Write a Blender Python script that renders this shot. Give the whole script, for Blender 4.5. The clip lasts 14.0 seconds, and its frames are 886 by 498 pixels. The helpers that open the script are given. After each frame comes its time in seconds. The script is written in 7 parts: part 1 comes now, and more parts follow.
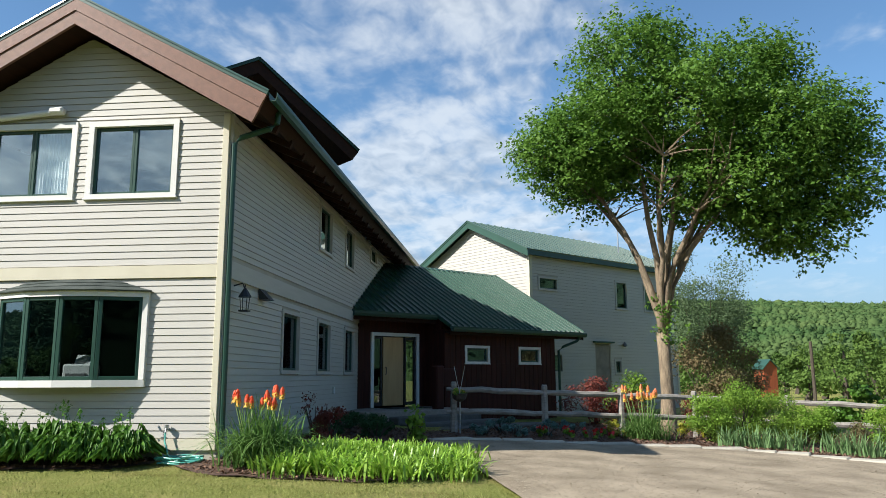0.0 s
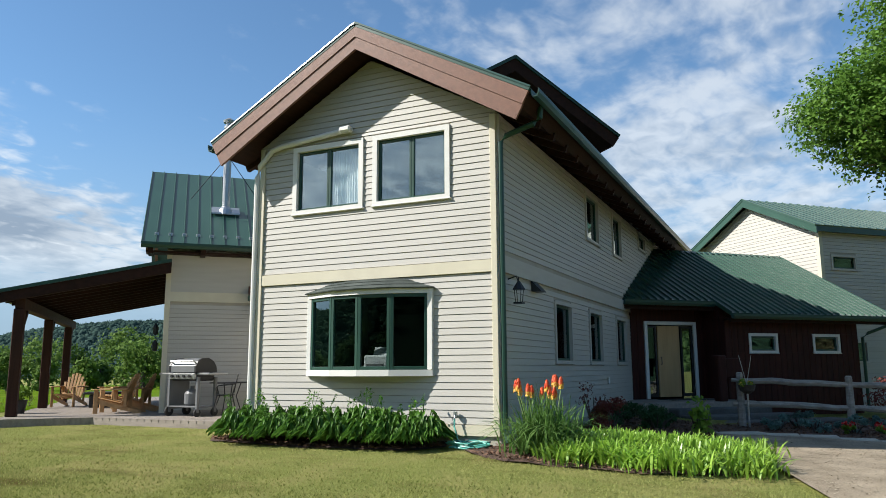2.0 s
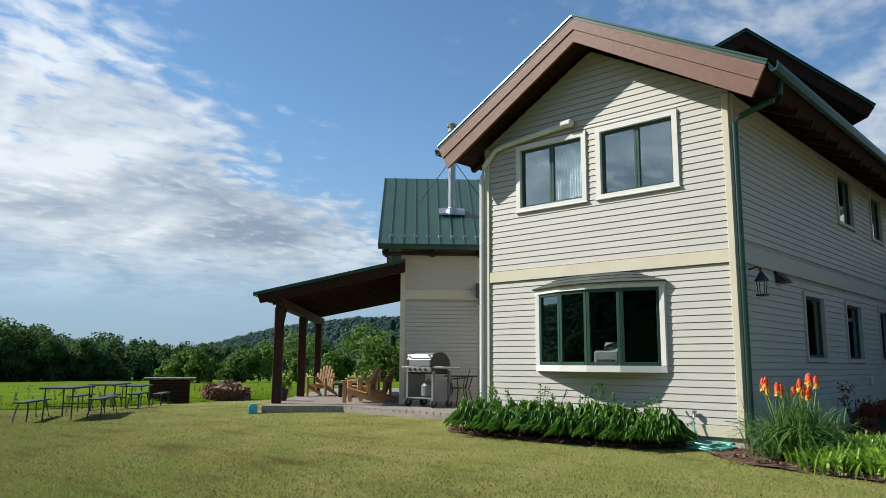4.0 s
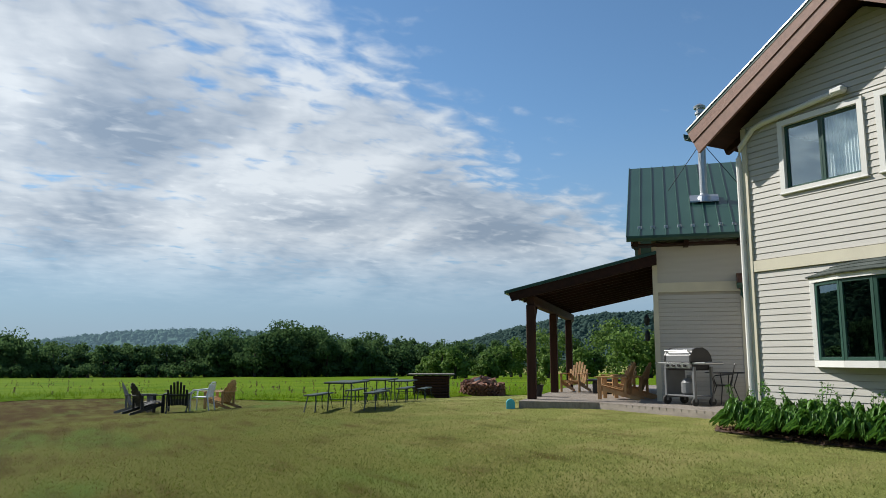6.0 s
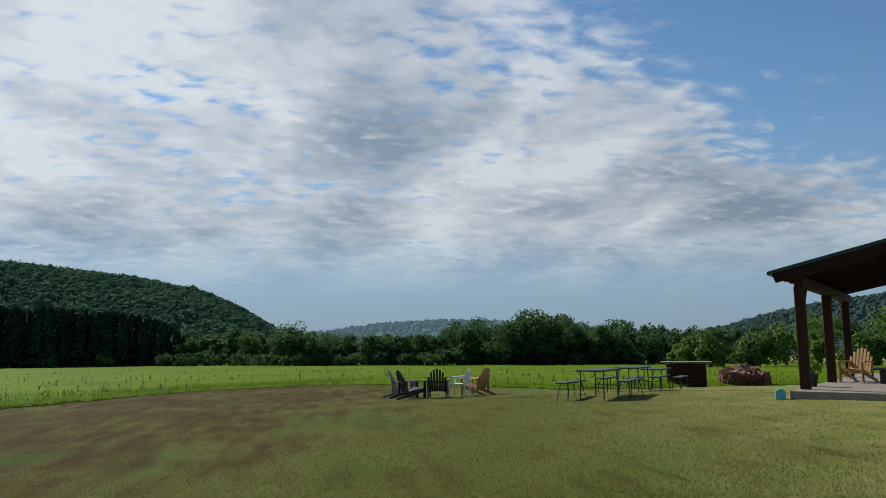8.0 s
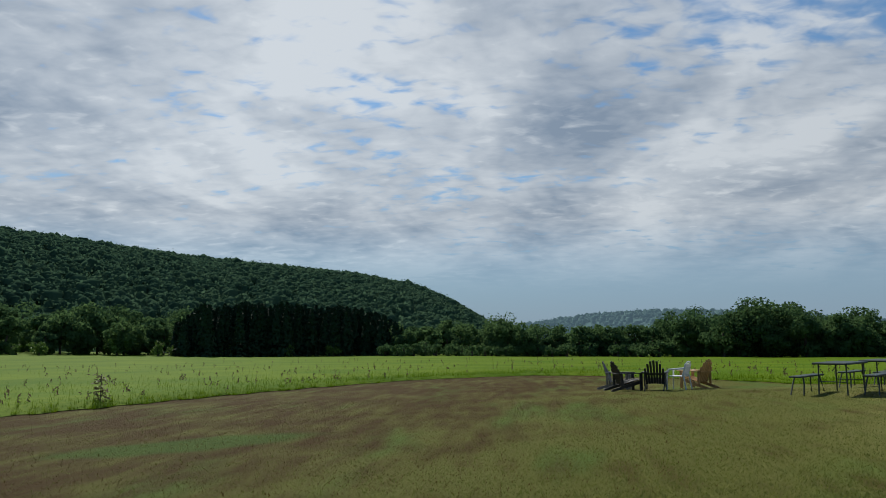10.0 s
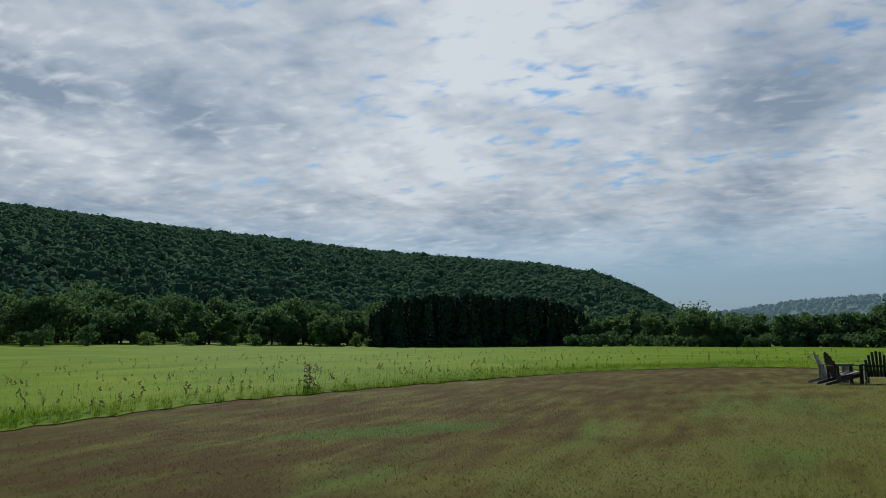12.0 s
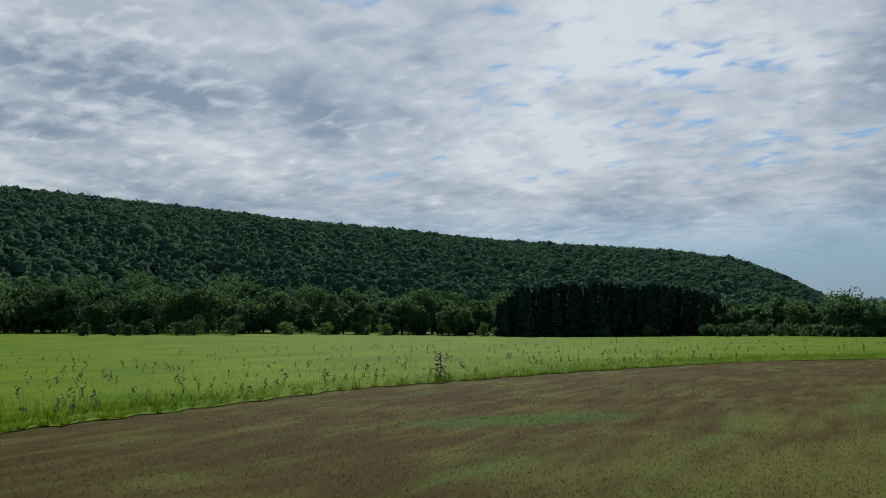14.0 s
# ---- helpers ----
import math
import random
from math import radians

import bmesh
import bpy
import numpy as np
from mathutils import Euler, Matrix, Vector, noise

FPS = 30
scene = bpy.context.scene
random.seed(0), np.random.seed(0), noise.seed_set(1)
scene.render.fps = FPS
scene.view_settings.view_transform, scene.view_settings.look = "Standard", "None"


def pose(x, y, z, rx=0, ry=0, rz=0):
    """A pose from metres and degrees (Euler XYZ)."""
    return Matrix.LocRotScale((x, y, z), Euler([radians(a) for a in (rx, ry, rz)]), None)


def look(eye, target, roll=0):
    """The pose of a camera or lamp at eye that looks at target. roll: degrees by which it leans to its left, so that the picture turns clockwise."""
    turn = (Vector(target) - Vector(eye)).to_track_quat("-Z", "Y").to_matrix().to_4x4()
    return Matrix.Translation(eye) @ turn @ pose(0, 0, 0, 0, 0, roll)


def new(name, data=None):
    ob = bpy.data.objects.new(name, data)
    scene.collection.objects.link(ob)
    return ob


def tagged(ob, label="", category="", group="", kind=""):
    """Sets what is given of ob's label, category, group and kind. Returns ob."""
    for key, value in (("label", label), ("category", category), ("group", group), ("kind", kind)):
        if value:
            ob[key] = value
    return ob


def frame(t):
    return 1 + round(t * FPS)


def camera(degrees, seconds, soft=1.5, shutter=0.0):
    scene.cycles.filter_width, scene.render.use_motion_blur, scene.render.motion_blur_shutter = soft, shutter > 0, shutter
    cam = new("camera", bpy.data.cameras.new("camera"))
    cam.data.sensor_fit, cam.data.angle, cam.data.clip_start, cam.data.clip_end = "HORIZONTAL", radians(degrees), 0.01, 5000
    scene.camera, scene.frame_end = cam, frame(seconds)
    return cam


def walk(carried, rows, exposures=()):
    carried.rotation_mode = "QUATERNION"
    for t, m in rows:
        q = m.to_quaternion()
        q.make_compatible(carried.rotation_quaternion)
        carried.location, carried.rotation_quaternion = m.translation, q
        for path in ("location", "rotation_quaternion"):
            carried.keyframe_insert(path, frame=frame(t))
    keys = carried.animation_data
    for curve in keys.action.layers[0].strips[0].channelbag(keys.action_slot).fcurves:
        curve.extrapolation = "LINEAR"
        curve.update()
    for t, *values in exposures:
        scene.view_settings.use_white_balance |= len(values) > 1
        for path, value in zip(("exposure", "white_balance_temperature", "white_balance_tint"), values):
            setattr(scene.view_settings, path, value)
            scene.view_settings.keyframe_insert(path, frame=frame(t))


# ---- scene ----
cam = camera(62.0, 14.0, 0.9)
# seconds, eye x y z, yaw, pitch, roll
ROWS = [
    (0.0, 4.251, -10.596, 1.219, 5.23, 9.84, 0.32),
    (0.5, 4.219, -10.603, 1.218, 10.55, 9.91, 0.02),
    (1.0, 4.187, -10.613, 1.216, 15.94, 9.76, -0.14),
    (1.5, 4.159, -10.625, 1.213, 21.02, 9.44, 0.05),
    (2.0, 4.134, -10.638, 1.212, 25.61, 9.23, 0.28),
    (2.5, 4.108, -10.655, 1.211, 30.58, 9.05, 0.04),
    (5.0, 4.024, -10.737, 1.210, 51.05, 8.77, -0.24),
    (5.5, 4.009, -10.763, 1.210, 56.24, 8.65, -0.14),
    (6.0, 3.994, -10.791, 1.210, 61.60, 8.49, -0.13),
    (6.5, 3.982, -10.820, 1.207, 66.84, 8.19, 0.09),
    (7.0, 3.975, -10.845, 1.207, 71.38, 8.01, 0.16),
    (7.5, 3.969, -10.870, 1.206, 75.65, 7.93, 0.13),
    (8.0, 3.965, -10.897, 1.205, 80.35, 7.61, 0.26),
    (10.5, 3.973, -11.014, 1.200, 100.59, 6.88, 0.29),
    (11.0, 3.980, -11.039, 1.200, 105.00, 6.74, 0.32),
    (11.5, 3.987, -11.060, 1.199, 108.35, 6.61, 0.28),
    (12.0, 3.992, -11.073, 1.197, 110.60, 6.38, 0.60),
    (12.5, 3.998, -11.084, 1.195, 112.64, 6.34, 0.69),
    (13.0, 4.005, -11.099, 1.194, 115.13, 6.34, 0.78),
    (13.5, 4.013, -11.113, 1.192, 117.72, 5.99, 0.72),
    (14.0, 4.021, -11.127, 1.191, 120.39, 5.69, 0.71),
]
EXPOSURE = [(0.0, 0.72), (2.5, 0.6), (5.0, 0.38), (6.5, 0.25), (8.0, 0.02), (11.0, -0.08), (14.0, -0.06)]
walk(cam, [(t, pose(x, y, z, 90 + pitch, roll, yaw)) for t, x, y, z, yaw, pitch, roll in ROWS], EXPOSURE)

# ---- world and sun ----
SUN = Vector((-0.81, -0.5, 0.75)).normalized()
world = bpy.data.worlds.new("sky")
scene.world = world
world.use_nodes = True
wt = world.node_tree
wt.nodes.clear()


def wn(kind, **inputs):
    n = wt.nodes.new(kind)
    for k, v in inputs.items():
        n.inputs[int(k[1:])].default_value = v
    return n


def wmath(op, a, b=None, clamp=False):
    n = wt.nodes.new("ShaderNodeMath")
    n.operation, n.use_clamp = op, clamp
    for i, v in enumerate((a, b)):
        if v is None:
            continue
        if isinstance(v, (int, float)):
            n.inputs[i].default_value = v
        else:
            wt.links.new(v, n.inputs[i])
    return n.outputs[0]


sky = wt.nodes.new("ShaderNodeTexSky")
sky.sky_type = "NISHITA"
sky.sun_disc = False
sky.sun_elevation = math.asin(SUN.z)
sky.sun_rotation = math.atan2(SUN.x, SUN.y) % (2 * math.pi)
sky.air_density, sky.dust_density, sky.ozone_density = 1.0, 0.1, 2.5
tc = wt.nodes.new("ShaderNodeTexCoord")
sep = wt.nodes.new("ShaderNodeSeparateXYZ")
wt.links.new(tc.outputs["Generated"], sep.inputs[0])
zz = wmath("ADD", wmath("MAXIMUM", sep.outputs[2], 0.0), 0.16)
px = wmath("DIVIDE", sep.outputs[0], zz)
py = wmath("DIVIDE", sep.outputs[1], zz)
comb = wt.nodes.new("ShaderNodeCombineXYZ")
wt.links.new(px, comb.inputs[0])
wt.links.new(py, comb.inputs[1])


def wnoise(scale, detail, rough, distort, stretch=(1, 1, 1), turn=0.0, offset=(0, 0, 0)):
    m = wt.nodes.new("ShaderNodeMapping")
    m.inputs["Scale"].default_value = stretch
    m.inputs["Rotation"].default_value = (0, 0, turn)
    m.inputs["Location"].default_value = offset
    wt.links.new(comb.outputs[0], m.inputs[0])
    n = wt.nodes.new("ShaderNodeTexNoise")
    n.inputs["Scale"].default_value, n.inputs["Detail"].default_value = scale, detail
    n.inputs["Roughness"].default_value, n.inputs["Distortion"].default_value = rough, distort
    wt.links.new(m.outputs[0], n.inputs[0])
    return n.outputs[0]


big = wnoise(0.55, 3, 0.5, 0.3, (1, 1, 1), 0.4, (3.1, 1.7, 0))
mid = wnoise(1.9, 8, 0.6, 0.5, (1.3, 1, 1), 0.3, (0.4, 5.2, 0))
fine = wnoise(10.0, 3, 0.5, 0.35, (1.5, 1, 1), 0.35, (7.7, 2.3, 0))
# a broad cloud deck on the sun's side of the sky, and a band of broken cloud to the north
side = wmath("ADD", wmath("MULTIPLY", px, -0.88), wmath("MULTIPLY", py, -0.47))
deck = wt.nodes.new("ShaderNodeMapRange")
deck.interpolation_type = "SMOOTHSTEP"
deck.inputs[1].default_value, deck.inputs[2].default_value = 0.75, 1.5
deck.inputs[3].default_value, deck.inputs[4].default_value = -0.10, 0.25
wt.links.new(side, deck.inputs[0])
band = wt.nodes.new("ShaderNodeMapRange")
band.interpolation_type = "SMOOTHSTEP"
band.inputs[1].default_value, band.inputs[2].default_value = 0.9, 0.1
band.inputs[3].default_value, band.inputs[4].default_value = 0.0, 0.20
wt.links.new(wmath("ABSOLUTE", wmath("ADD", px, 0.28)), band.inputs[0])
north = wmath("MULTIPLY", band.outputs[0], wmath("GREATER_THAN", py, 0.0))
cover = wmath("SUBTRACT", wmath("ADD", deck.outputs[0], north), 0.04)
west = wmath("MULTIPLY", wmath("ADD", deck.outputs[0], 0.10), 2.86)          # 1 in the deck, 0 in the clearer half
curd = wmath("MULTIPLY", wmath("SUBTRACT", fine, 0.5), wmath("ADD", wmath("MULTIPLY", west, 0.5), 0.24))
dens = wmath("ADD", wmath("ADD", wmath("MULTIPLY", big, 0.55), wmath("MULTIPLY", mid, 0.6)), wmath("ADD", curd, 0.29))
dens = wmath("ADD", dens, cover)
ramp = wt.nodes.new("ShaderNodeMapRange")
ramp.interpolation_type = "SMOOTHSTEP"
ramp.inputs[1].default_value, ramp.inputs[2].default_value = 0.77, 1.0
wt.links.new(dens, ramp.inputs[0])
low = wt.nodes.new("ShaderNodeMapRange")
low.interpolation_type = "SMOOTHSTEP"
low.inputs[1].default_value, low.inputs[2].default_value = 0.05, 0.17
wt.links.new(sep.outputs[2], low.inputs[0])
mask = wmath("MULTIPLY", wmath("MULTIPLY", ramp.outputs[0], low.outputs[0]), wmath("ADD", wmath("MULTIPLY", west, 0.24), 0.68))
# thick cloud is greyer than thin cloud
thick = wt.nodes.new("ShaderNodeMapRange")
thick.inputs[1].default_value, thick.inputs[2].default_value = 0.88, 1.16
thick.inputs[3].default_value, thick.inputs[4].default_value = 0.0, 1.0
wt.links.new(dens, thick.inputs[0])
sundot = wt.nodes.new("ShaderNodeVectorMath")
sundot.operation = "DOT_PRODUCT"
sundot.inputs[1].default_value = SUN
wt.links.new(tc.outputs["Generated"], sundot.inputs[0])
glow = wt.nodes.new("ShaderNodeMapRange")
glow.inputs[1].default_value, glow.inputs[2].default_value = 0.3, 1.0
glow.inputs[3].default_value, glow.inputs[4].default_value = 0.60, 0.77
wt.links.new(sundot.outputs["Value"], glow.inputs[0])
tint = wt.nodes.new("ShaderNodeMix")
tint.data_type, tint.blend_type = "RGBA", "MULTIPLY"
tint.inputs[0].default_value = 1.0
tint.inputs[7].default_value = (0.80, 0.98, 1.05, 1)
wt.links.new(sky.outputs[0], tint.inputs[6])
bg_sky = wn("ShaderNodeBackground")
bg_sky.inputs[1].default_value = 0.096
wt.links.new(tint.outputs[2], bg_sky.inputs[0])
# valley haze low in the sky
bg_haze = wn("ShaderNodeBackground")
bg_haze.inputs[0].default_value, bg_haze.inputs[1].default_value = (0.33, 0.47, 0.66, 1), 0.62
hz = wt.nodes.new("ShaderNodeMapRange")
hz.interpolation_type = "SMOOTHSTEP"
hz.inputs[1].default_value, hz.inputs[2].default_value = -0.02, 0.34
hz.inputs[3].default_value, hz.inputs[4].default_value = 0.92, 0.0
wt.links.new(sep.outputs[2], hz.inputs[0])
mixh = wt.nodes.new("ShaderNodeMixShader")
wt.links.new(hz.outputs[0], mixh.inputs[0])
wt.links.new(bg_sky.outputs[0], mixh.inputs[1])
wt.links.new(bg_haze.outputs[0], mixh.inputs[2])
shade = wt.nodes.new("ShaderNodeMix")
shade.data_type = "RGBA"
shade.inputs[6].default_value, shade.inputs[7].default_value = (0.92, 0.98, 1.03, 1), (0.33, 0.415, 0.53, 1)
patch = wnoise(1.1, 4, 0.55, 0.4, (1, 1.6, 1), 0.7, (2.2, 8.4, 0))
grey = wmath("ADD", wmath("MULTIPLY", thick.outputs[0], 0.55), wmath("MULTIPLY", wmath("SUBTRACT", patch, 0.49), 2.8))
grey = wmath("ADD", grey, wmath("MULTIPLY", wmath("SUBTRACT", 0.53, fine), 2.1), True)
wt.links.new(grey, shade.inputs[0])
bg_cloud = wn("ShaderNodeBackground")
wt.links.new(shade.outputs[2], bg_cloud.inputs[0])
wt.links.new(glow.outputs[0], bg_cloud.inputs[1])
mixw = wt.nodes.new("ShaderNodeMixShader")
wt.links.new(mask, mixw.inputs[0])
wt.links.new(mixh.outputs[0], mixw.inputs[1])
wt.links.new(bg_cloud.outputs[0], mixw.inputs[2])
wout = wt.nodes.new("ShaderNodeOutputWorld")
wt.links.new(mixw.outputs[0], wout.inputs[0])

lamp = bpy.data.lights.new("sun", "SUN")
lamp.energy, lamp.angle, lamp.color = 5.0, radians(0.6), (1.0, 0.965, 0.90)
sun = new("sun", lamp)
sun.matrix_world = look(SUN * 80, (0, 0, 0))


# ---- materials ----
def material(name, a, b=None, scale=4.0, fine=60.0, rough=0.6, metal=0.0, bump=0.15, stretch=(1, 1, 1), vary=0.08, spec=0.5, translucent=0.0):
    """Two colours mixed at two scales, varied from piece to piece, with a fine relief."""
    b = b or tuple(c * 0.8 for c in a)
    m = bpy.data.materials.new(name)
    m.use_nodes = True
    t = m.node_tree
    bsdf = t.nodes["Principled BSDF"]
    tex = t.nodes.new("ShaderNodeTexCoord")
    mp = t.nodes.new("ShaderNodeMapping")
    mp.inputs["Scale"].default_value = stretch
    t.links.new(tex.outputs["Object"], mp.inputs[0])
    n1 = t.nodes.new("ShaderNodeTexNoise")
    n1.inputs["Scale"].default_value, n1.inputs["Detail"].default_value = scale, 5
    n2 = t.nodes.new("ShaderNodeTexNoise")
    n2.inputs["Scale"].default_value, n2.inputs["Detail"].default_value = fine, 3
    for n in (n1, n2):
        t.links.new(mp.outputs[0], n.inputs[0])
    add = t.nodes.new("ShaderNodeMath")
    add.operation = "ADD"
    half = t.nodes.new("ShaderNodeMath")
    half.operation = "MULTIPLY_ADD"
    half.inputs[1].default_value, half.inputs[2].default_value = 0.7, -0.35
    t.links.new(n2.outputs[0], half.inputs[0])
    t.links.new(n1.outputs[0], add.inputs[0])
    t.links.new(half.outputs[0], add.inputs[1])
    rmp = t.nodes.new("ShaderNodeMapRange")
    rmp.inputs[1].default_value, rmp.inputs[2].default_value = 0.3, 0.7
    t.links.new(add.outputs[0], rmp.inputs[0])
    mix = t.nodes.new("ShaderNodeMix")
    mix.data_type = "RGBA"
    mix.inputs[6].default_value, mix.inputs[7].default_value = (*a, 1), (*b, 1)
    t.links.new(rmp.outputs[0], mix.inputs[0])
    info = t.nodes.new("ShaderNodeObjectInfo")
    geo = t.nodes.new("ShaderNodeNewGeometry")
    both = t.nodes.new("ShaderNodeMath")
    both.operation = "ADD"
    t.links.new(info.outputs["Random"], both.inputs[0])
    t.links.new(geo.outputs["Random Per Island"], both.inputs[1])
    val = t.nodes.new("ShaderNodeMath")
    val.operation = "MULTIPLY_ADD"
    val.inputs[1].default_value, val.inputs[2].default_value = vary, 1 - vary
    t.links.new(both.outputs[0], val.inputs[0])
    hsv = t.nodes.new("ShaderNodeHueSaturation")
    t.links.new(mix.outputs[2], hsv.inputs["Color"])
    t.links.new(val.outputs[0], hsv.inputs["Value"])
    t.links.new(hsv.outputs[0], bsdf.inputs["Base Color"])
    bsdf.inputs["Roughness"].default_value, bsdf.inputs["Metallic"].default_value = rough, metal
    bsdf.inputs["Specular IOR Level"].default_value = spec
    if bump:
        bp = t.nodes.new("ShaderNodeBump")
        bp.inputs["Strength"].default_value, bp.inputs["Distance"].default_value = bump, 0.02
        t.links.new(add.outputs[0], bp.inputs["Height"])
        t.links.new(bp.outputs[0], bsdf.inputs["Normal"])
    if translucent:
        out = t.nodes["Material Output"]
        tl = t.nodes.new("ShaderNodeBsdfTranslucent")
        t.links.new(hsv.outputs[0], tl.inputs[0])
        ms = t.nodes.new("ShaderNodeMixShader")
        ms.inputs[0].default_value = translucent
        t.links.new(bsdf.outputs[0], ms.inputs[1])
        t.links.new(tl.outputs[0], ms.inputs[2])
        t.links.new(ms.outputs[0], out.inputs[0])
    return m


def glass_material(name, tint=(1, 1, 1), gloss=0.05):
    m = bpy.data.materials.new(name)
    m.use_nodes = True
    t = m.node_tree
    t.nodes.clear()
    out = t.nodes.new("ShaderNodeOutputMaterial")
    tr = t.nodes.new("ShaderNodeBsdfTransparent")
    tr.inputs[0].default_value = (*tint, 1)
    gl = t.nodes.new("ShaderNodeBsdfGlossy")
    gl.inputs["Roughness"].default_value = 0.0
    gl.inputs[0].default_value = (0.82, 0.94, 0.97, 1)
    facing_ = t.nodes.new("ShaderNodeLayerWeight")
    facing_.inputs[0].default_value = 0.35
    fr = t.nodes.new("ShaderNodeMath")
    fr.operation = "MULTIPLY_ADD"
    fr.inputs[1].default_value, fr.inputs[2].default_value = 0.6, gloss
    t.links.new(facing_.outputs["Facing"], fr.inputs[0])
    ms = t.nodes.new("ShaderNodeMixShader")
    t.links.new(fr.outputs[0], ms.inputs[0])
    t.links.new(tr.outputs[0], ms.inputs[1])
    t.links.new(gl.outputs[0], ms.inputs[2])
    t.links.new(ms.outputs[0], out.inputs[0])
    return m


def ground_material():
    """Mown lawn that dries to brown towards the meadow, with green patches."""
    m = bpy.data.materials.new("lawn")
    m.use_nodes = True
    t = m.node_tree
    bsdf = t.nodes["Principled BSDF"]
    bsdf.inputs["Roughness"].default_value = 0.9
    bsdf.inputs["Specular IOR Level"].default_value = 0.05
    tex = t.nodes.new("ShaderNodeTexCoord")

    def noise_(scale, detail=5, stretch=(1, 1, 1), turn=0.0):
        mp = t.nodes.new("ShaderNodeMapping")
        mp.inputs["Scale"].default_value = stretch
        mp.inputs["Rotation"].default_value = (0, 0, turn)
        t.links.new(tex.outputs["Object"], mp.inputs[0])
        n = t.nodes.new("ShaderNodeTexNoise")
        n.inputs["Scale"].default_value, n.inputs["Detail"].default_value = scale, detail
        t.links.new(mp.outputs[0], n.inputs[0])
        return n.outputs[0]

    def mixc(fac, a, b):
        n = t.nodes.new("ShaderNodeMix")
        n.data_type = "RGBA"
        t.links.new(fac, n.inputs[0])
        for i, v in ((6, a), (7, b)):
            if isinstance(v, tuple):
                n.inputs[i].default_value = (*v, 1)
            else:
                t.links.new(v, n.inputs[i])
        return n.outputs[2]

    def rng(v, lo, hi):
        n = t.nodes.new("ShaderNodeMapRange")
        n.interpolation_type = "SMOOTHSTEP"
        n.inputs[1].default_value, n.inputs[2].default_value = lo, hi
        t.links.new(v, n.inputs[0])
        return n.outputs[0]

    def mth(op, a, b):
        n = t.nodes.new("ShaderNodeMath")
        n.operation = op
        for i, v in enumerate((a, b)):
            if isinstance(v, (int, float)):
                n.inputs[i].default_value = v
            else:
                t.links.new(v, n.inputs[i])
        return n.outputs[0]

    sp = t.nodes.new("ShaderNodeSeparateXYZ")
    t.links.new(tex.outputs["Object"], sp.inputs[0])
    fine_ = noise_(38, 6)
    blade = noise_(190, 3)
    patch = noise_(0.55, 4)
    green = mixc(rng(fine_, 0.35, 0.65), (0.22, 0.245, 0.065), (0.34, 0.33, 0.115))
    green = mixc(rng(blade, 0.3, 0.7), green, (0.155, 0.185, 0.045))
    yellow = noise_(0.8, 5)
    green = mixc(rng(yellow, 0.42, 0.68), green, (0.31, 0.285, 0.105))
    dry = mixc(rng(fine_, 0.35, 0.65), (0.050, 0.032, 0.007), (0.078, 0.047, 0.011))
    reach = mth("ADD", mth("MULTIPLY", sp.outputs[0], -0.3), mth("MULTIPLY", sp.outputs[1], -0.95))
    # away from the house the green is dimmed as if backlit; scorched brown lies further
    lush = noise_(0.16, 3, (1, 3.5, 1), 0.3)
    dimmed = mixc(rng(lush, 0.52, 0.66), (0.118, 0.124, 0.026), (0.092, 0.136, 0.024))
    green = mixc(rng(reach, 1.5, 11.0), green, dimmed)
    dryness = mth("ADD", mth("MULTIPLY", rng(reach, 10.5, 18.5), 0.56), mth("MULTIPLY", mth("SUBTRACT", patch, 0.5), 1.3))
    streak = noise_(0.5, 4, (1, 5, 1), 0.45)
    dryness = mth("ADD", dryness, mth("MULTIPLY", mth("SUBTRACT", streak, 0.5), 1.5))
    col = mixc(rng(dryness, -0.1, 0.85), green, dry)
    # a damp strip that has stayed green in the scorched grass
    u = mth("ADD", mth("MULTIPLY", mth("ADD", sp.outputs[0], 8.9), -0.61), mth("MULTIPLY", mth("ADD", sp.outputs[1], 16.7), 0.79))
    w = mth("ADD", mth("MULTIPLY", mth("ADD", sp.outputs[0], 8.9), 0.79), mth("MULTIPLY", mth("ADD", sp.outputs[1], 16.7), 0.61))
    far_ = mth("ADD", mth("MULTIPLY", mth("MULTIPLY", u, u), 0.13), mth("MULTIPLY", mth("MULTIPLY", w, w), 0.9))
    strip = mth("MULTIPLY", rng(mth("SUBTRACT", 1.0, mth("ADD", far_, mth("MULTIPLY", mth("SUBTRACT", patch, 0.5), 1.6))), 0.0, 0.8), 0.75)
    col = mixc(strip, col, (0.055, 0.115, 0.016))
    t.links.new(col, bsdf.inputs["Base Color"])
    bp = t.nodes.new("ShaderNodeBump")
    bp.inputs["Strength"].default_value, bp.inputs["Distance"].default_value = 0.7, 0.04
    t.links.new(mth("ADD", fine_, blade), bp.inputs["Height"])
    t.links.new(bp.outputs[0], bsdf.inputs["Normal"])
    return m


CREAM = material("painted_siding", (0.485, 0.465, 0.42), (0.445, 0.425, 0.38), 2.0, 90, 0.55, bump=0.06, stretch=(0.6, 0.6, 6), vary=0.03)
TRIM = material("cream_trim", (0.62, 0.575, 0.44), (0.57, 0.525, 0.40), 3.0, 80, 0.5, bump=0.05, vary=0.03)
WHITE = material("white_trim", (0.72, 0.71, 0.67), (0.66, 0.65, 0.61), 3.0, 80, 0.45, bump=0.04, vary=0.03)
SHEATH = material("wall_sheathing", (0.42, 0.39, 0.33), (0.36, 0.33, 0.28), 3, 60, 0.8)
BROWN = material("stained_fascia", (0.20, 0.088, 0.052), (0.15, 0.066, 0.04), 2.0, 50, 0.55, bump=0.15, stretch=(6, 0.7, 6), vary=0.07)
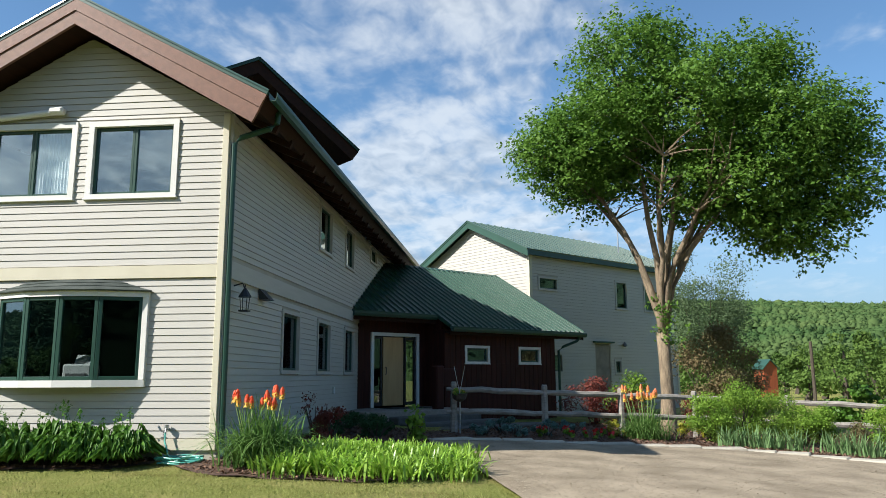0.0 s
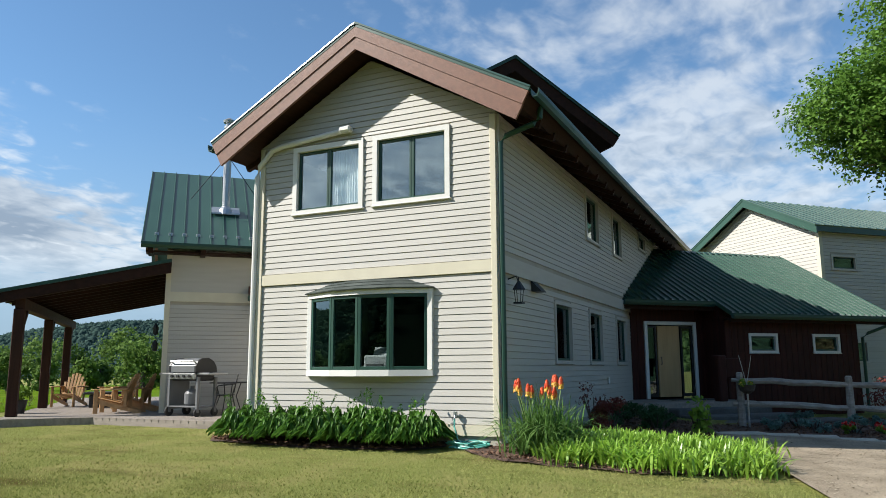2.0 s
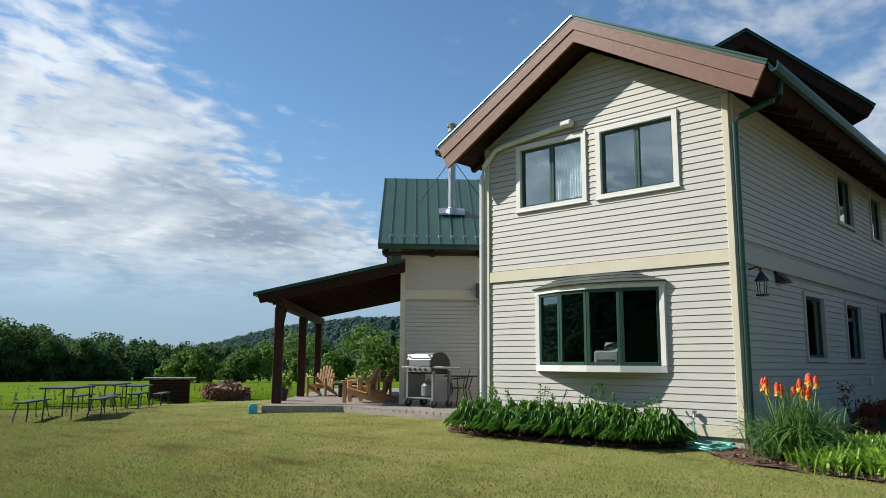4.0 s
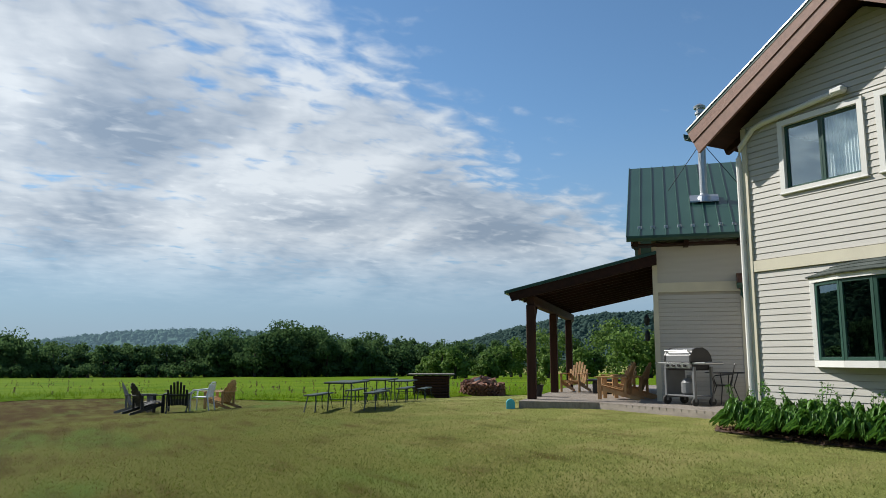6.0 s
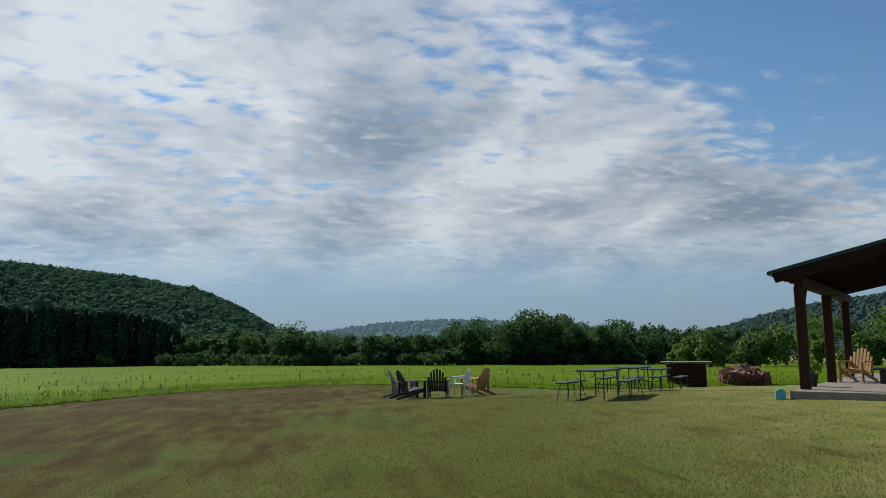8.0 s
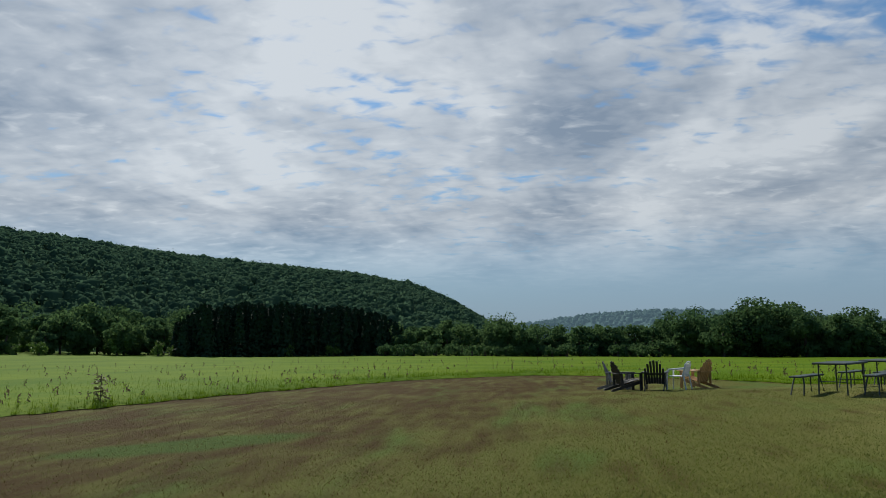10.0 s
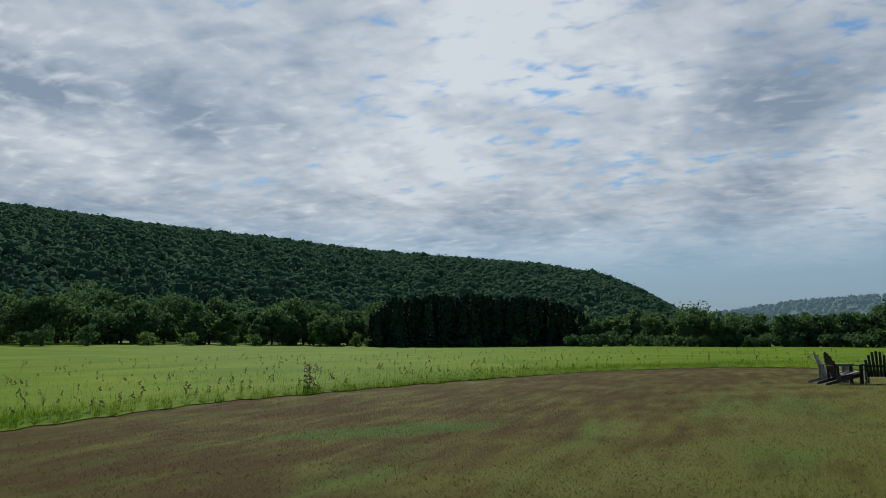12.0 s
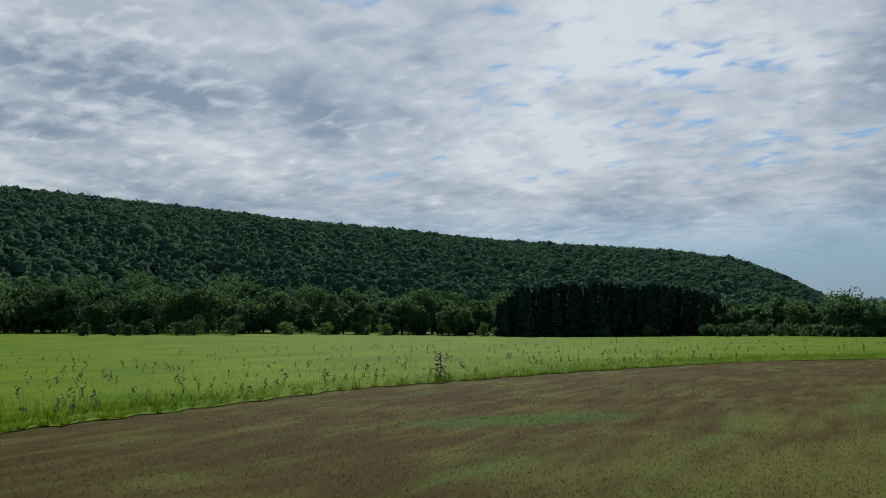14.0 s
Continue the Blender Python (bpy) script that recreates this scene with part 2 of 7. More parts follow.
# brown taken near black to hold the shade under eaves and porch
SOFFIT = material("shade_darkened_brown", (0.036, 0.015, 0.010), (0.022, 0.010, 0.007), 2.0, 40, 0.7, stretch=(6, 0.7, 6), spec=0.15)
ROOFGREEN = material("green_metal_roof", (0.017, 0.064, 0.042), (0.024, 0.078, 0.052), 1.2, 30, 0.34, metal=0.0, bump=0.03, vary=0.04, spec=0.8)
GREENTRIM = material("dark_green_metal", (0.012, 0.05, 0.035), (0.018, 0.065, 0.045), 2, 50, 0.4, bump=0.03, spec=0.5)
BLACKMETAL = material("black_metal", (0.012, 0.012, 0.013), (0.02, 0.02, 0.021), 4, 60, 0.45, bump=0.05)
REDWOOD = material("dark_red_boards", (0.058, 0.014, 0.009), (0.03, 0.008, 0.006), 2.0, 50, 0.65, stretch=(6, 6, 0.7), vary=0.18, spec=0.2)
POSTWOOD = material("timber_post", (0.06, 0.025, 0.015), (0.034, 0.014, 0.009), 2.0, 50, 0.7, stretch=(6, 6, 0.6), vary=0.1, spec=0.2)
DOORWOOD = material("pale_oak_door", (0.58, 0.37, 0.18), (0.48, 0.30, 0.135), 1.5, 40, 0.45, stretch=(6, 6, 0.6), bump=0.06)
DECKWOOD = material("weathered_deck", (0.30, 0.26, 0.22), (0.20, 0.17, 0.14), 3, 60, 0.8, stretch=(0.6, 6, 3), vary=0.12)
RAILWOOD = material("silvered_cedar", (0.36, 0.33, 0.29), (0.20, 0.18, 0.155), 3, 45, 0.85, stretch=(0.7, 6, 6), vary=0.15, bump=0.4)
CHAIRWOOD = material("honey_cedar", (0.50, 0.30, 0.13), (0.38, 0.21, 0.085), 2, 50, 0.6, stretch=(4, 4, 0.7), vary=0.15)
GREYWOOD = material("grey_weathered_wood", (0.27, 0.24, 0.21), (0.18, 0.16, 0.14), 3, 50, 0.8, vary=0.12)
BLACKPAINT = material("black_painted_wood", (0.012, 0.013, 0.016), (0.022, 0.023, 0.027), 4, 60, 0.5, vary=0.1)
WHITEPLASTIC = material("white_plastic", (0.74, 0.75, 0.76), (0.66, 0.67, 0.68), 3, 60, 0.4, bump=0.02)
STEEL = material("brushed_steel", (0.55, 0.55, 0.55), (0.47, 0.47, 0.47), 3, 80, 0.32, metal=0.9, bump=0.03)
GALV = material("galvanised_pipe", (0.46, 0.48, 0.50), (0.38, 0.40, 0.42), 6, 60, 0.38, metal=0.8, bump=0.04)
GREYPAINT = material("grey_enamel", (0.16, 0.165, 0.17), (0.13, 0.135, 0.14), 3, 60, 0.4, bump=0.03)
RUBBER = material("black_rubber", (0.015, 0.015, 0.015), (0.025, 0.025, 0.025), 8, 70, 0.8)
TABLETOP = material("dark_green_tabletop", (0.018, 0.034, 0.028), (0.03, 0.048, 0.04), 3, 60, 0.6, vary=0.08)
TUBE = material("dark_tube_steel", (0.05, 0.065, 0.06), (0.035, 0.045, 0.042), 6, 60, 0.45, metal=0.3)
BARK = material("furrowed_bark", (0.30, 0.23, 0.15), (0.16, 0.12, 0.08), 5, 22, 0.9, stretch=(3, 3, 0.6), bump=0.9)
DARKBARK = material("dark_bark", (0.09, 0.07, 0.05), (0.05, 0.04, 0.03), 5, 22, 0.9, stretch=(3, 3, 0.6), bump=0.6)
LEAF = material("elm_leaves", (0.075, 0.165, 0.024), (0.14, 0.26, 0.04), 0.8, 7, 0.5, bump=0, vary=0.2, translucent=0.4, spec=0.25)
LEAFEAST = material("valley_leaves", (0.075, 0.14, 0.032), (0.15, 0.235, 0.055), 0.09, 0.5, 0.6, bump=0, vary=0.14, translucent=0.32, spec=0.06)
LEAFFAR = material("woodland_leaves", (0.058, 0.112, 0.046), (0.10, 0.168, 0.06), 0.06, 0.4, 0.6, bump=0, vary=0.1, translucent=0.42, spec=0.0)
GREYLEAF = material("willow_leaves", (0.11, 0.17, 0.085), (0.15, 0.22, 0.11), 2, 15, 0.6, bump=0, vary=0.25, translucent=0.3, spec=0.08)
# leaf green shifted a little blue for the haze of distance
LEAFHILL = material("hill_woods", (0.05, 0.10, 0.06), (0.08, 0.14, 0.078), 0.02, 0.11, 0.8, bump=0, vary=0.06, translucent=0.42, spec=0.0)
# haze of distance put in as a bluish base and a faint glow
AIRRIDGE = material("haze_glow_ridge", (0.06, 0.105, 0.09), (0.08, 0.13, 0.11), 0.01, 0.06, 0.9, bump=0, vary=0.05, spec=0.0)
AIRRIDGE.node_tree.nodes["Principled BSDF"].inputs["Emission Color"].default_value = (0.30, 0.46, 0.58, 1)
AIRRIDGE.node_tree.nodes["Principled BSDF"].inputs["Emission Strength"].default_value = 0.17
# lighter, yellower leaf copy; sunlight on the east slope is partly in its colour
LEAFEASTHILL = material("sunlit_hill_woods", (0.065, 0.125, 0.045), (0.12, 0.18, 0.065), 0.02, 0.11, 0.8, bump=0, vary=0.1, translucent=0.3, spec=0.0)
# foliage turned blue-grey: the north hill's haze is put into the leaf colour
LEAFHAZED = material("haze_tinted_woods", (0.06, 0.105, 0.09), (0.08, 0.13, 0.11), 0.01, 0.06, 0.9, bump=0, vary=0.05, translucent=0.42, spec=0.0)
SPRUCE = material("spruce_needles", (0.02, 0.044, 0.022), (0.03, 0.06, 0.027), 0.1, 1.0, 0.7, bump=0, vary=0.3, spec=0.08)
HOSTA = material("hosta_leaves", (0.065, 0.16, 0.02), (0.11, 0.24, 0.035), 3, 30, 0.45, bump=0.1, vary=0.25, translucent=0.3, spec=0.25)
LILY = material("daylily_leaves", (0.17, 0.33, 0.035), (0.34, 0.52, 0.075), 3, 30, 0.36, bump=0, vary=0.3, translucent=0.35, spec=0.5)
IRIS = material("grey_green_blades", (0.15, 0.26, 0.10), (0.21, 0.33, 0.14), 3, 30, 0.5, bump=0, vary=0.2, translucent=0.3, spec=0.1)
POKERLEAF = material("poker_leaves", (0.09, 0.19, 0.045), (0.15, 0.26, 0.07), 3, 30, 0.5, bump=0, vary=0.2, translucent=0.3, spec=0.08)
SHRUB = material("shrub_leaves", (0.13, 0.25, 0.03), (0.22, 0.35, 0.05), 2, 15, 0.55, bump=0, vary=0.25, translucent=0.35, spec=0.2)
DULLSHRUB = material("brown_green_leaves", (0.15, 0.145, 0.065), (0.18, 0.13, 0.07), 1, 9, 0.6, bump=0, vary=0.3, translucent=0.25, spec=0.08)
REDLEAF = material("barberry_leaves", (0.14, 0.038, 0.034), (0.20, 0.062, 0.042), 3, 20, 0.5, bump=0, vary=0.35, translucent=0.3, spec=0.08)
JUNIPER = material("dark_juniper", (0.03, 0.075, 0.03), (0.05, 0.11, 0.04), 3, 20, 0.6, bump=0, vary=0.25, translucent=0.2, spec=0.08)
YELLOWLEAF = material("golden_leaves", (0.30, 0.30, 0.03), (0.40, 0.38, 0.06), 3, 20, 0.5, bump=0, vary=0.25, translucent=0.3, spec=0.08)
BLUELEAF = material("blue_grey_foliage", (0.10, 0.19, 0.17), (0.15, 0.25, 0.22), 3, 20, 0.6, bump=0, vary=0.25, translucent=0.2, spec=0.08)
ORANGE = material("orange_petals", (0.80, 0.12, 0.02), (0.72, 0.07, 0.02), 6, 40, 0.5, bump=0, vary=0.15, translucent=0.2)
PEACH = material("peach_petals", (0.85, 0.32, 0.10), (0.80, 0.22, 0.08), 6, 40, 0.5, bump=0, vary=0.15, translucent=0.25)
YELLOW = material("yellow_petals", (0.80, 0.50, 0.06), (0.72, 0.40, 0.04), 6, 40, 0.5, bump=0, vary=0.15, translucent=0.2)
REDPETAL = material("red_petals", (0.55, 0.02, 0.015), (0.42, 0.015, 0.015), 6, 40, 0.5, bump=0, vary=0.2)
MULCH = material("bark_mulch", (0.13, 0.075, 0.05), (0.06, 0.035, 0.025), 12, 60, 0.95, bump=0.9)
GRAVEL = material("gravel_drive", (0.36, 0.30, 0.22), (0.20, 0.165, 0.118), 1.3, 70, 0.95, bump=0.35, spec=0.05)
KERBSTONE = material("pale_kerb_stone", (0.46, 0.42, 0.34), (0.33, 0.30, 0.245), 3, 50, 0.9, bump=0.5, vary=0.15)
STEPSTONE = material("bluestone_step", (0.13, 0.13, 0.12), (0.085, 0.085, 0.08), 3, 50, 0.85, bump=0.4, vary=0.15, spec=0.2)
GRASS = material("grass_blades", (0.24, 0.28, 0.08), (0.36, 0.36, 0.13), 0.5, 6, 0.6, bump=0, vary=0.2, translucent=0.42, spec=0.08)
MEADOW = material("meadow_grass", (0.09, 0.178, 0.006), (0.17, 0.255, 0.012), 0.16, 5.0, 0.8, bump=0.3, vary=0.12, translucent=0.35, spec=0.03)
FIREWOOD = material("split_firewood", (0.30, 0.145, 0.085), (0.13, 0.06, 0.04), 3, 30, 0.85, vary=0.3)
HOSE = material("green_garden_hose", (0.10, 0.42, 0.34), (0.08, 0.36, 0.29), 6, 50, 0.4, bump=0.02)
BLUEBOX = material("turquoise_paint", (0.08, 0.46, 0.55), (0.07, 0.40, 0.48), 6, 50, 0.45, bump=0.03)
SHINGLE = material("bay_roof_shingle", (0.095, 0.108, 0.098), (0.055, 0.066, 0.06), 3, 60, 0.9, vary=0.2, spec=0.1)
CURTAIN = material("pale_curtain", (0.84, 0.86, 0.86), (0.74, 0.77, 0.78), 2, 30, 0.8, stretch=(6, 6, 0.3))
# near-black: the rooms' lack of light is put into this colour
ROOM = material("room_shade", (0.035, 0.027, 0.02), (0.025, 0.02, 0.015), 1, 20, 0.9, spec=0.05)
BARNRED = material("red_shed_boards", (0.36, 0.09, 0.03), (0.28, 0.065, 0.025), 2, 40, 0.7, stretch=(6, 6, 0.7), vary=0.1)
PLASTER = material("pale_cushion", (0.60, 0.57, 0.52), (0.50, 0.47, 0.43), 4, 60, 0.85)
LAWN = ground_material()
GLASS = glass_material("window_glass", (0.85, 0.9, 0.9), 0.18)
DARKGLASS = glass_material("shaded_glass", (0.5, 0.55, 0.55), 0.02)


# ---- mesh helpers ----
class Shape:
    """Collects pieces of one mesh."""

    def __init__(self):
        self.v, self.f = [], []

    def add(self, verts, faces):
        k = len(self.v)
        self.v += [tuple(p) for p in verts]
        self.f += [tuple(i + k for i in q) for q in faces]
        return self

    def box(self, lo, hi, m=None, bevel=0.0):
        (a, b, c), (d, e, f) = lo, hi
        if bevel:
            k = min(bevel, (d - a) / 2.2, (e - b) / 2.2, (f - c) / 2.2)
            pts = []
            for z, s in ((c, k), (c + k, 0), (f - k, 0), (f, k)):
                pts += [(a + s + (k if not s else 0), b + s, z), (d - s - (k if not s else 0), b + s, z), (d - s, b + s + (k if not s else 0), z), (d - s, e - s - (k if not s else 0), z),
                        (d - s - (k if not s else 0), e - s, z), (a + s + (k if not s else 0), e - s, z), (a + s, e - s - (k if not s else 0), z), (a + s, b + s + (k if not s else 0), z)]
            faces = [tuple(range(7, -1, -1)), tuple(range(24, 32))]
            for r in range(3):
                faces += [(r * 8 + i, r * 8 + (i + 1) % 8, r * 8 + 8 + (i + 1) % 8, r * 8 + 8 + i) for i in range(8)]
        else:
            pts = [(a, b, c), (d, b, c), (d, e, c), (a, e, c), (a, b, f), (d, b, f), (d, e, f), (a, e, f)]
            faces = [(3, 2, 1, 0), (4, 5, 6, 7), (0, 1, 5, 4), (1, 2, 6, 5), (2, 3, 7, 6), (3, 0, 4, 7)]
        if m is not None:
            pts = [m @ Vector(p) for p in pts]
        return self.add(pts, faces)

    def prism(self, outline, way):
        """A flat outline swept along the vector way."""
        n = len(outline)
        a = [Vector(p) for p in outline]
        b = [p + Vector(way) for p in a]
        return self.add(a + b, [tuple(range(n - 1, -1, -1)), tuple(range(n, 2 * n))] + [(i, (i + 1) % n, n + (i + 1) % n, n + i) for i in range(n)])

    def tube(self, path, radius, sides=8, closed=False):
        """A round bar along a path; radius may be a list."""
        path = [Vector(p) for p in path]
        rr = radius if isinstance(radius, (list, tuple)) else [radius] * len(path)
        rings = []
        for i, p in enumerate(path):
            t = (path[min(i + 1, len(path) - 1)] - path[max(i - 1, 0)]).normalized()
            u = t.cross(Vector((0, 0, 1)) if abs(t.z) < 0.9 else Vector((1, 0, 0))).normalized()
            w = t.cross(u)
            rings.append([p + (u * math.cos(2 * math.pi * k / sides) + w * math.sin(2 * math.pi * k / sides)) * rr[i] for k in range(sides)])
        n = len(path)
        faces = [(r * sides + k, r * sides + (k + 1) % sides, (r + 1) * sides + (k + 1) % sides, (r + 1) * sides + k) for r in range(n - 1) for k in range(sides)]
        faces += [tuple(range(sides - 1, -1, -1)), tuple(range((n - 1) * sides, n * sides))]
        return self.add([p for r in rings for p in r], faces)

    def lathe(self, profile, sides=16, m=None):
        pts = [(r * math.cos(2 * math.pi * k / sides), r * math.sin(2 * math.pi * k / sides), z) for r, z in profile for k in range(sides)]
        if m is not None:
            pts = [m @ Vector(p) for p in pts]
        n = len(profile)
        faces = [(r * sides + k, r * sides + (k + 1) % sides, (r + 1) * sides + (k + 1) % sides, (r + 1) * sides + k) for r in range(n - 1) for k in range(sides)]
        faces += [tuple(range(sides - 1, -1, -1)), tuple(range((n - 1) * sides, n * sides))]
        return self.add(pts, faces)


def part(name, shape, mat, parent=None, label="", smooth=False):
    me = bpy.data.meshes.new(name)
    me.from_pydata(shape.v, [], shape.f)
    me.materials.append(mat)
    if smooth:
        me.shade_smooth()
    ob = new(name, me)
    ob.parent = parent
    if label:
        tagged(ob, label)
    return ob


def arrays(name, verts, faces, mat, parent=None, label="", smooth=False):
    """A mesh from numpy arrays, all faces with the same number of corners."""
    me = bpy.data.meshes.new(name)
    n, k = faces.shape
    me.vertices.add(len(verts))
    me.vertices.foreach_set("co", np.ascontiguousarray(verts, dtype=np.float32).ravel())
    me.loops.add(n * k)
    me.loops.foreach_set("vertex_index", np.ascontiguousarray(faces, dtype=np.int32).ravel())
    me.polygons.add(n)
    me.polygons.foreach_set("loop_start", np.arange(0, n * k, k, dtype=np.int32))
    me.update(calc_edges=True)
    me.validate()
    me.materials.append(mat)
    if smooth:
        me.shade_smooth()
    ob = new(name, me)
    ob.parent = parent
    if label:
        tagged(ob, label)
    return ob


def thing(name, label, category, m=None, group="", kind=""):
    ob = new(name)
    if m is not None:
        ob.matrix_basis = m
    return tagged(ob, label, category, group, kind)


RNG = np.random.default_rng(7)


def leaf_cards(points, normals, length, width, rng):
    """Pointed four-cornered leaves at points, facing roughly along normals, each turned by chance."""
    n = len(points)
    nrm = normals + rng.normal(0, 0.55, (n, 3))
    nrm /= np.linalg.norm(nrm, axis=1, keepdims=True) + 1e-9
    side = np.cross(nrm, rng.normal(0, 1, (n, 3)))
    side /= np.linalg.norm(side, axis=1, keepdims=True) + 1e-9
    along = np.cross(nrm, side)
    s = rng.uniform(0.65, 1.3, (n, 1))
    a, b = along * length * s * 0.5, side * width * s * 0.5
    v = np.stack([points - a, points + b - a * 0.1 + nrm * 0.12 * length, points + a, points - b - a * 0.1 + nrm * 0.12 * length], 1).reshape(-1, 3)
    return v, np.arange(4 * n).reshape(n, 4)


def lobes(centre, radii, count, rng, spread=0.7):
    """Centres and radii of the rounded masses that make up a crown."""
    d = rng.normal(0, 1, (count, 3))
    d /= np.linalg.norm(d, axis=1, keepdims=True)
    r = rng.uniform(0.25, 1.0, (count, 1)) ** 0.5 * spread
    return np.array(centre) + d * r * np.array(radii), rng.uniform(0.28, 0.48, count) * min(radii)


def crown(centre, radii, count, leaves, rng, spread=0.75, shell=0.35):
    c, r = lobes(centre, radii, count, rng, spread)
    k = rng.integers(0, count, leaves)
    d = rng.normal(0, 1, (leaves, 3))
    d[:, 2] += 0.25
    d /= np.linalg.norm(d, axis=1, keepdims=True)
    rad = r[k, None] * (1 - shell * rng.uniform(0, 1, (leaves, 1)) ** 2) * (1 + 0.18 * rng.normal(0, 1, (leaves, 1)))
    return c[k] + d * rad * np.array([1, 1, 0.8]), d


def blades(bases, length, width, lean, rng, segments=3, droop=0.6, lance=False):
    """Arching grass-like blades that grow from bases."""
    n = len(bases)
    az = rng.uniform(0, 2 * math.pi, n)
    out = np.stack([np.cos(az), np.sin(az), np.zeros(n)], 1)
    side = np.stack([-np.sin(az), np.cos(az), np.zeros(n)], 1)
    ln = length * rng.uniform(0.6, 1.25, n)[:, None]
    le = lean * rng.uniform(0.2, 1.4, n)[:, None]
    vs = []
    for i in range(segments + 1):
        t = i / segments
        mid = bases + out * ln * le * (t ** 1.6) + np.array([0, 0, 1.0]) * ln * (t - droop * le * t ** 2.6)
        w = side * width * (0.25 + 0.75 * math.sin(math.pi * (0.08 + 0.9 * t)) if lance else 1 - 0.92 * t ** 2) * 0.5
        vs += [mid - w, mid + w]
    v = np.stack(vs, 1).reshape(-1, 3)
    k = 2 * (segments + 1)
    base = np.arange(n)[:, None] * k
    f = np.concatenate([base + np.array([2 * i, 2 * i + 1, 2 * i + 3, 2 * i + 2]) for i in range(segments)], 0)
    return v, f


def lift(x, y):
    """Height of the ground: level round the house, falling gently to the meadow."""
    dx = np.maximum(np.maximum(-14 - x, x - 4), 0)
    dy = np.maximum(-y, 0)
    d = np.hypot(dx, dy)
    z = 0.05 - 0.05 * np.minimum(d, 12) - 0.014 * np.maximum(d - 12, 0)
    e = np.clip((x - 1.0) / 3.0, 0, 1)
    z = z - 0.12 * e * e * (3 - 2 * e) * np.exp(-np.maximum(d - 8, 0) / 10)
    # the far meadow climbs towards the foot of the long hill and dips a little before the maples
    z = z + 0.031 * np.clip(-y - 75, 0, 120)
    return z - 0.35 * np.clip((y + 40) / 50, 0, 1) * np.clip((-x - 40) / 60, 0, 1)


def on_ground(x, y, up=0.0):
    return (x, y, float(lift(np.array(float(x)), np.array(float(y)))) + up)


# ---- ground, meadow, hills ----
CX, CY, CZ = 4.0, -10.8, 1.2


def polar(az, dist):
    a = math.radians(az)
    return CX - math.sin(a) * dist, CY + math.cos(a) * dist


def build_ground():
    rings = [0.0] + [0.6 * 1.09 ** i for i in range(100)]
    rings = [r for r in rings if r < 3400] + [3400]
    sides = 180
    ang = np.linspace(0, 2 * np.pi, sides, endpoint=False)
    rr, aa = np.meshgrid(np.array(rings[1:]), ang, indexing="ij")
    x, y = CX + rr * np.cos(aa), CY + rr * np.sin(aa)
    far = np.minimum(1, 260 / np.maximum(rr, 1))
    z = lift(CX + rr * far * np.cos(aa), CY + rr * far * np.sin(aa))
    v = np.concatenate([[[CX, CY, float(lift(np.array(CX), np.array(CY)))]], np.stack([x, y, z], -1).reshape(-1, 3)])
    f = []
    for i in range(len(rings) - 2):
        for k in range(sides):
            k2 = (k + 1) % sides
            f.append((1 + i * sides + k, 1 + (i + 1) * sides + k, 1 + (i + 1) * sides + k2, 1 + i * sides + k2))
    for k in range(sides):
        f.append((0, 1 + k, 1 + (k + 1) % sides, 0))
    s = Shape()
    s.v, s.f = [tuple(p) for p in v], [q if q[0] != q[3] else q[:3] for q in f]
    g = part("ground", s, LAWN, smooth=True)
    return tagged(g, "mown lawn, green near the house and scorched brown beyond", "lawn", kind="structure")


build_ground()

# bearing and dip of the mown edge, seen from the lawn
EDGE = [(175, 7.0), (160, 6.95), (151, 6.75), (140.5, 6.03), (128.4, 4.97), (120.5, 4.56), (111.1, 3.9), (99.0, 3.08), (90.0, 2.76), (84.8, 2.78), (75.4, 3.04), (71.1, 3.2), (65, 3.05), (59.4, 2.8), (48.0, 2.4), (30, 2.3)]


def edge_distance(az):
    dip = np.interp(az, [e[0] for e in EDGE[::-1]], [e[1] for e in EDGE[::-1]])
    dist = 25.0
    for _ in range(12):
        x, y = polar(az, dist)
        dist = (CZ - float(lift(np.array(x), np.array(y)))) / math.tan(math.radians(dip))
    return dist


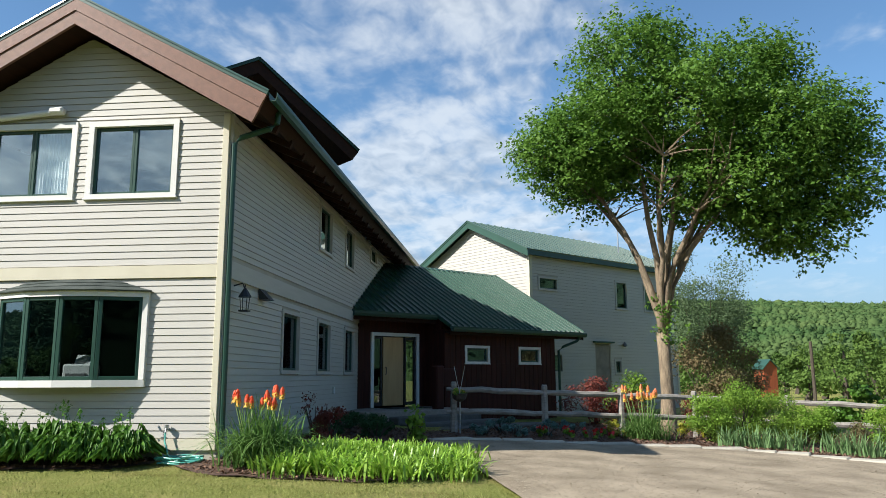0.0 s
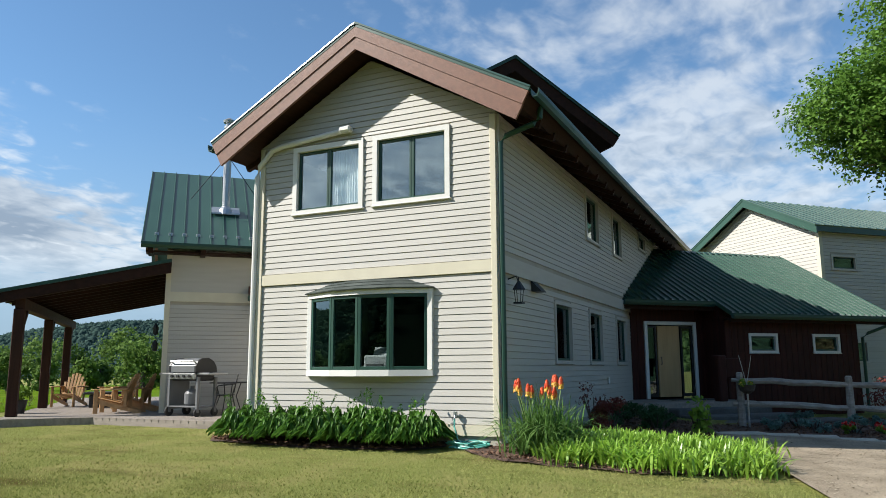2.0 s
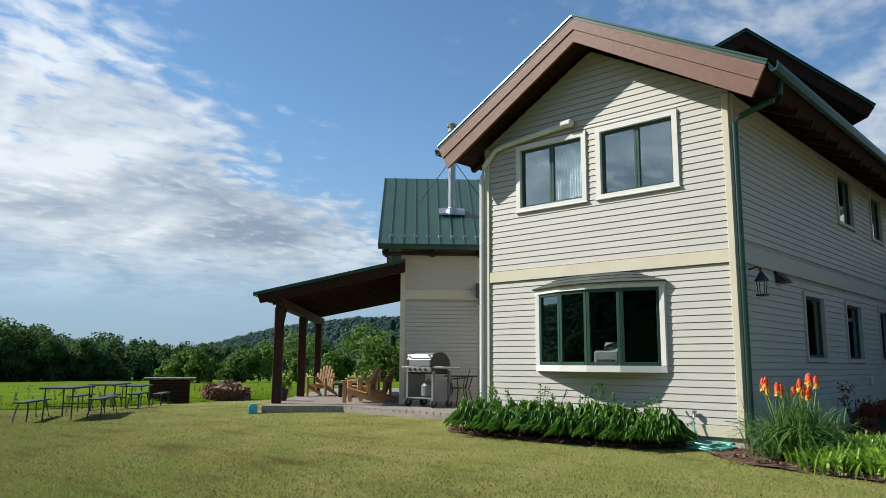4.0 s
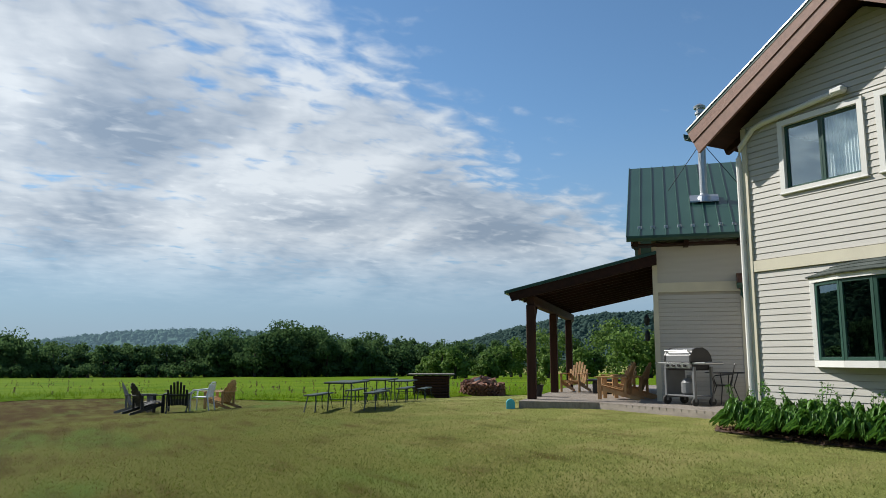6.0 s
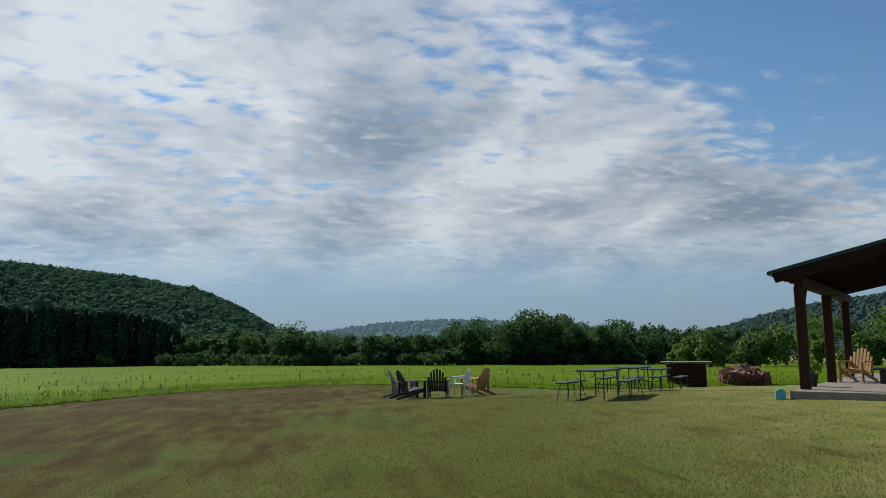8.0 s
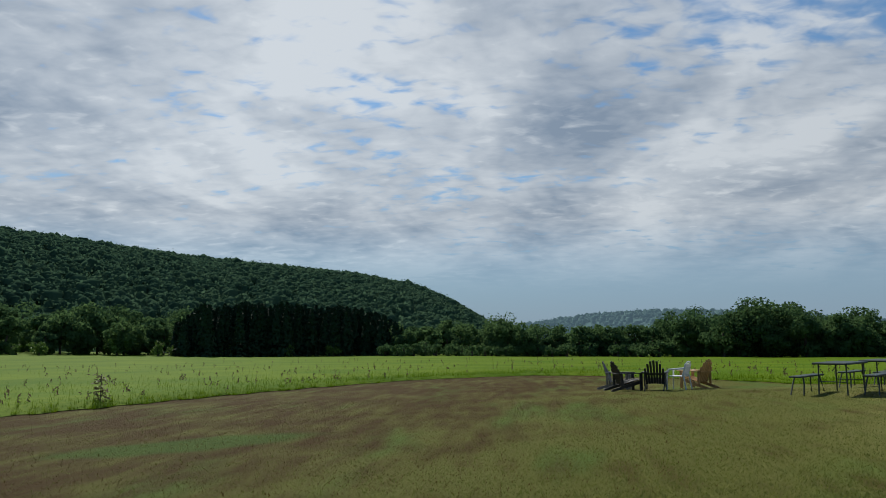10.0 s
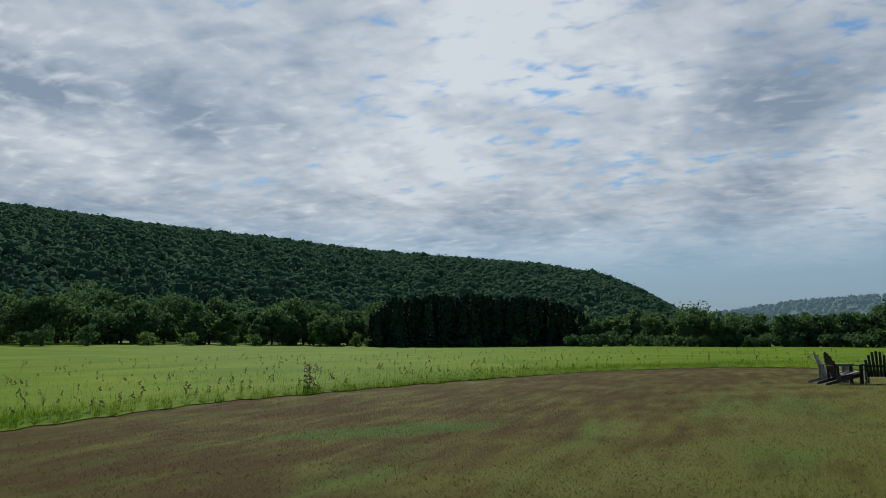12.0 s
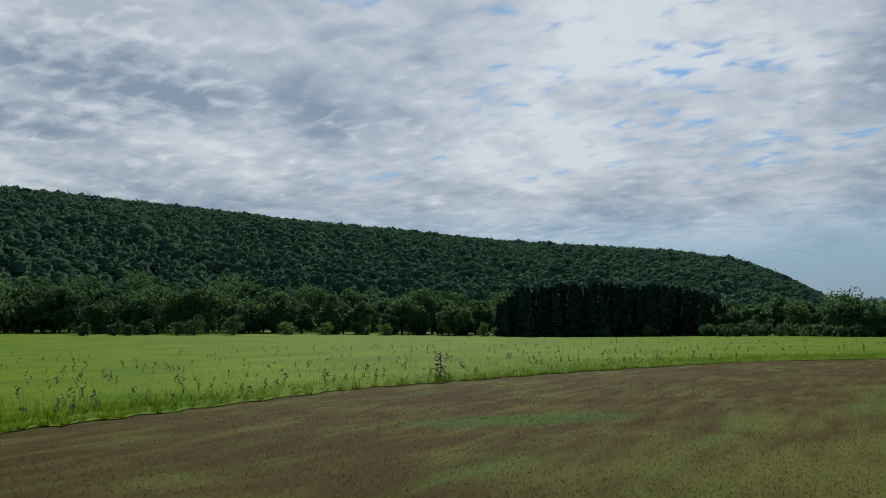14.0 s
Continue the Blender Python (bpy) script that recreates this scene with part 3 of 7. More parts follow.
def build_meadow():
    azs = np.linspace(30, 175, 120)
    steps = [0.0, 0.004, 0.012, 0.03, 0.06, 0.1, 0.16, 0.24, 0.34, 0.46, 0.6, 0.78, 1.0]
    v, f = [], []
    for i, az in enumerate(azs):
        e = edge_distance(az) + 0.25 * math.sin(az * 1.9) + 0.15 * math.sin(az * 5.3)
        for j, s in enumerate(steps):
            d = e + s * (215 - e)
            x, y = polar(az, d)
            up = 0.02 if j == 0 else (0.16 if j == 1 else 0.22) + 0.05 * math.sin(x * 0.31 + y * 0.23)
            v.append((x, y, float(lift(np.array(x), np.array(y))) + up))
    m = len(steps)
    for i in range(len(azs) - 1):
        for j in range(m - 1):
            f.append((i * m + j, (i + 1) * m + j, (i + 1) * m + j + 1, i * m + j + 1))
    s = Shape()
    s.v, s.f = v, f
    tagged(part("meadow", s, MEADOW, smooth=True), "bright green unmown hay meadow beyond the lawn", "meadow", kind="structure")
    # standing grass, thick along the edge
    rng = np.random.default_rng(3)
    n = 70000
    az = rng.uniform(44, 156, n)
    e = np.interp(az, azs, [edge_distance(a) for a in azs])
    e = e + 0.25 * np.sin(az * 1.9) + 0.15 * np.sin(az * 5.3)
    d = np.minimum(e + 0.1 + rng.exponential(1.0, n) ** 1.8 * 8, 190)
    a = np.radians(az)
    x, y = CX - np.sin(a) * d, CY + np.cos(a) * d
    base = np.stack([x, y, lift(x, y) + np.where(d - e > 0.5, 0.12, 0.02)], 1)
    tall = np.exp(0.35 * rng.normal(0, 1, n)) * np.where(d - e < 0.6, 0.75, 1.0)
    v, f = blades(base, 0.17 * tall[:, None], 0.022, 0.6, rng, 1)
    tagged(arrays("meadow_grass", v, f, MEADOW), "standing meadow grass with seed heads along the mown edge", "grass", kind="stuff")
    # dark seed stalks scattered in the meadow
    n = 620
    az = rng.uniform(48, 155, n)
    e = np.interp(az, azs, [edge_distance(q) for q in azs])
    d = e + 0.5 + 60 * rng.uniform(0, 1, n) ** 1.4
    a = np.radians(az)
    x, y = CX - np.sin(a) * d, CY + np.cos(a) * d
    pts = []
    nrm = []
    for i in range(n):
        h = rng.uniform(0.22, 0.6) * (1.35 if i % 9 == 0 else 0.8)
        z = float(lift(x[i], y[i])) + 0.12
        k = rng.integers(5, 10)
        for q in range(k):
            pts.append((x[i] + rng.normal(0, 0.03), y[i] + rng.normal(0, 0.03), z + h * (0.3 + 0.7 * q / k)))
            nrm.append((rng.normal(), rng.normal(), 0.2))
    v, f = leaf_cards(np.array(pts), np.array(nrm), 0.12, 0.045, rng)
    tagged(arrays("weed_stalks", v, f, DULLSHRUB), "dark dock and seed stalks standing in the meadow", "weeds", kind="stuff")


build_meadow()


def hill(name, label, outline, near, far, count, size, rng, mat, foot=0.0, cards=10):
    """A wooded hill: the slope, and tree tops all over it. outline: bearings and heights of the ridge in degrees."""
    az = np.array([o[0] for o in outline], float)
    el = np.array([o[1] for o in outline], float)
    order = np.argsort(az)
    az, el = az[order], el[order]
    A = np.linspace(az[0], az[-1], 90)
    S = np.linspace(0, 1.25, 26)

    def at(a, s):
        e = np.interp(a, az, el)
        d = near + np.minimum(s, 1.25) * (far - near)
        top = CZ + np.tan(np.radians(e)) * far
        base = -4.0 + foot
        k = np.clip(s, 0, 1)
        ease = k * (1.5 - 0.5 * k)
        z = base + (top - base) * np.minimum(ease, 1) * np.where(s > 1, 1 - (s - 1) * 0.8, 1)
        r = np.radians(a)
        return np.stack([CX - np.sin(r) * d, CY + np.cos(r) * d, z], -1)

    aa, ss = np.meshgrid(A, S, indexing="ij")
    v = at(aa, ss).reshape(-1, 3)
    v[:, 2] -= size * 0.9
    m = len(S)
    i, j = np.meshgrid(np.arange(len(A) - 1), np.arange(m - 1), indexing="ij")
    k = (i * m + j).ravel()
    f = np.stack([k, k + 1, k + m + 1, k + m], 1)
    slope = arrays(name, v, f, mat, smooth=True)
    tagged(slope, label, "hill", kind="structure")
    a = rng.uniform(az[0], az[-1], count)
    s = rng.uniform(0, 1.02, count) ** 0.85
    c = at(a, s)
    r = size * np.exp(0.28 * rng.normal(0, 1, count)) * (0.62 + 0.38 * s)
    c[:, 2] -= r * 0.75
    # each crown: an uneven rounded dome, roughened with sprays of leaves
    seg, lev = 6, (0.0, 0.5)
    ring = np.arange(seg) / seg * 2 * np.pi
    dome = [(np.cos(t) * math.cos(q * 1.57), np.sin(t) * math.cos(q * 1.57), math.sin(q * 1.57)) for q in lev for t in ring + q] + [(0, 0, 1)]
    dome = np.array(dome, float)
    k = len(dome)
    sc = np.stack([r * rng.uniform(0.85, 1.2, count), r * rng.uniform(0.85, 1.2, count), r * rng.uniform(0.9, 1.5, count)], 1)
    V1 = c[:, None, :] + dome[None] * sc[:, None, :] * rng.uniform(0.7, 1.05, (count, k, 1))
    tri = []
    for q in range(len(lev) - 1):
        for i in range(seg):
            p0, p1 = q * seg + i, q * seg + (i + 1) % seg
            tri += [(p0, p1, p1 + seg), (p0, p1 + seg, p0 + seg)]
    tri += [((len(lev) - 1) * seg + i, (len(lev) - 1) * seg + (i + 1) % seg, k - 1) for i in range(seg)]
    F1 = (np.arange(count)[:, None, None] * k + np.array(tri)[None]).reshape(-1, 3)
    d = rng.normal(0, 1, (count, cards, 3))
    d[:, :, 2] = np.abs(d[:, :, 2]) * 1.2
    d /= np.linalg.norm(d, axis=2, keepdims=True)
    pts = c[:, None, :] + d * sc[:, None, :] * rng.uniform(0.82, 1.08, (count, cards, 1))
    V2, F2 = leaf_cards(pts.reshape(-1, 3), d.reshape(-1, 3) * 1.1, size * 0.36, size * 0.28, rng)
    F2 = np.concatenate([F2[:, [0, 1, 2]], F2[:, [0, 2, 3]]])
    V1 = V1.reshape(-1, 3)
    w = arrays("woods", np.concatenate([V1, V2]), np.concatenate([F1, F2 + len(V1)]), mat, smooth=True)
    tagged(w, "dense broadleaf woods covering the hillside", "woods", kind="stuff")


hrng = np.random.default_rng(11)
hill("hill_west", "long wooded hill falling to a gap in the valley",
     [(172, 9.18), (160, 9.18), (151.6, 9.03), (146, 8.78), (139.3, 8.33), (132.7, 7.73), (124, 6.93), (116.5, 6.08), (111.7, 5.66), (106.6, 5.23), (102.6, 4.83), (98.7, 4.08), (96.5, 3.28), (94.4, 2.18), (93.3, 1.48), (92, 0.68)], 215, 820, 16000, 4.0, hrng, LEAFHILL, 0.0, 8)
hill("backdrop_ridge", "far ridge in the valley gap, its blue haze a surface glow", [(96, 0.6), (91, 1.0), (87, 1.6), (84.9, 1.9), (82.3, 2.05), (79.6, 2.15), (77.5, 2.08), (72, 1.9), (64, 1.0)], 1500, 2400, 1900, 9, hrng, AIRRIDGE)
hill("hill_north", "wooded hill with a clearing behind the treeline", [(64, 0.3), (61, 1.0), (58.7, 1.65), (56.5, 2.25), (54, 2.8), (50, 3.35), (46, 3.5), (38, 3.5), (30, 3.3)], 500, 1100, 3600, 4.6, hrng, LEAFHAZED)
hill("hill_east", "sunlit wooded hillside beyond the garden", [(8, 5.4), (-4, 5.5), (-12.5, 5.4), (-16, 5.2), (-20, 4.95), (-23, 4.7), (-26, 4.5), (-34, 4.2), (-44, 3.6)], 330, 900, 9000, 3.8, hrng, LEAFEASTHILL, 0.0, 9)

# added out of view so the panes reflect dark woods, not bright sky
hill("hill_south", "unseen wooded hill added behind for the panes to reflect", [(172, 9.4), (200, 9.6), (250, 9.0), (290, 7.0), (316, 3.6)], 215, 820, 1500, 9.0, hrng, LEAFHILL, 0.0, 3)


def woods_row(name, label, az0, az1, dist, tops, count, rng, mat, leaves=900, deep=26.0, leaf=0.75, widen=0.42):
    """A belt of trees: trunks, and crowns of leaf clumps. tops: bearings and heights of the treetops in degrees."""
    P, N, trunk = [], [], Shape()
    ta, te = [t[0] for t in tops], [t[1] for t in tops]
    order = np.argsort(ta)
    ta, te = np.array(ta)[order], np.array(te)[order]
    for i in range(count):
        az = az0 + (az1 - az0) * (i + rng.uniform(0, 1)) / count
        back = rng.uniform(0, 1) ** 1.3
        d = dist + deep * back
        x, y = polar(az, d)
        z = float(lift(np.array(x), np.array(y)))
        top = CZ + math.tan(math.radians(np.interp(az, ta, te))) * d
        h = max(2.5, (top - z) * rng.uniform(0.58, 1.03) * (0.8 + 0.2 * back))
        w = h * rng.uniform(widen * 0.75, widen * 1.2)
        p, n = crown((x, y, z + h * 0.5), (w, w, h * 0.5), 18, leaves, rng, 0.85)
        keep = p[:, 2] > z + 0.15
        P.append(p[keep])
        N.append(n[keep])
        trunk.tube([(x, y, z - 0.3), (x + rng.normal(0, 0.2), y, z + h * 0.35), (x + rng.normal(0, 0.5), y, z + h * 0.7)], [0.3, 0.22, 0.08], 6)
    v, f = leaf_cards(np.concatenate(P), np.concatenate(N), leaf, leaf * 0.75, rng)
    tagged(arrays(name, v, f, mat), label, "trees", kind="stuff")
    tagged(part(name + "_trunks", trunk, DARKBARK), "dark trunks under the crowns of the far trees", "tree trunks", kind="stuff")


wrng = np.random.default_rng(5)
woods_row("treeline", "full rounded maples standing before the woods", 66, 79, 144, [(79, 2.7), (76.6, 3.2), (72.7, 3.7), (69, 3.1), (66, 2.7)], 17, wrng, LEAFFAR, 2600, 10, 0.55, 0.42)
woods_row("treeline", "full rounded maples standing before the woods", 117, 150, 168, [(150, 3.6), (135, 3.0), (117, 2.3)], 14, wrng, LEAFFAR, 2400, 8, 0.6, 0.4)
woods_row("treeline", "belt of broadleaf trees along the meadow's far edge", 57, 93, 150,
          [(93, 2.1), (91.5, 2.35), (88.8, 2.0), (86.6, 1.6), (84, 1.95), (81.4, 1.5), (79, 2.9), (76.6, 3.3), (72.7, 3.7), (68.9, 3.05), (65.5, 2.8), (63.7, 2.3), (60.8, 2.1), (57, 1.7)], 100, wrng, LEAFFAR, 1100, 26, 0.55, 0.36)
woods_row("treeline", "belt of broadleaf trees along the meadow's far edge", 91, 101, 158, [(101, 1.9), (96, 2.1), (93.8, 2.3), (91, 2.35)], 28, wrng, LEAFFAR, 1100, 26, 0.55, 0.36)
woods_row("treeline", "broadleaf trees at the foot of the hill", 113, 160, 172, [(160, 5.2), (150, 4.8), (135, 4.1), (122, 3.3), (113, 2.6)], 88, wrng, LEAFFAR, 1300, 46, 0.8)
woods_row("thicket", "low dark bushes under the trees of the far belt", 57, 101, 146, [(101, -0.2), (80, 0.1), (57, -0.2)], 70, wrng, LEAFFAR, 420, 8, 0.45, 0.8)
woods_row("thicket", "small trees and bushes at the foot of the woods", 99, 134, 160, [(134, 0.9), (117, 0.3), (99, 0.2)], 12, wrng, LEAFEAST, 500, 6, 0.4, 0.6)
woods_row("thicket", "lone dark bushes on the meadow before the woods", 136, 147, 150, [(147, 0.5), (141, 1.5), (136, 1.2)], 7, wrng, LEAFFAR, 700, 10, 0.4, 0.5)
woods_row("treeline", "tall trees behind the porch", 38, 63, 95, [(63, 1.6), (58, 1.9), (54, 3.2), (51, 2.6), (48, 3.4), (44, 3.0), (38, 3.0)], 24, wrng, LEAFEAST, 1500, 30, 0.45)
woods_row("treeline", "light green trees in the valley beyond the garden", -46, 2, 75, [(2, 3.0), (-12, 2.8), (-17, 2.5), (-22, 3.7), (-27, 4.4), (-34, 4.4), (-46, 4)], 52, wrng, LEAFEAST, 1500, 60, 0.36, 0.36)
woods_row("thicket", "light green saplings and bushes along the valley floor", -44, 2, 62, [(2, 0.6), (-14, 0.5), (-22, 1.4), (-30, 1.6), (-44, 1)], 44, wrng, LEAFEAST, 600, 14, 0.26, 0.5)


def build_spruces():
    rng = np.random.default_rng(21)
    P, N = [], []
    for i in range(130):
        az = 99.5 + (116.2 - 99.5) * (i + rng.uniform(0, 1)) / 130
        d = 160 + 22 * rng.uniform(0, 1)
        x, y = polar(az, d)
        z = float(lift(np.array(x), np.array(y)))
        top = CZ + math.tan(math.radians(np.interp(az, [99.6, 101.5, 104.7, 111, 114.4, 116.2], [1.0, 2.15, 2.5, 2.85, 2.6, 1.2]))) * d
        h = (top - z) * rng.uniform(0.86, 1.02)
        k = 580
        t = rng.uniform(0, 1, k) ** 0.8
        rad = (1 - t) * h * 0.2 * (0.65 + 0.35 * (1 - (t * 14 - np.floor(t * 14)))) + 0.12
        a = rng.uniform(0, 2 * np.pi, k)
        P.append(np.stack([x + np.cos(a) * rad, y + np.sin(a) * rad, z + 0.2 + t * h], 1))
        N.append(np.stack([np.cos(a), np.sin(a), np.full(k, 0.5)], 1))
    v, f = leaf_cards(np.concatenate(P), np.concatenate(N), 0.9, 0.42, rng)
    tagged(arrays("spruce_plantation", v, f, SPRUCE), "block of dark close-planted spruces at the meadow's edge", "spruce trees", kind="stuff")


build_spruces()


# ---- buildings ----
def wall_cells(a0, a1, z0, z1, holes):
    """The rectangles that are left of a wall when its openings are cut out."""
    xs = sorted({a0, a1, *[min(max(h[k], a0), a1) for h in holes for k in (0, 1)]})
    zs = sorted({z0, z1, *[min(max(h[k], z0), z1) for h in holes for k in (2, 3)]})
    for i in range(len(xs) - 1):
        for j in range(len(zs) - 1):
            x, z = (xs[i] + xs[i + 1]) / 2, (zs[j] + zs[j + 1]) / 2
            if not any(h[0] < x < h[1] and h[2] < z < h[3] for h in holes):
                yield xs[i], xs[i + 1], zs[j], zs[j + 1]


def wall(parent, m, a0, a1, z0, z1, holes, depth=0.16, mat=None, gable=None):
    """A wall that faces -y of m, from a0 to a1 along its x, with openings. gable: apex x and z."""
    s = Shape()
    for x0, x1, y0, y1 in wall_cells(a0, a1, z0, z1, holes):
        s.box((x0, 0, y0), (x1, depth, y1), m)
    if gable:
        s.prism([m @ Vector(p) for p in ((a0, 0, z1), (a1, 0, z1), (gable[0], 0, gable[1]))], m.to_3x3() @ Vector((0, depth, 0)))
    return part("wall", s, mat or SHEATH, parent)


def siding(parent, m, a0, a1, z0, z1, holes, gable=None, course=0.106, mat=None):
    """Lapped boards on a wall, each one a piece of its own, cut at the openings."""
    z = z0
    while z < z1 - 0.02:
        top = min(z + course, z1)
        lo, hi = a0, a1
        lo2, hi2 = a0, a1
        if gable and z >= gable[2]:
            k = (z - gable[2]) / (gable[1] - gable[2])
            k2 = min(1, (top - gable[2]) / (gable[1] - gable[2]))
            lo, hi = a0 + (gable[0] - a0) * k, a1 + (gable[0] - a1) * k
            lo2, hi2 = a0 + (gable[0] - a0) * k2, a1 + (gable[0] - a1) * k2
        spans = [(lo, hi, lo2, hi2)]
        for h in holes:
            if h[2] < top - 0.02 and h[3] > z + 0.02:
                nxt = []
                for s0, s1, t0, t1 in spans:
                    if h[1] <= s0 or h[0] >= s1:
                        nxt.append((s0, s1, t0, t1))
                        continue
                    if h[0] > s0 + 0.01:
                        nxt.append((s0, h[0], t0, min(h[0], t1)))
                    if h[1] < s1 - 0.01:
                        nxt.append((h[1], s1, max(h[1], t0), t1))
                spans = nxt
        for s0, s1, t0, t1 in spans:
            s = Shape()
            y0, y1, zb = -0.019, -0.008, z + 0.009        # the joint under each board is open and shaded
            pts = [(s0, y0, zb), (s1, y0, zb), (t1, y1, top), (t0, y1, top), (s0, -0.001, zb), (s1, -0.001, zb), (t1, -0.001, top), (t0, -0.001, top)]
            s.add([m @ Vector(p) for p in pts], [(0, 1, 2, 3), (4, 7, 6, 5), (0, 4, 5, 1), (1, 5, 6, 2), (2, 6, 7, 3), (3, 7, 4, 0)])
            part("siding_board", s, mat or CREAM, parent)
        z += course


def window(parent, m, a0, a1, z0, z1, lights=2, trim=0.09, mat=None, sash=None, glass=None, name="window", curtain=None, recess=0.05):
    """A window with its outer trim at a0..a1, z0..z1: casing, dark sashes and panes, in an opening of the wall."""
    mat, sash, glass = mat or TRIM, sash or GREENTRIM, glass or GLASS
    s = Shape()
    outer, inner_ = [(a0, z0), (a1, z0), (a1, z1), (a0, z1)], [(a0 + trim, z0 + trim * 0.7), (a1 - trim, z0 + trim * 0.7), (a1 - trim, z1 - trim), (a0 + trim, z1 - trim)]
    pts = [m @ Vector((x, y, z)) for y in (-0.045, 0.03) for loop in (outer, inner_) for x, z in loop]
    faces = []
    for i in range(4):
        k = (i + 1) % 4
        faces += [(i, k, 4 + k, 4 + i), (8 + k, 8 + i, 12 + i, 12 + k), (k, i, 8 + i, 8 + k), (4 + i, 4 + k, 12 + k, 12 + i)]
    s.add(pts, faces)
    w = part(name, s, mat, parent)
    part("sill", Shape().box((a0 - 0.02, -0.06, z0 - 0.027), (a1 + 0.02, 0.0, z0 - 0.002), m, 0.006), mat, w)
    b0, b1, c0, c1 = a0 + trim, a1 - trim, z0 + trim * 0.7, z1 - trim
    for i in range(lights):
        x0, x1 = b0 + (b1 - b0) * i / lights, b0 + (b1 - b0) * (i + 1) / lights
        f = Shape()
        t = 0.045
        for p0, p1, q0, q1 in ((x0, x0 + t, c0, c1), (x1 - t, x1, c0, c1), (x0 + t, x1 - t, c1 - t, c1), (x0 + t, x1 - t, c0, c0 + t)):
            f.box((p0, recess - 0.03, q0), (p1, recess + 0.03, q1), m, 0.005)
        part("sash", f, sash, w, "dark green window sash")
        g = Shape().box((x0 + t, recess - 0.004, c0 + t), (x1 - t, recess + 0.004, c1 - t), m)
        p = part("pane", g, glass, w)
        p.visible_shadow = False
    if curtain:
        c = Shape()
        x0, x1 = b0 + (b1 - b0) * curtain[0], b0 + (b1 - b0) * curtain[1]
        n = 24
        for i in range(n):
            u0, u1 = x0 + (x1 - x0) * i / n, x0 + (x1 - x0) * (i + 1) / n
            y0, y1 = 0.16 + 0.02 * (i % 2), 0.16 + 0.02 * ((i + 1) % 2)
            c.add([m @ Vector(q) for q in ((u0, y0, c0), (u1, y1, c0), (u1, y1, c1), (u0, y0, c1))], [(0, 1, 2, 3)])
        part("curtain", c, CURTAIN, w, "pale curtain drawn behind the glass")
    return w


def seam_roof(parent, m, eave0, eave1, ridge0, ridge1, thick=0.16, every=0.3, label="", mat=None):
    """A slope of standing-seam metal between its eave and its ridge, with raised ribs."""
    e0, e1, r0, r1 = (Vector(p) for p in (eave0, eave1, ridge0, ridge1))
    n = (e1 - e0).cross(r0 - e0).normalized()
    if n.z < 0:
        n = -n
    s = Shape()
    pts = [e0, e1, r1, r0]
    s.add([m @ (p - n * thick) for p in pts] + [m @ p for p in pts], [(3, 2, 1, 0), (4, 5, 6, 7), (0, 1, 5, 4), (1, 2, 6, 5), (2, 3, 7, 6), (3, 0, 4, 7)])
    roof = part("roof", s, mat or ROOFGREEN, parent, label)
    count = max(2, round((e1 - e0).length / every))
    for i in range(count + 1):
        k = i / count
        a, b = e0.lerp(e1, k), r0.lerp(r1, k)
        side = (e1 - e0).normalized() * 0.014
        q = Shape()
        q.add([m @ p for p in (a - side, a + side, b + side, b - side, a - side * 0.6 + n * 0.03, a + side * 0.6 + n * 0.03, b + side * 0.6 + n * 0.03, b - side * 0.6 + n * 0.03)],
              [(4, 5, 6, 7), (0, 1, 5, 4), (1, 2, 6, 5), (2, 3, 7, 6), (3, 0, 4, 7)])
        part("roof_rib", q, mat or ROOFGREEN, roof)
    return roof


def gutter(parent, m, a, b, radius=0.065, name="gutter"):
    a, b = Vector(a), Vector(b)
    side = (b - a).normalized().cross(Vector((0, 0, 1)))
    prof = [(-radius, 0.03), (-radius, -0.05), (-radius * 0.6, -0.1), (radius * 0.6, -0.1), (radius, -0.03), (radius, 0.03), (radius * 0.85, 0.03), (radius * 0.8, -0.03), (radius * 0.5, -0.085), (-radius * 0.5, -0.085), (-radius * 0.85, -0.04), (-radius * 0.85, 0.03)]
    s = Shape().prism([m @ (a + side * u + Vector((0, 0, w))) for u, w in prof], m.to_3x3() @ (b - a))
    return part(name, s, GREENTRIM, parent)


EYE4 = Matrix.Identity(4)
SIDE = pose(0, 0, 0, 0, 0, 90)          # a wall that faces +x: its x runs along +y
MID = -2.355                            # the ridge of the main house


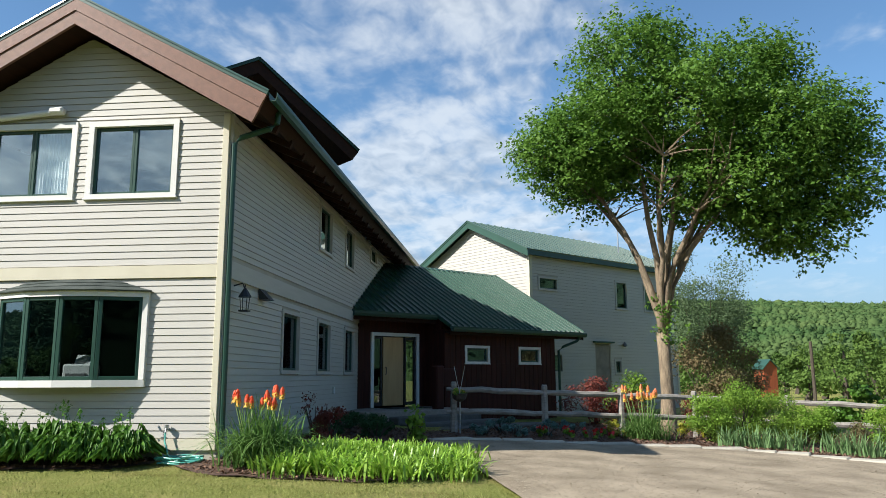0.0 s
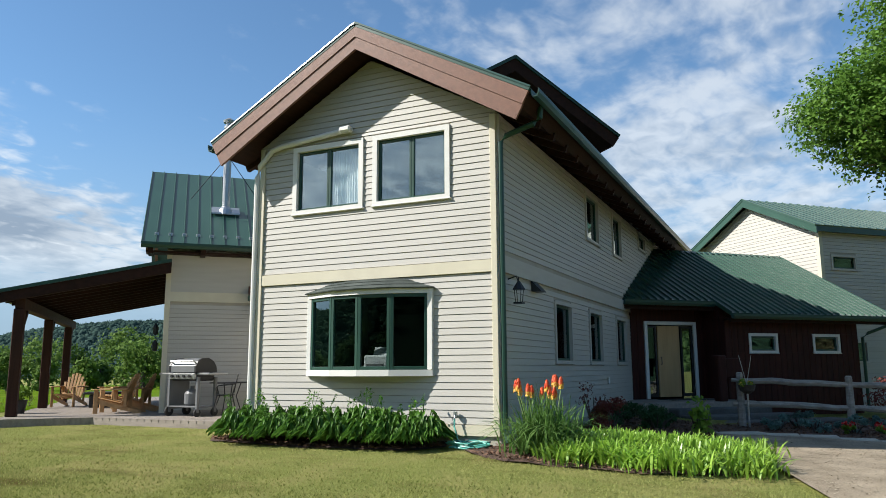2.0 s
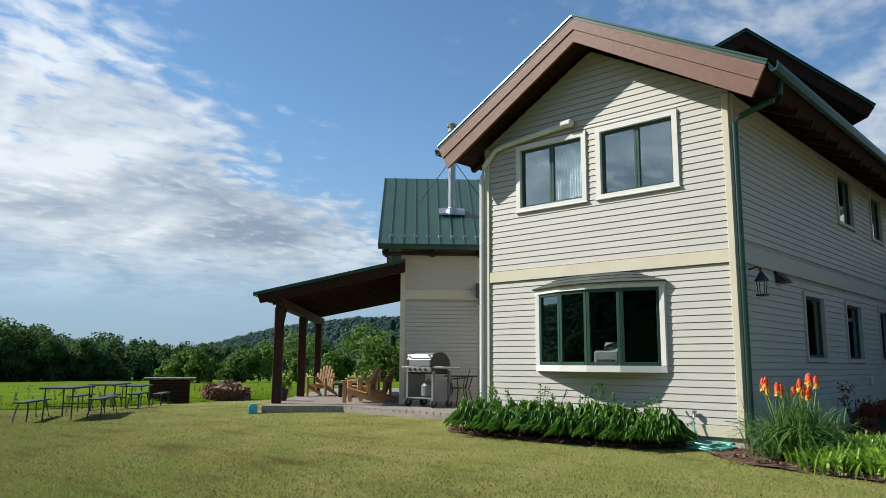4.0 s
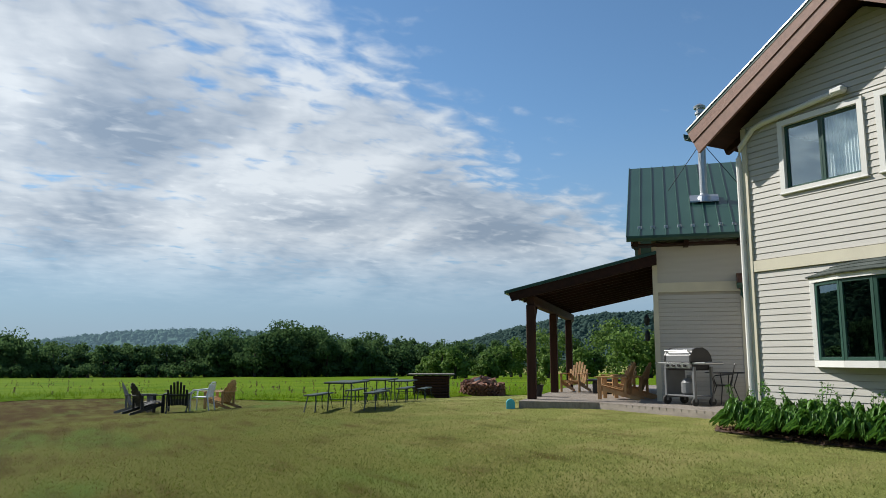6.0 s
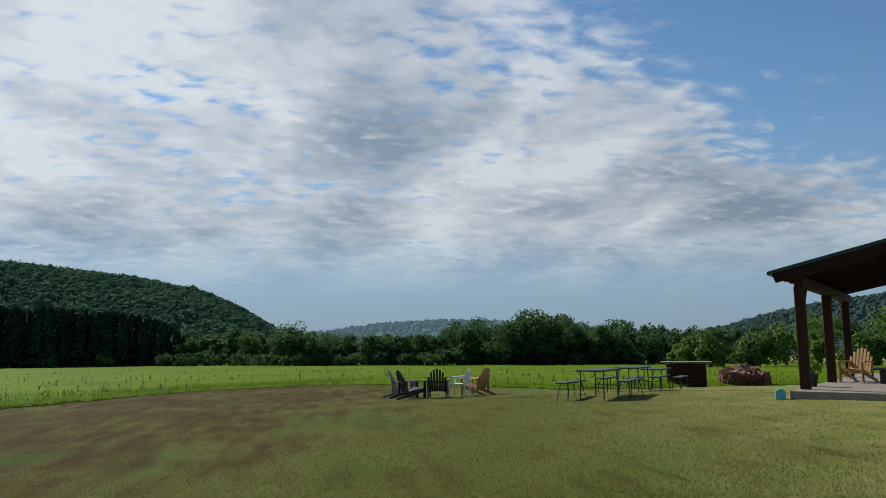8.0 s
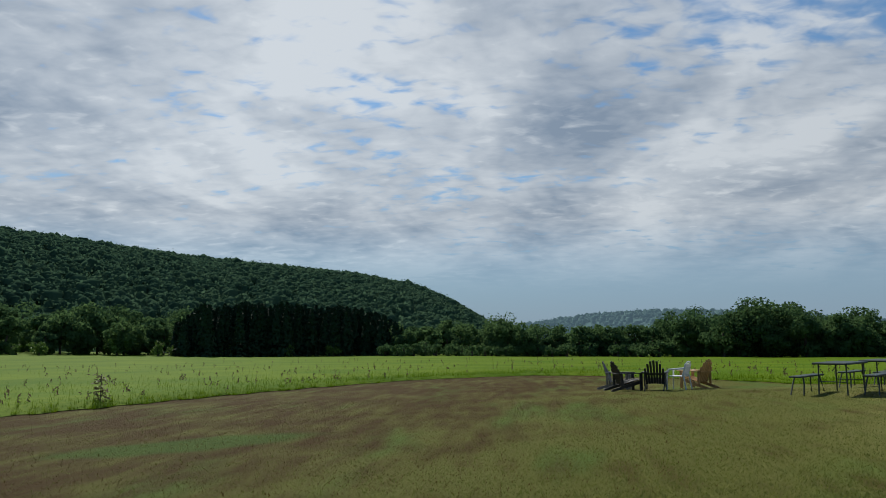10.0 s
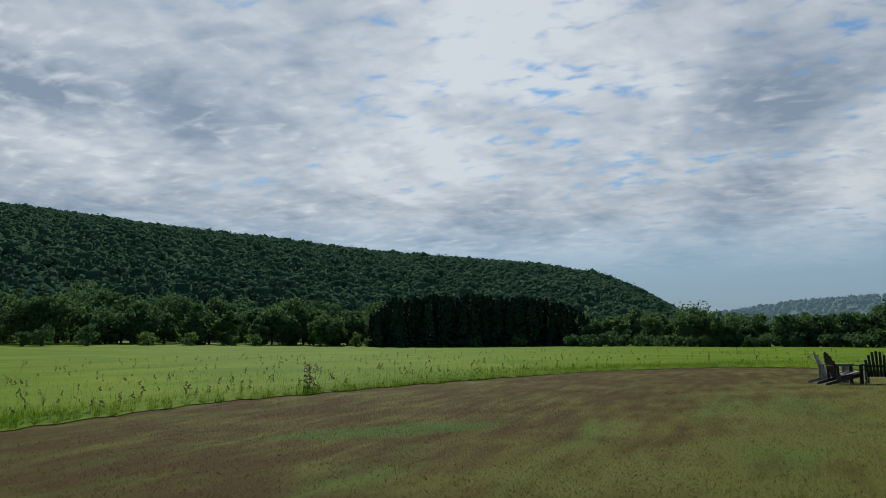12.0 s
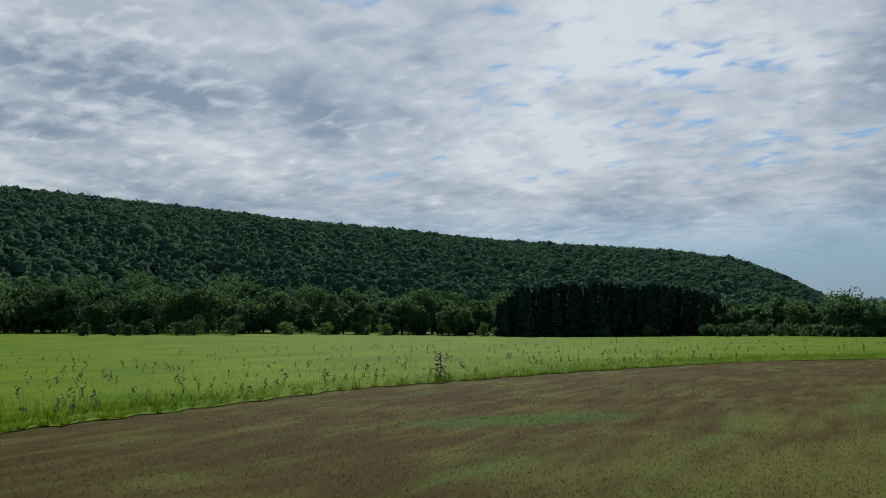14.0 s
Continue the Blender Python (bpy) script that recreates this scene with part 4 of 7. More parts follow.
def build_house():
    house = thing("house", "two-storey cream clapboard house with green metal roof", "house")
    # openings: casing edges a0 a1 z0 z1
    up1, up2 = (-3.96, -2.47, 3.97, 5.21), (-2.28, -0.81, 3.97, 5.21)
    bay = (-3.55, -1.12, 1.10, 2.50)
    front = [up1, up2, bay]
    cut = lambda h, k=0.05: (h[0] + k, h[1] - k, h[2] + k, h[3] - k)
    w = wall(house, EYE4, -4.71, 0.0, -0.3, 5.3, [cut(h) for h in front], gable=(MID, 6.62))
    boards = [(-4.61, -0.1, 2.71, 2.90)] + front
    siding(w, EYE4, -4.61, -0.1, 0.36, 5.3, boards)
    siding(w, EYE4, -4.71, 0.0, 5.3, 6.6, [], gable=(MID, 6.62, 5.3))
    t = Shape().box((-4.70, -0.05, 0.2), (-4.6, 0.0, 5.28)).box((-0.1, -0.05, 0.2), (0.0, 0.0, 5.26), None, 0.006)
    t.box((-4.6, -0.042, 2.71), (-0.1, 0.0, 2.90)).box((-4.6, -0.042, 0.2), (-0.1, 0.0, 0.36))
    part("trim_board", t, TRIM, house, "cream corner boards and belt course")
    f = Shape().box((-4.68, 0.02, -0.4), (-0.02, 0.2, 0.2))
    part("foundation", f, STEPSTONE, house, "grey concrete foundation")
    side = [(2.81, 3.99, 1.31, 2.49), (5.35, 6.55, 1.31, 2.49), (8.0, 9.2, 1.31, 2.49), (5.36, 6.55, 4.06, 5.16), (8.0, 9.06, 4.06, 5.16), (11.43, 12.55, 4.72, 5.2)]
    w = wall(house, SIDE, 0.16, 18.0, -0.3, 5.3, [cut(h) for h in side])
    siding(w, SIDE, 0.1, 17.9, 0.2, 5.3, [(0.0, 18.0, 2.71, 2.98)] + side)
    t = Shape().box((0.0, -0.05, 0.2), (0.1, 0.0, 5.26), SIDE).box((0.1, -0.042, 2.71), (17.9, 0.0, 2.98), SIDE)
    part("trim_board", t, CREAM, house, "cream corner board and belt course")
    s = Shape().box((-4.71, 0.16, -0.3), (-4.55, 18, 5.3)).box((-4.71, 17.84, -0.3), (0, 18, 5.3))
    part("wall", s, CREAM, house)
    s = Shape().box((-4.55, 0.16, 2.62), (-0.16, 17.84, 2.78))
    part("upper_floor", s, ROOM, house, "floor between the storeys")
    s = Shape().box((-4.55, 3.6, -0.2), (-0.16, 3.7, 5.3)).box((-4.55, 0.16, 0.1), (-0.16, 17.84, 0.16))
    part("inner_wall", s, ROOM, house, "inner wall of the rooms, darkened as if unlit")
    window(house, EYE4, *up1, lights=2, curtain=(0.5, 0.97), mat=WHITE)
    window(house, EYE4, *up2, lights=2, mat=WHITE)
    for h in side:
        window(house, SIDE, *h, lights=1, trim=0.07, glass=DARKGLASS, mat=CREAM)
    # bow window: four lights on a shallow curve under a small shingled roof
    b = Shape()
    n = 4
    xs = [bay[0] + 0.09 + (bay[1] - bay[0] - 0.18) * i / n for i in range(n + 1)]
    out = [-0.04, -0.27, -0.34, -0.27, -0.04]
    for z0, z1, over in ((bay[2], bay[2] + 0.1, 0.05), (bay[3] - 0.08, bay[3], 0.05)):
        poly = [(bay[0], 0.05, z0), (bay[0], -0.06, z0)] + [(x, y - over, z0) for x, y in zip(xs, out)] + [(bay[1], -0.06, z0), (bay[1], 0.05, z0)]
        b.prism(poly[::-1], (0, 0, z1 - z0))
    b.box((bay[0], -0.07, bay[2] + 0.1), (bay[0] + 0.09, 0.03, bay[3] - 0.08), None, 0.006).box((bay[1] - 0.09, -0.07, bay[2] + 0.1), (bay[1], 0.03, bay[3] - 0.08), None, 0.006)
    part("window_seat", Shape().prism([(bay[0] + 0.1, 0.45, 1.17), (bay[0] + 0.1, 0.02, 1.17), (xs[1], -0.2, 1.17), (xs[3], -0.2, 1.17), (bay[1] - 0.1, 0.02, 1.17), (bay[1] - 0.1, 0.45, 1.17)], (0, 0, 0.03)), ROOM, house, "sill board inside the bow window, darkened as if unlit")
    bow = part("bow_window", b, WHITE, house, "white bow window with four dark green lights")
    for i in range(n):
        p, q = Vector((xs[i], out[i], 0)), Vector((xs[i + 1], out[i + 1], 0))
        u = (q - p)
        m = Matrix.Translation(p) @ Matrix.Rotation(math.atan2(u.y, u.x), 4, "Z")
        z0, z1, l, t = bay[2] + 0.1, bay[3] - 0.08, u.length, 0.055
        f = Shape()
        for c in ((0, t, z0, z1), (l - t, l, z0, z1), (t, l - t, z0, z0 + t), (t, l - t, z1 - t, z1)):
            f.box((c[0], -0.02, c[2]), (c[1], 0.05, c[3]), m, 0.005)
        part("sash", f, GREENTRIM, bow, "dark green sash")
        part("pane", Shape().box((t, 0.01, z0 + t), (l - t, 0.018, z1 - t), m), DARKGLASS, bow).visible_shadow = False
    r = [(bay[0] - 0.05, -0.08, 2.5)] + [(x, y - 0.1, 2.5) for x, y in zip(xs[1:-1], out[1:-1])] + [(bay[1] + 0.05, -0.08, 2.5)]
    top = [(bay[0] + 0.55, -0.02, 2.68), (xs[1] + 0.25, -0.03, 2.7), (xs[2], -0.03, 2.7), (xs[3] - 0.25, -0.03, 2.7), (bay[1] - 0.55, -0.02, 2.68)]
    for i in range(4):
        rows = 3
        for j in range(rows):
            k0, k1 = j / rows, (j + 1) / rows + 0.04
            g = lambda a, c, k: Vector(a).lerp(Vector(c), k)
            q = [g(r[i], top[i], k0), g(r[i + 1], top[i + 1], k0), g(r[i + 1], top[i + 1], min(k1, 1)), g(r[i], top[i], min(k1, 1))]
            up = Vector((0, -0.006, 0.014))
            s = Shape().add([p for p in q] + [p + up * (1.2 if e < 2 else 0.4) for e, p in enumerate(q)], [(4, 5, 6, 7), (0, 1, 5, 4), (1, 2, 6, 5), (3, 0, 4, 7)])
            part("shingle", s, SHINGLE, bow)
    s = Shape()
    for i in range(4):
        s.add([r[i], r[i + 1], top[i + 1], top[i], (r[i][0], 0.0, 2.5), (r[i + 1][0], 0.0, 2.5)], [(0, 1, 2, 3), (0, 4, 5, 1)])
    part("bow_roof", s, SHINGLE, bow, "small dark shingled roof over the bow window")
    # main roof: slab, fascia boards on the gable, ribs, gutter
    rise = 0.545
    for sgn in (1, -1):
        e, lo = MID + sgn * 3.12, 5.39
        seam_roof(house, EYE4, (e, -0.55, lo), (e, 18.6, lo), (MID, -0.55, lo + 3.12 * rise), (MID, 18.6, lo + 3.12 * rise), 0.05, 0.45, "green standing-seam metal roof")
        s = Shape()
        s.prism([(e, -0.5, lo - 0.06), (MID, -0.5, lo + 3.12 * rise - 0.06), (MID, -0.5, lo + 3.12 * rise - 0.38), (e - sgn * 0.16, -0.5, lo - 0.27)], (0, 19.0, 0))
        part("soffit", s, SOFFIT, house, "brown boarded soffit, darkened for the eave shade")
        for k, (a, c, y0) in enumerate(((0.05, 0.24, -0.545), (0.24, 0.46, -0.53))):
            cx = sgn * 0.105
            s = Shape().prism([(e - cx * a / 0.2, y0, lo - a), (MID, y0, lo + 3.12 * rise - a), (MID, y0, lo + 3.12 * rise - c), (e - cx * c / 0.2, y0, lo - c)][::-sgn], (0, 0.05, 0))
            part("fascia_board", s, BROWN, house)
        if sgn > 0:
            gutter(house, EYE4, (e + 0.06, -0.5, lo - 0.04), (e + 0.06, 18.6, lo - 0.04))
        else:
            gutter(house, EYE4, (e - 0.06, 18.6, lo - 0.04), (e - 0.06, -0.5, lo - 0.04))
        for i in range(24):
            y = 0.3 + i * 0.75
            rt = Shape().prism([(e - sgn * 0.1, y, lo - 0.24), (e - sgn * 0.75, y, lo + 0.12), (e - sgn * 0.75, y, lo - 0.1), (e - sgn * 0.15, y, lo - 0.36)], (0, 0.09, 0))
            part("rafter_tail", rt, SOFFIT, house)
    s = Shape().prism([(MID - 0.14, -0.56, lo + 3.12 * rise - 0.06), (MID, -0.56, lo + 3.12 * rise + 0.03), (MID + 0.14, -0.56, lo + 3.12 * rise - 0.06), (MID, -0.56, lo + 3.12 * rise - 0.02)], (0, 19.2, 0))
    part("ridge_cap", s, ROOFGREEN, house)
    part("lightning_rod", Shape().tube([(MID, 2.2, 7.0), (MID, 2.2, 7.55)], 0.008, 6), GALV, house)
    # downspouts
    s = Shape().tube([(0.74, 0.05, 5.28), (0.72, 0.05, 5.1), (0.62, 0.04, 5.02), (0.16, 0.02, 4.88), (0.06, 0.02, 4.78), (0.06, 0.02, 0.3), (0.14, -0.04, 0.12)], 0.045, 10)
    part("downspout", s, GREENTRIM, house, "dark green round downspout")
    s = Shape().tube([(-4.76, -0.06, 0.25), (-4.76, -0.06, 4.75), (-4.7, -0.07, 4.95), (-4.42, -0.07, 5.22), (-4.2, -0.07, 5.27), (-2.85, -0.07, 5.38)], 0.05, 10)
    part("drain_pipe", s, WHITE, house, "white pipe up the corner and across the gable")
    s = Shape().box((-2.92, -0.17, 5.33), (-2.68, -0.02, 5.44), None, 0.03)
    part("security_lamp", s, WHITE, house, "small white wall lamp at the pipe's end")
    # side wall fittings
    s = Shape()
    s.tube([(0.02, 0.36, 2.62), (0.16, 0.36, 2.66), (0.2, 0.36, 2.56)], 0.012, 6)
    s.lathe([(0.02, 0.14), (0.1, 0.02), (0.105, 0.0), (0.02, 0.0)], 8, pose(0.2, 0.36, 2.44))
    s.lathe([(0.012, 0.2), (0.006, 0.14), (0.02, 0.13)], 6, pose(0.2, 0.36, 2.44))
    for k in range(4):
        a = math.pi / 4 + k * math.pi / 2
        s.tube([(0.2 + 0.08 * math.cos(a), 0.36 + 0.08 * math.sin(a), 2.45), (0.2 + 0.06 * math.cos(a), 0.36 + 0.06 * math.sin(a), 2.24)], 0.006, 5)
    s.box((0.13, 0.29, 2.22), (0.27, 0.43, 2.245))
    part("wall_lantern", s, BLACKMETAL, house, "black coach lantern on the siding")
    s = Shape().prism([(0.02, 1.5, 2.72), (0.2, 1.5, 2.53), (0.02, 1.5, 2.53)], (0, 0.3, 0))
    part("vent_hood", s, BLACKMETAL, house, "dark metal vent hood")
    part("outlet_cover", Shape().box((0.02, 6.86, 0.84), (0.06, 6.98, 1.0), None, 0.01), WHITE, house)
    # hose tap
    s = Shape().tube([(-0.72, -0.02, 0.5), (-0.72, -0.1, 0.5), (-0.72, -0.12, 0.45)], 0.018, 8).tube([(-0.72, -0.075, 0.5), (-0.72, -0.075, 0.56)], 0.035, 8)
    part("hose_tap", s, GALV, house)
    # raised cross gable turned by half a right angle
    m = pose(-2.34, 7.55, 0, 0, 0, 45)
    top, half, sl = 9.7, 3.22, 0.607
    for sgn in (1, -1):
        seam_roof(house, m, (sgn * half, -0.05, top - half * sl), (sgn * half, 5.2, top - half * sl), (0, -0.05, top), (0, 5.2, top), 0.05, 0.45, "dark standing-seam roof of the raised gable", GREENTRIM)
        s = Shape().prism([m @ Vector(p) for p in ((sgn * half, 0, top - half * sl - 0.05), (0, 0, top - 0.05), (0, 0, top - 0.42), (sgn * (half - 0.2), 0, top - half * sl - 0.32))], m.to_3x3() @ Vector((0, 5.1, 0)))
        part("soffit", s, SOFFIT, house, "brown boarded soffit, darkened for the eave shade")
    s = Shape().prism([m @ Vector(p) for p in ((-2.4, 0.8, 5.4), (2.4, 0.8, 5.4), (2.4, 0.8, top - 2.4 * sl - 0.35), (0, 0.8, top - 0.38), (-2.4, 0.8, top - 2.4 * sl - 0.35))], m.to_3x3() @ Vector((0, 4.0, 0)))
    part("gable_wall", s, CREAM, house)
    return house


build_house()


def build_entry():
    """The dark red entry wing at half a right angle to the house."""
    m = pose(0, 8.92, 0, 0, 0, 45)
    wing = thing("entry_wing", "dark red boarded entry wing with green metal roof", "house wing")
    sl = 0.56
    zr = 5.04
    e2 = 0.65
    over = lambda y: zr - (3.6 - y) * sl
    s = Shape()
    # the slope that meets the house wall along a slanting line
    n = Vector((0, -sl, 1)).normalized() * 0.07
    outline = [(0.02, 0, over(0)), (2.95, 0, over(0)), (2.95, -e2, over(-e2)), (8.85, -e2, over(-e2)), (8.85, 3.6, zr), (3.62, 3.6, zr)]
    s.prism([m @ (Vector(p) - n) for p in outline], m.to_3x3() @ n)
    roof = part("roof", s, ROOFGREEN, wing, "green standing-seam metal roof")
    x = 0.15
    while x < 8.86:
        y0 = 0.0 if x < 2.95 else -e2
        y1 = min(3.6, x)
        if y1 > y0 + 0.05:
            q = Shape()
            w = 0.02
            up = Vector((0, -sl, 1)).normalized() * 0.05
            a, b = Vector((x, y0, over(y0))), Vector((x, y1, over(y1)))
            d = Vector((w, 0, 0))
            q.add([m @ p for p in (a - d, a + d, b + d, b - d, a - d * 0.6 + up, a + d * 0.6 + up, b + d * 0.6 + up, b - d * 0.6 + up)], [(4, 5, 6, 7), (0, 1, 5, 4), (1, 2, 6, 5), (2, 3, 7, 6), (3, 0, 4, 7)])
            part("roof_rib", q, ROOFGREEN, roof)
        x += 0.235
    s = Shape().prism([m @ Vector(p) for p in ((8.84, 3.6, zr - 0.05), (3.7, 3.6, zr - 0.05), (3.7, 7.8, over(-e2)), (8.84, 7.8, over(-e2)))], (0, 0, 0.05))
    part("roof", s, ROOFGREEN, wing)
    s = Shape().prism([m @ Vector(p) for p in ((3.62, 3.5, zr - 0.03), (3.62, 3.6, zr + 0.04), (3.62, 3.7, zr - 0.03))], m.to_3x3() @ Vector((5.2, 0, 0)))
    part("ridge_cap", s, ROOFGREEN, wing)
    s = Shape()
    s.box((0.05, 0.02, over(0) - 0.26), (2.95, 0.06, over(0) - 0.08), m).box((2.95, -e2 + 0.02, over(-e2) - 0.24), (8.8, -e2 + 0.06, over(-e2) - 0.08), m)
    s.prism([m @ Vector(p) for p in ((8.76, -e2, over(-e2) - 0.08), (8.76, 3.6, zr - 0.08), (8.76, 3.6, zr - 0.3), (8.76, -e2, over(-e2) - 0.26))], m.to_3x3() @ Vector((0.05, 0, 0)))
    part("fascia_board", s, SOFFIT, wing, "dark stained fascia")
    s = Shape().box((0.3, 0.06, over(0) - 0.2), (3.0, 3.4, over(0) - 0.14), m).box((3.0, -e2 + 0.06, over(-e2) - 0.18), (8.75, 0.2, over(-e2) - 0.12), m)
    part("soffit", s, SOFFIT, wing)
    gutter(wing, m, (0.02, -0.07, over(0) - 0.06), (2.9, -0.07, over(0) - 0.06))
    gutter(wing, m, (2.95, -e2 - 0.07, over(-e2) - 0.06), (8.85, -e2 - 0.07, over(-e2) - 0.06))
    s = Shape().tube([m @ Vector(p) for p in ((8.55, -e2 - 0.05, 2.5), (8.5, -e2, 2.38), (8.0, -0.45, 2.18), (7.85, -0.38, 2.05), (7.85, -0.38, 0.1))], 0.045, 8)
    part("downspout", s, GREENTRIM, wing, "dark green downspout")
    # walls of upright boards
    holes = [(3.77, 4.77, 1.61, 2.14), (6.02, 7.03, 1.61, 2.14)]
    front = m @ pose(0, -0.3, 0)
    inner = lambda h: (h[0] + 0.05, h[1] - 0.05, h[2] + 0.05, h[3] - 0.05)
    w1 = wall(wing, front, 3.0, 7.75, -0.1, 2.6, [inner(h) for h in holes], mat=REDWOOD)
    door = (1.04, 2.75, 0.38, 2.48)
    back = m @ pose(0, 0.6, 0)
    w2 = wall(wing, back, 0.55, 3.2, -0.1, 2.95, [(1.14, 2.65, 0.3, 2.38)], mat=REDWOOD)
    s = Shape().box((3.0, -0.14, -0.1), (3.12, 0.6, 2.9), m).box((7.6, -0.14, -0.1), (7.75, 6.0, 2.6), m)
    s.prism([m @ Vector(p) for p in ((7.6, -0.14, 2.6), (7.6, 7.2, 2.6), (7.6, 3.6, 4.7))], m.to_3x3() @ Vector((0.15, 0, 0)))
    w3 = part("wall", s, REDWOOD, wing)
    x = 3.0
    while x < 7.7:
        for z0, z1 in ((-0.1, 1.61), (1.61, 2.14), (2.14, 2.58)):
            if z0 == 1.61 and any(h[0] - 0.08 < x < h[1] + 0.02 for h in holes):
                continue
            part("board", Shape().box((x + 0.004, -0.022, z0), (x + 0.2, 0.0, z1), front, 0.004), REDWOOD, w1)
        x += 0.205
    for x in (0.62, 0.82, 2.76, 2.9):
        part("board", Shape().box((x, -0.02, -0.1), (x + 0.195, 0.0, 2.9), back, 0.004), REDWOOD, w2)
    for h in holes:
        window(wing, front, *h, lights=1, trim=0.08, mat=WHITE, glass=DARKGLASS)
    # entrance: white frame, oak leaf, sidelights
    s = Shape()
    for c in ((door[0], door[0] + 0.1, door[2], door[3]), (door[1] - 0.1, door[1], door[2], door[3]), (door[0] + 0.1, door[1] - 0.1, door[3] - 0.1, door[3])):
        s.box((c[0], -0.05, c[2]), (c[1], 0.08, c[3]), back, 0.006)
    ent = part("door_frame", s, WHITE, wing, "white entrance frame with sidelights")
    leaf = part("door", Shape().box((1.5, 0.03, 0.42), (2.22, 0.08, 2.36), back, 0.008), DOORWOOD, wing, "plain pale oak entrance door, closed")
    part("door_handle", Shape().tube([back @ Vector(p) for p in ((1.57, 0.02, 1.3), (1.57, -0.03, 1.3), (1.57, -0.03, 1.5), (1.57, 0.02, 1.5))], 0.012, 6), BLACKMETAL, leaf)
    for x0, x1 in ((1.14, 1.46), (2.26, 2.65)):
        f = Shape()
        for c in ((x0, x0 + 0.05, 0.42, 2.36), (x1 - 0.05, x1, 0.42, 2.36), (x0 + 0.05, x1 - 0.05, 0.42, 0.52), (x0 + 0.05, x1 - 0.05, 2.3, 2.36)):
            f.box((c[0], 0.02, c[2]), (c[1], 0.09, c[3]), back, 0.005)
        sl_ = part("sidelight", f, BLACKPAINT, wing)
        part("pane", Shape().box((x0 + 0.05, 0.05, 0.52), (x1 - 0.05, 0.058, 2.3), back), DARKGLASS, sl_).visible_shadow = False
    part("hall_wall", Shape().box((0.6, 1.6, 0.3), (3.0, 1.7, 2.9), m).box((3.2, 1.2, 0.2), (7.6, 1.3, 2.6), m), ROOM, wing, "hall behind the entrance, darkened as if unlit")
    # porch floor and broad stone steps
    s = Shape().box((-0.4, -1.35, 0.02), (3.0, 0.6, 0.37), m, 0.02)
    part("porch_floor", s, DECKWOOD, wing, "weathered porch floor")
    part("door_mat", Shape().box((1.2, -0.35, 0.37), (2.6, 0.35, 0.385), m), RUBBER, wing)
    # carved post and sign board by the steps
    s = Shape().box((1.86, -1.35, 0.36), (2.12, -1.1, 1.52), m, 0.03).box((2.12, -1.3, 0.95), (2.64, -1.18, 1.45), m, 0.03)
    part("newel_post", s, REDWOOD, wing, "stout dark red post with a side panel")
    return wing


build_entry()
STEPM = pose(0, 8.92, 0, 0, 0, 45)
for k, (x0, x1, y0, y1, z) in enumerate(((0.3, 3.1, -1.75, -1.32, 0.24), (0.3, 3.5, -2.3, -1.72, 0.1), (0.6, 4.4, -3.0, -2.28, -0.01))):
    tagged(part("stone_step", Shape().box((x0, y0, z - 0.2), (x1, y1, z), STEPM, 0.03), STEPSTONE), "broad bluestone step below the porch", "step", "entrance steps")


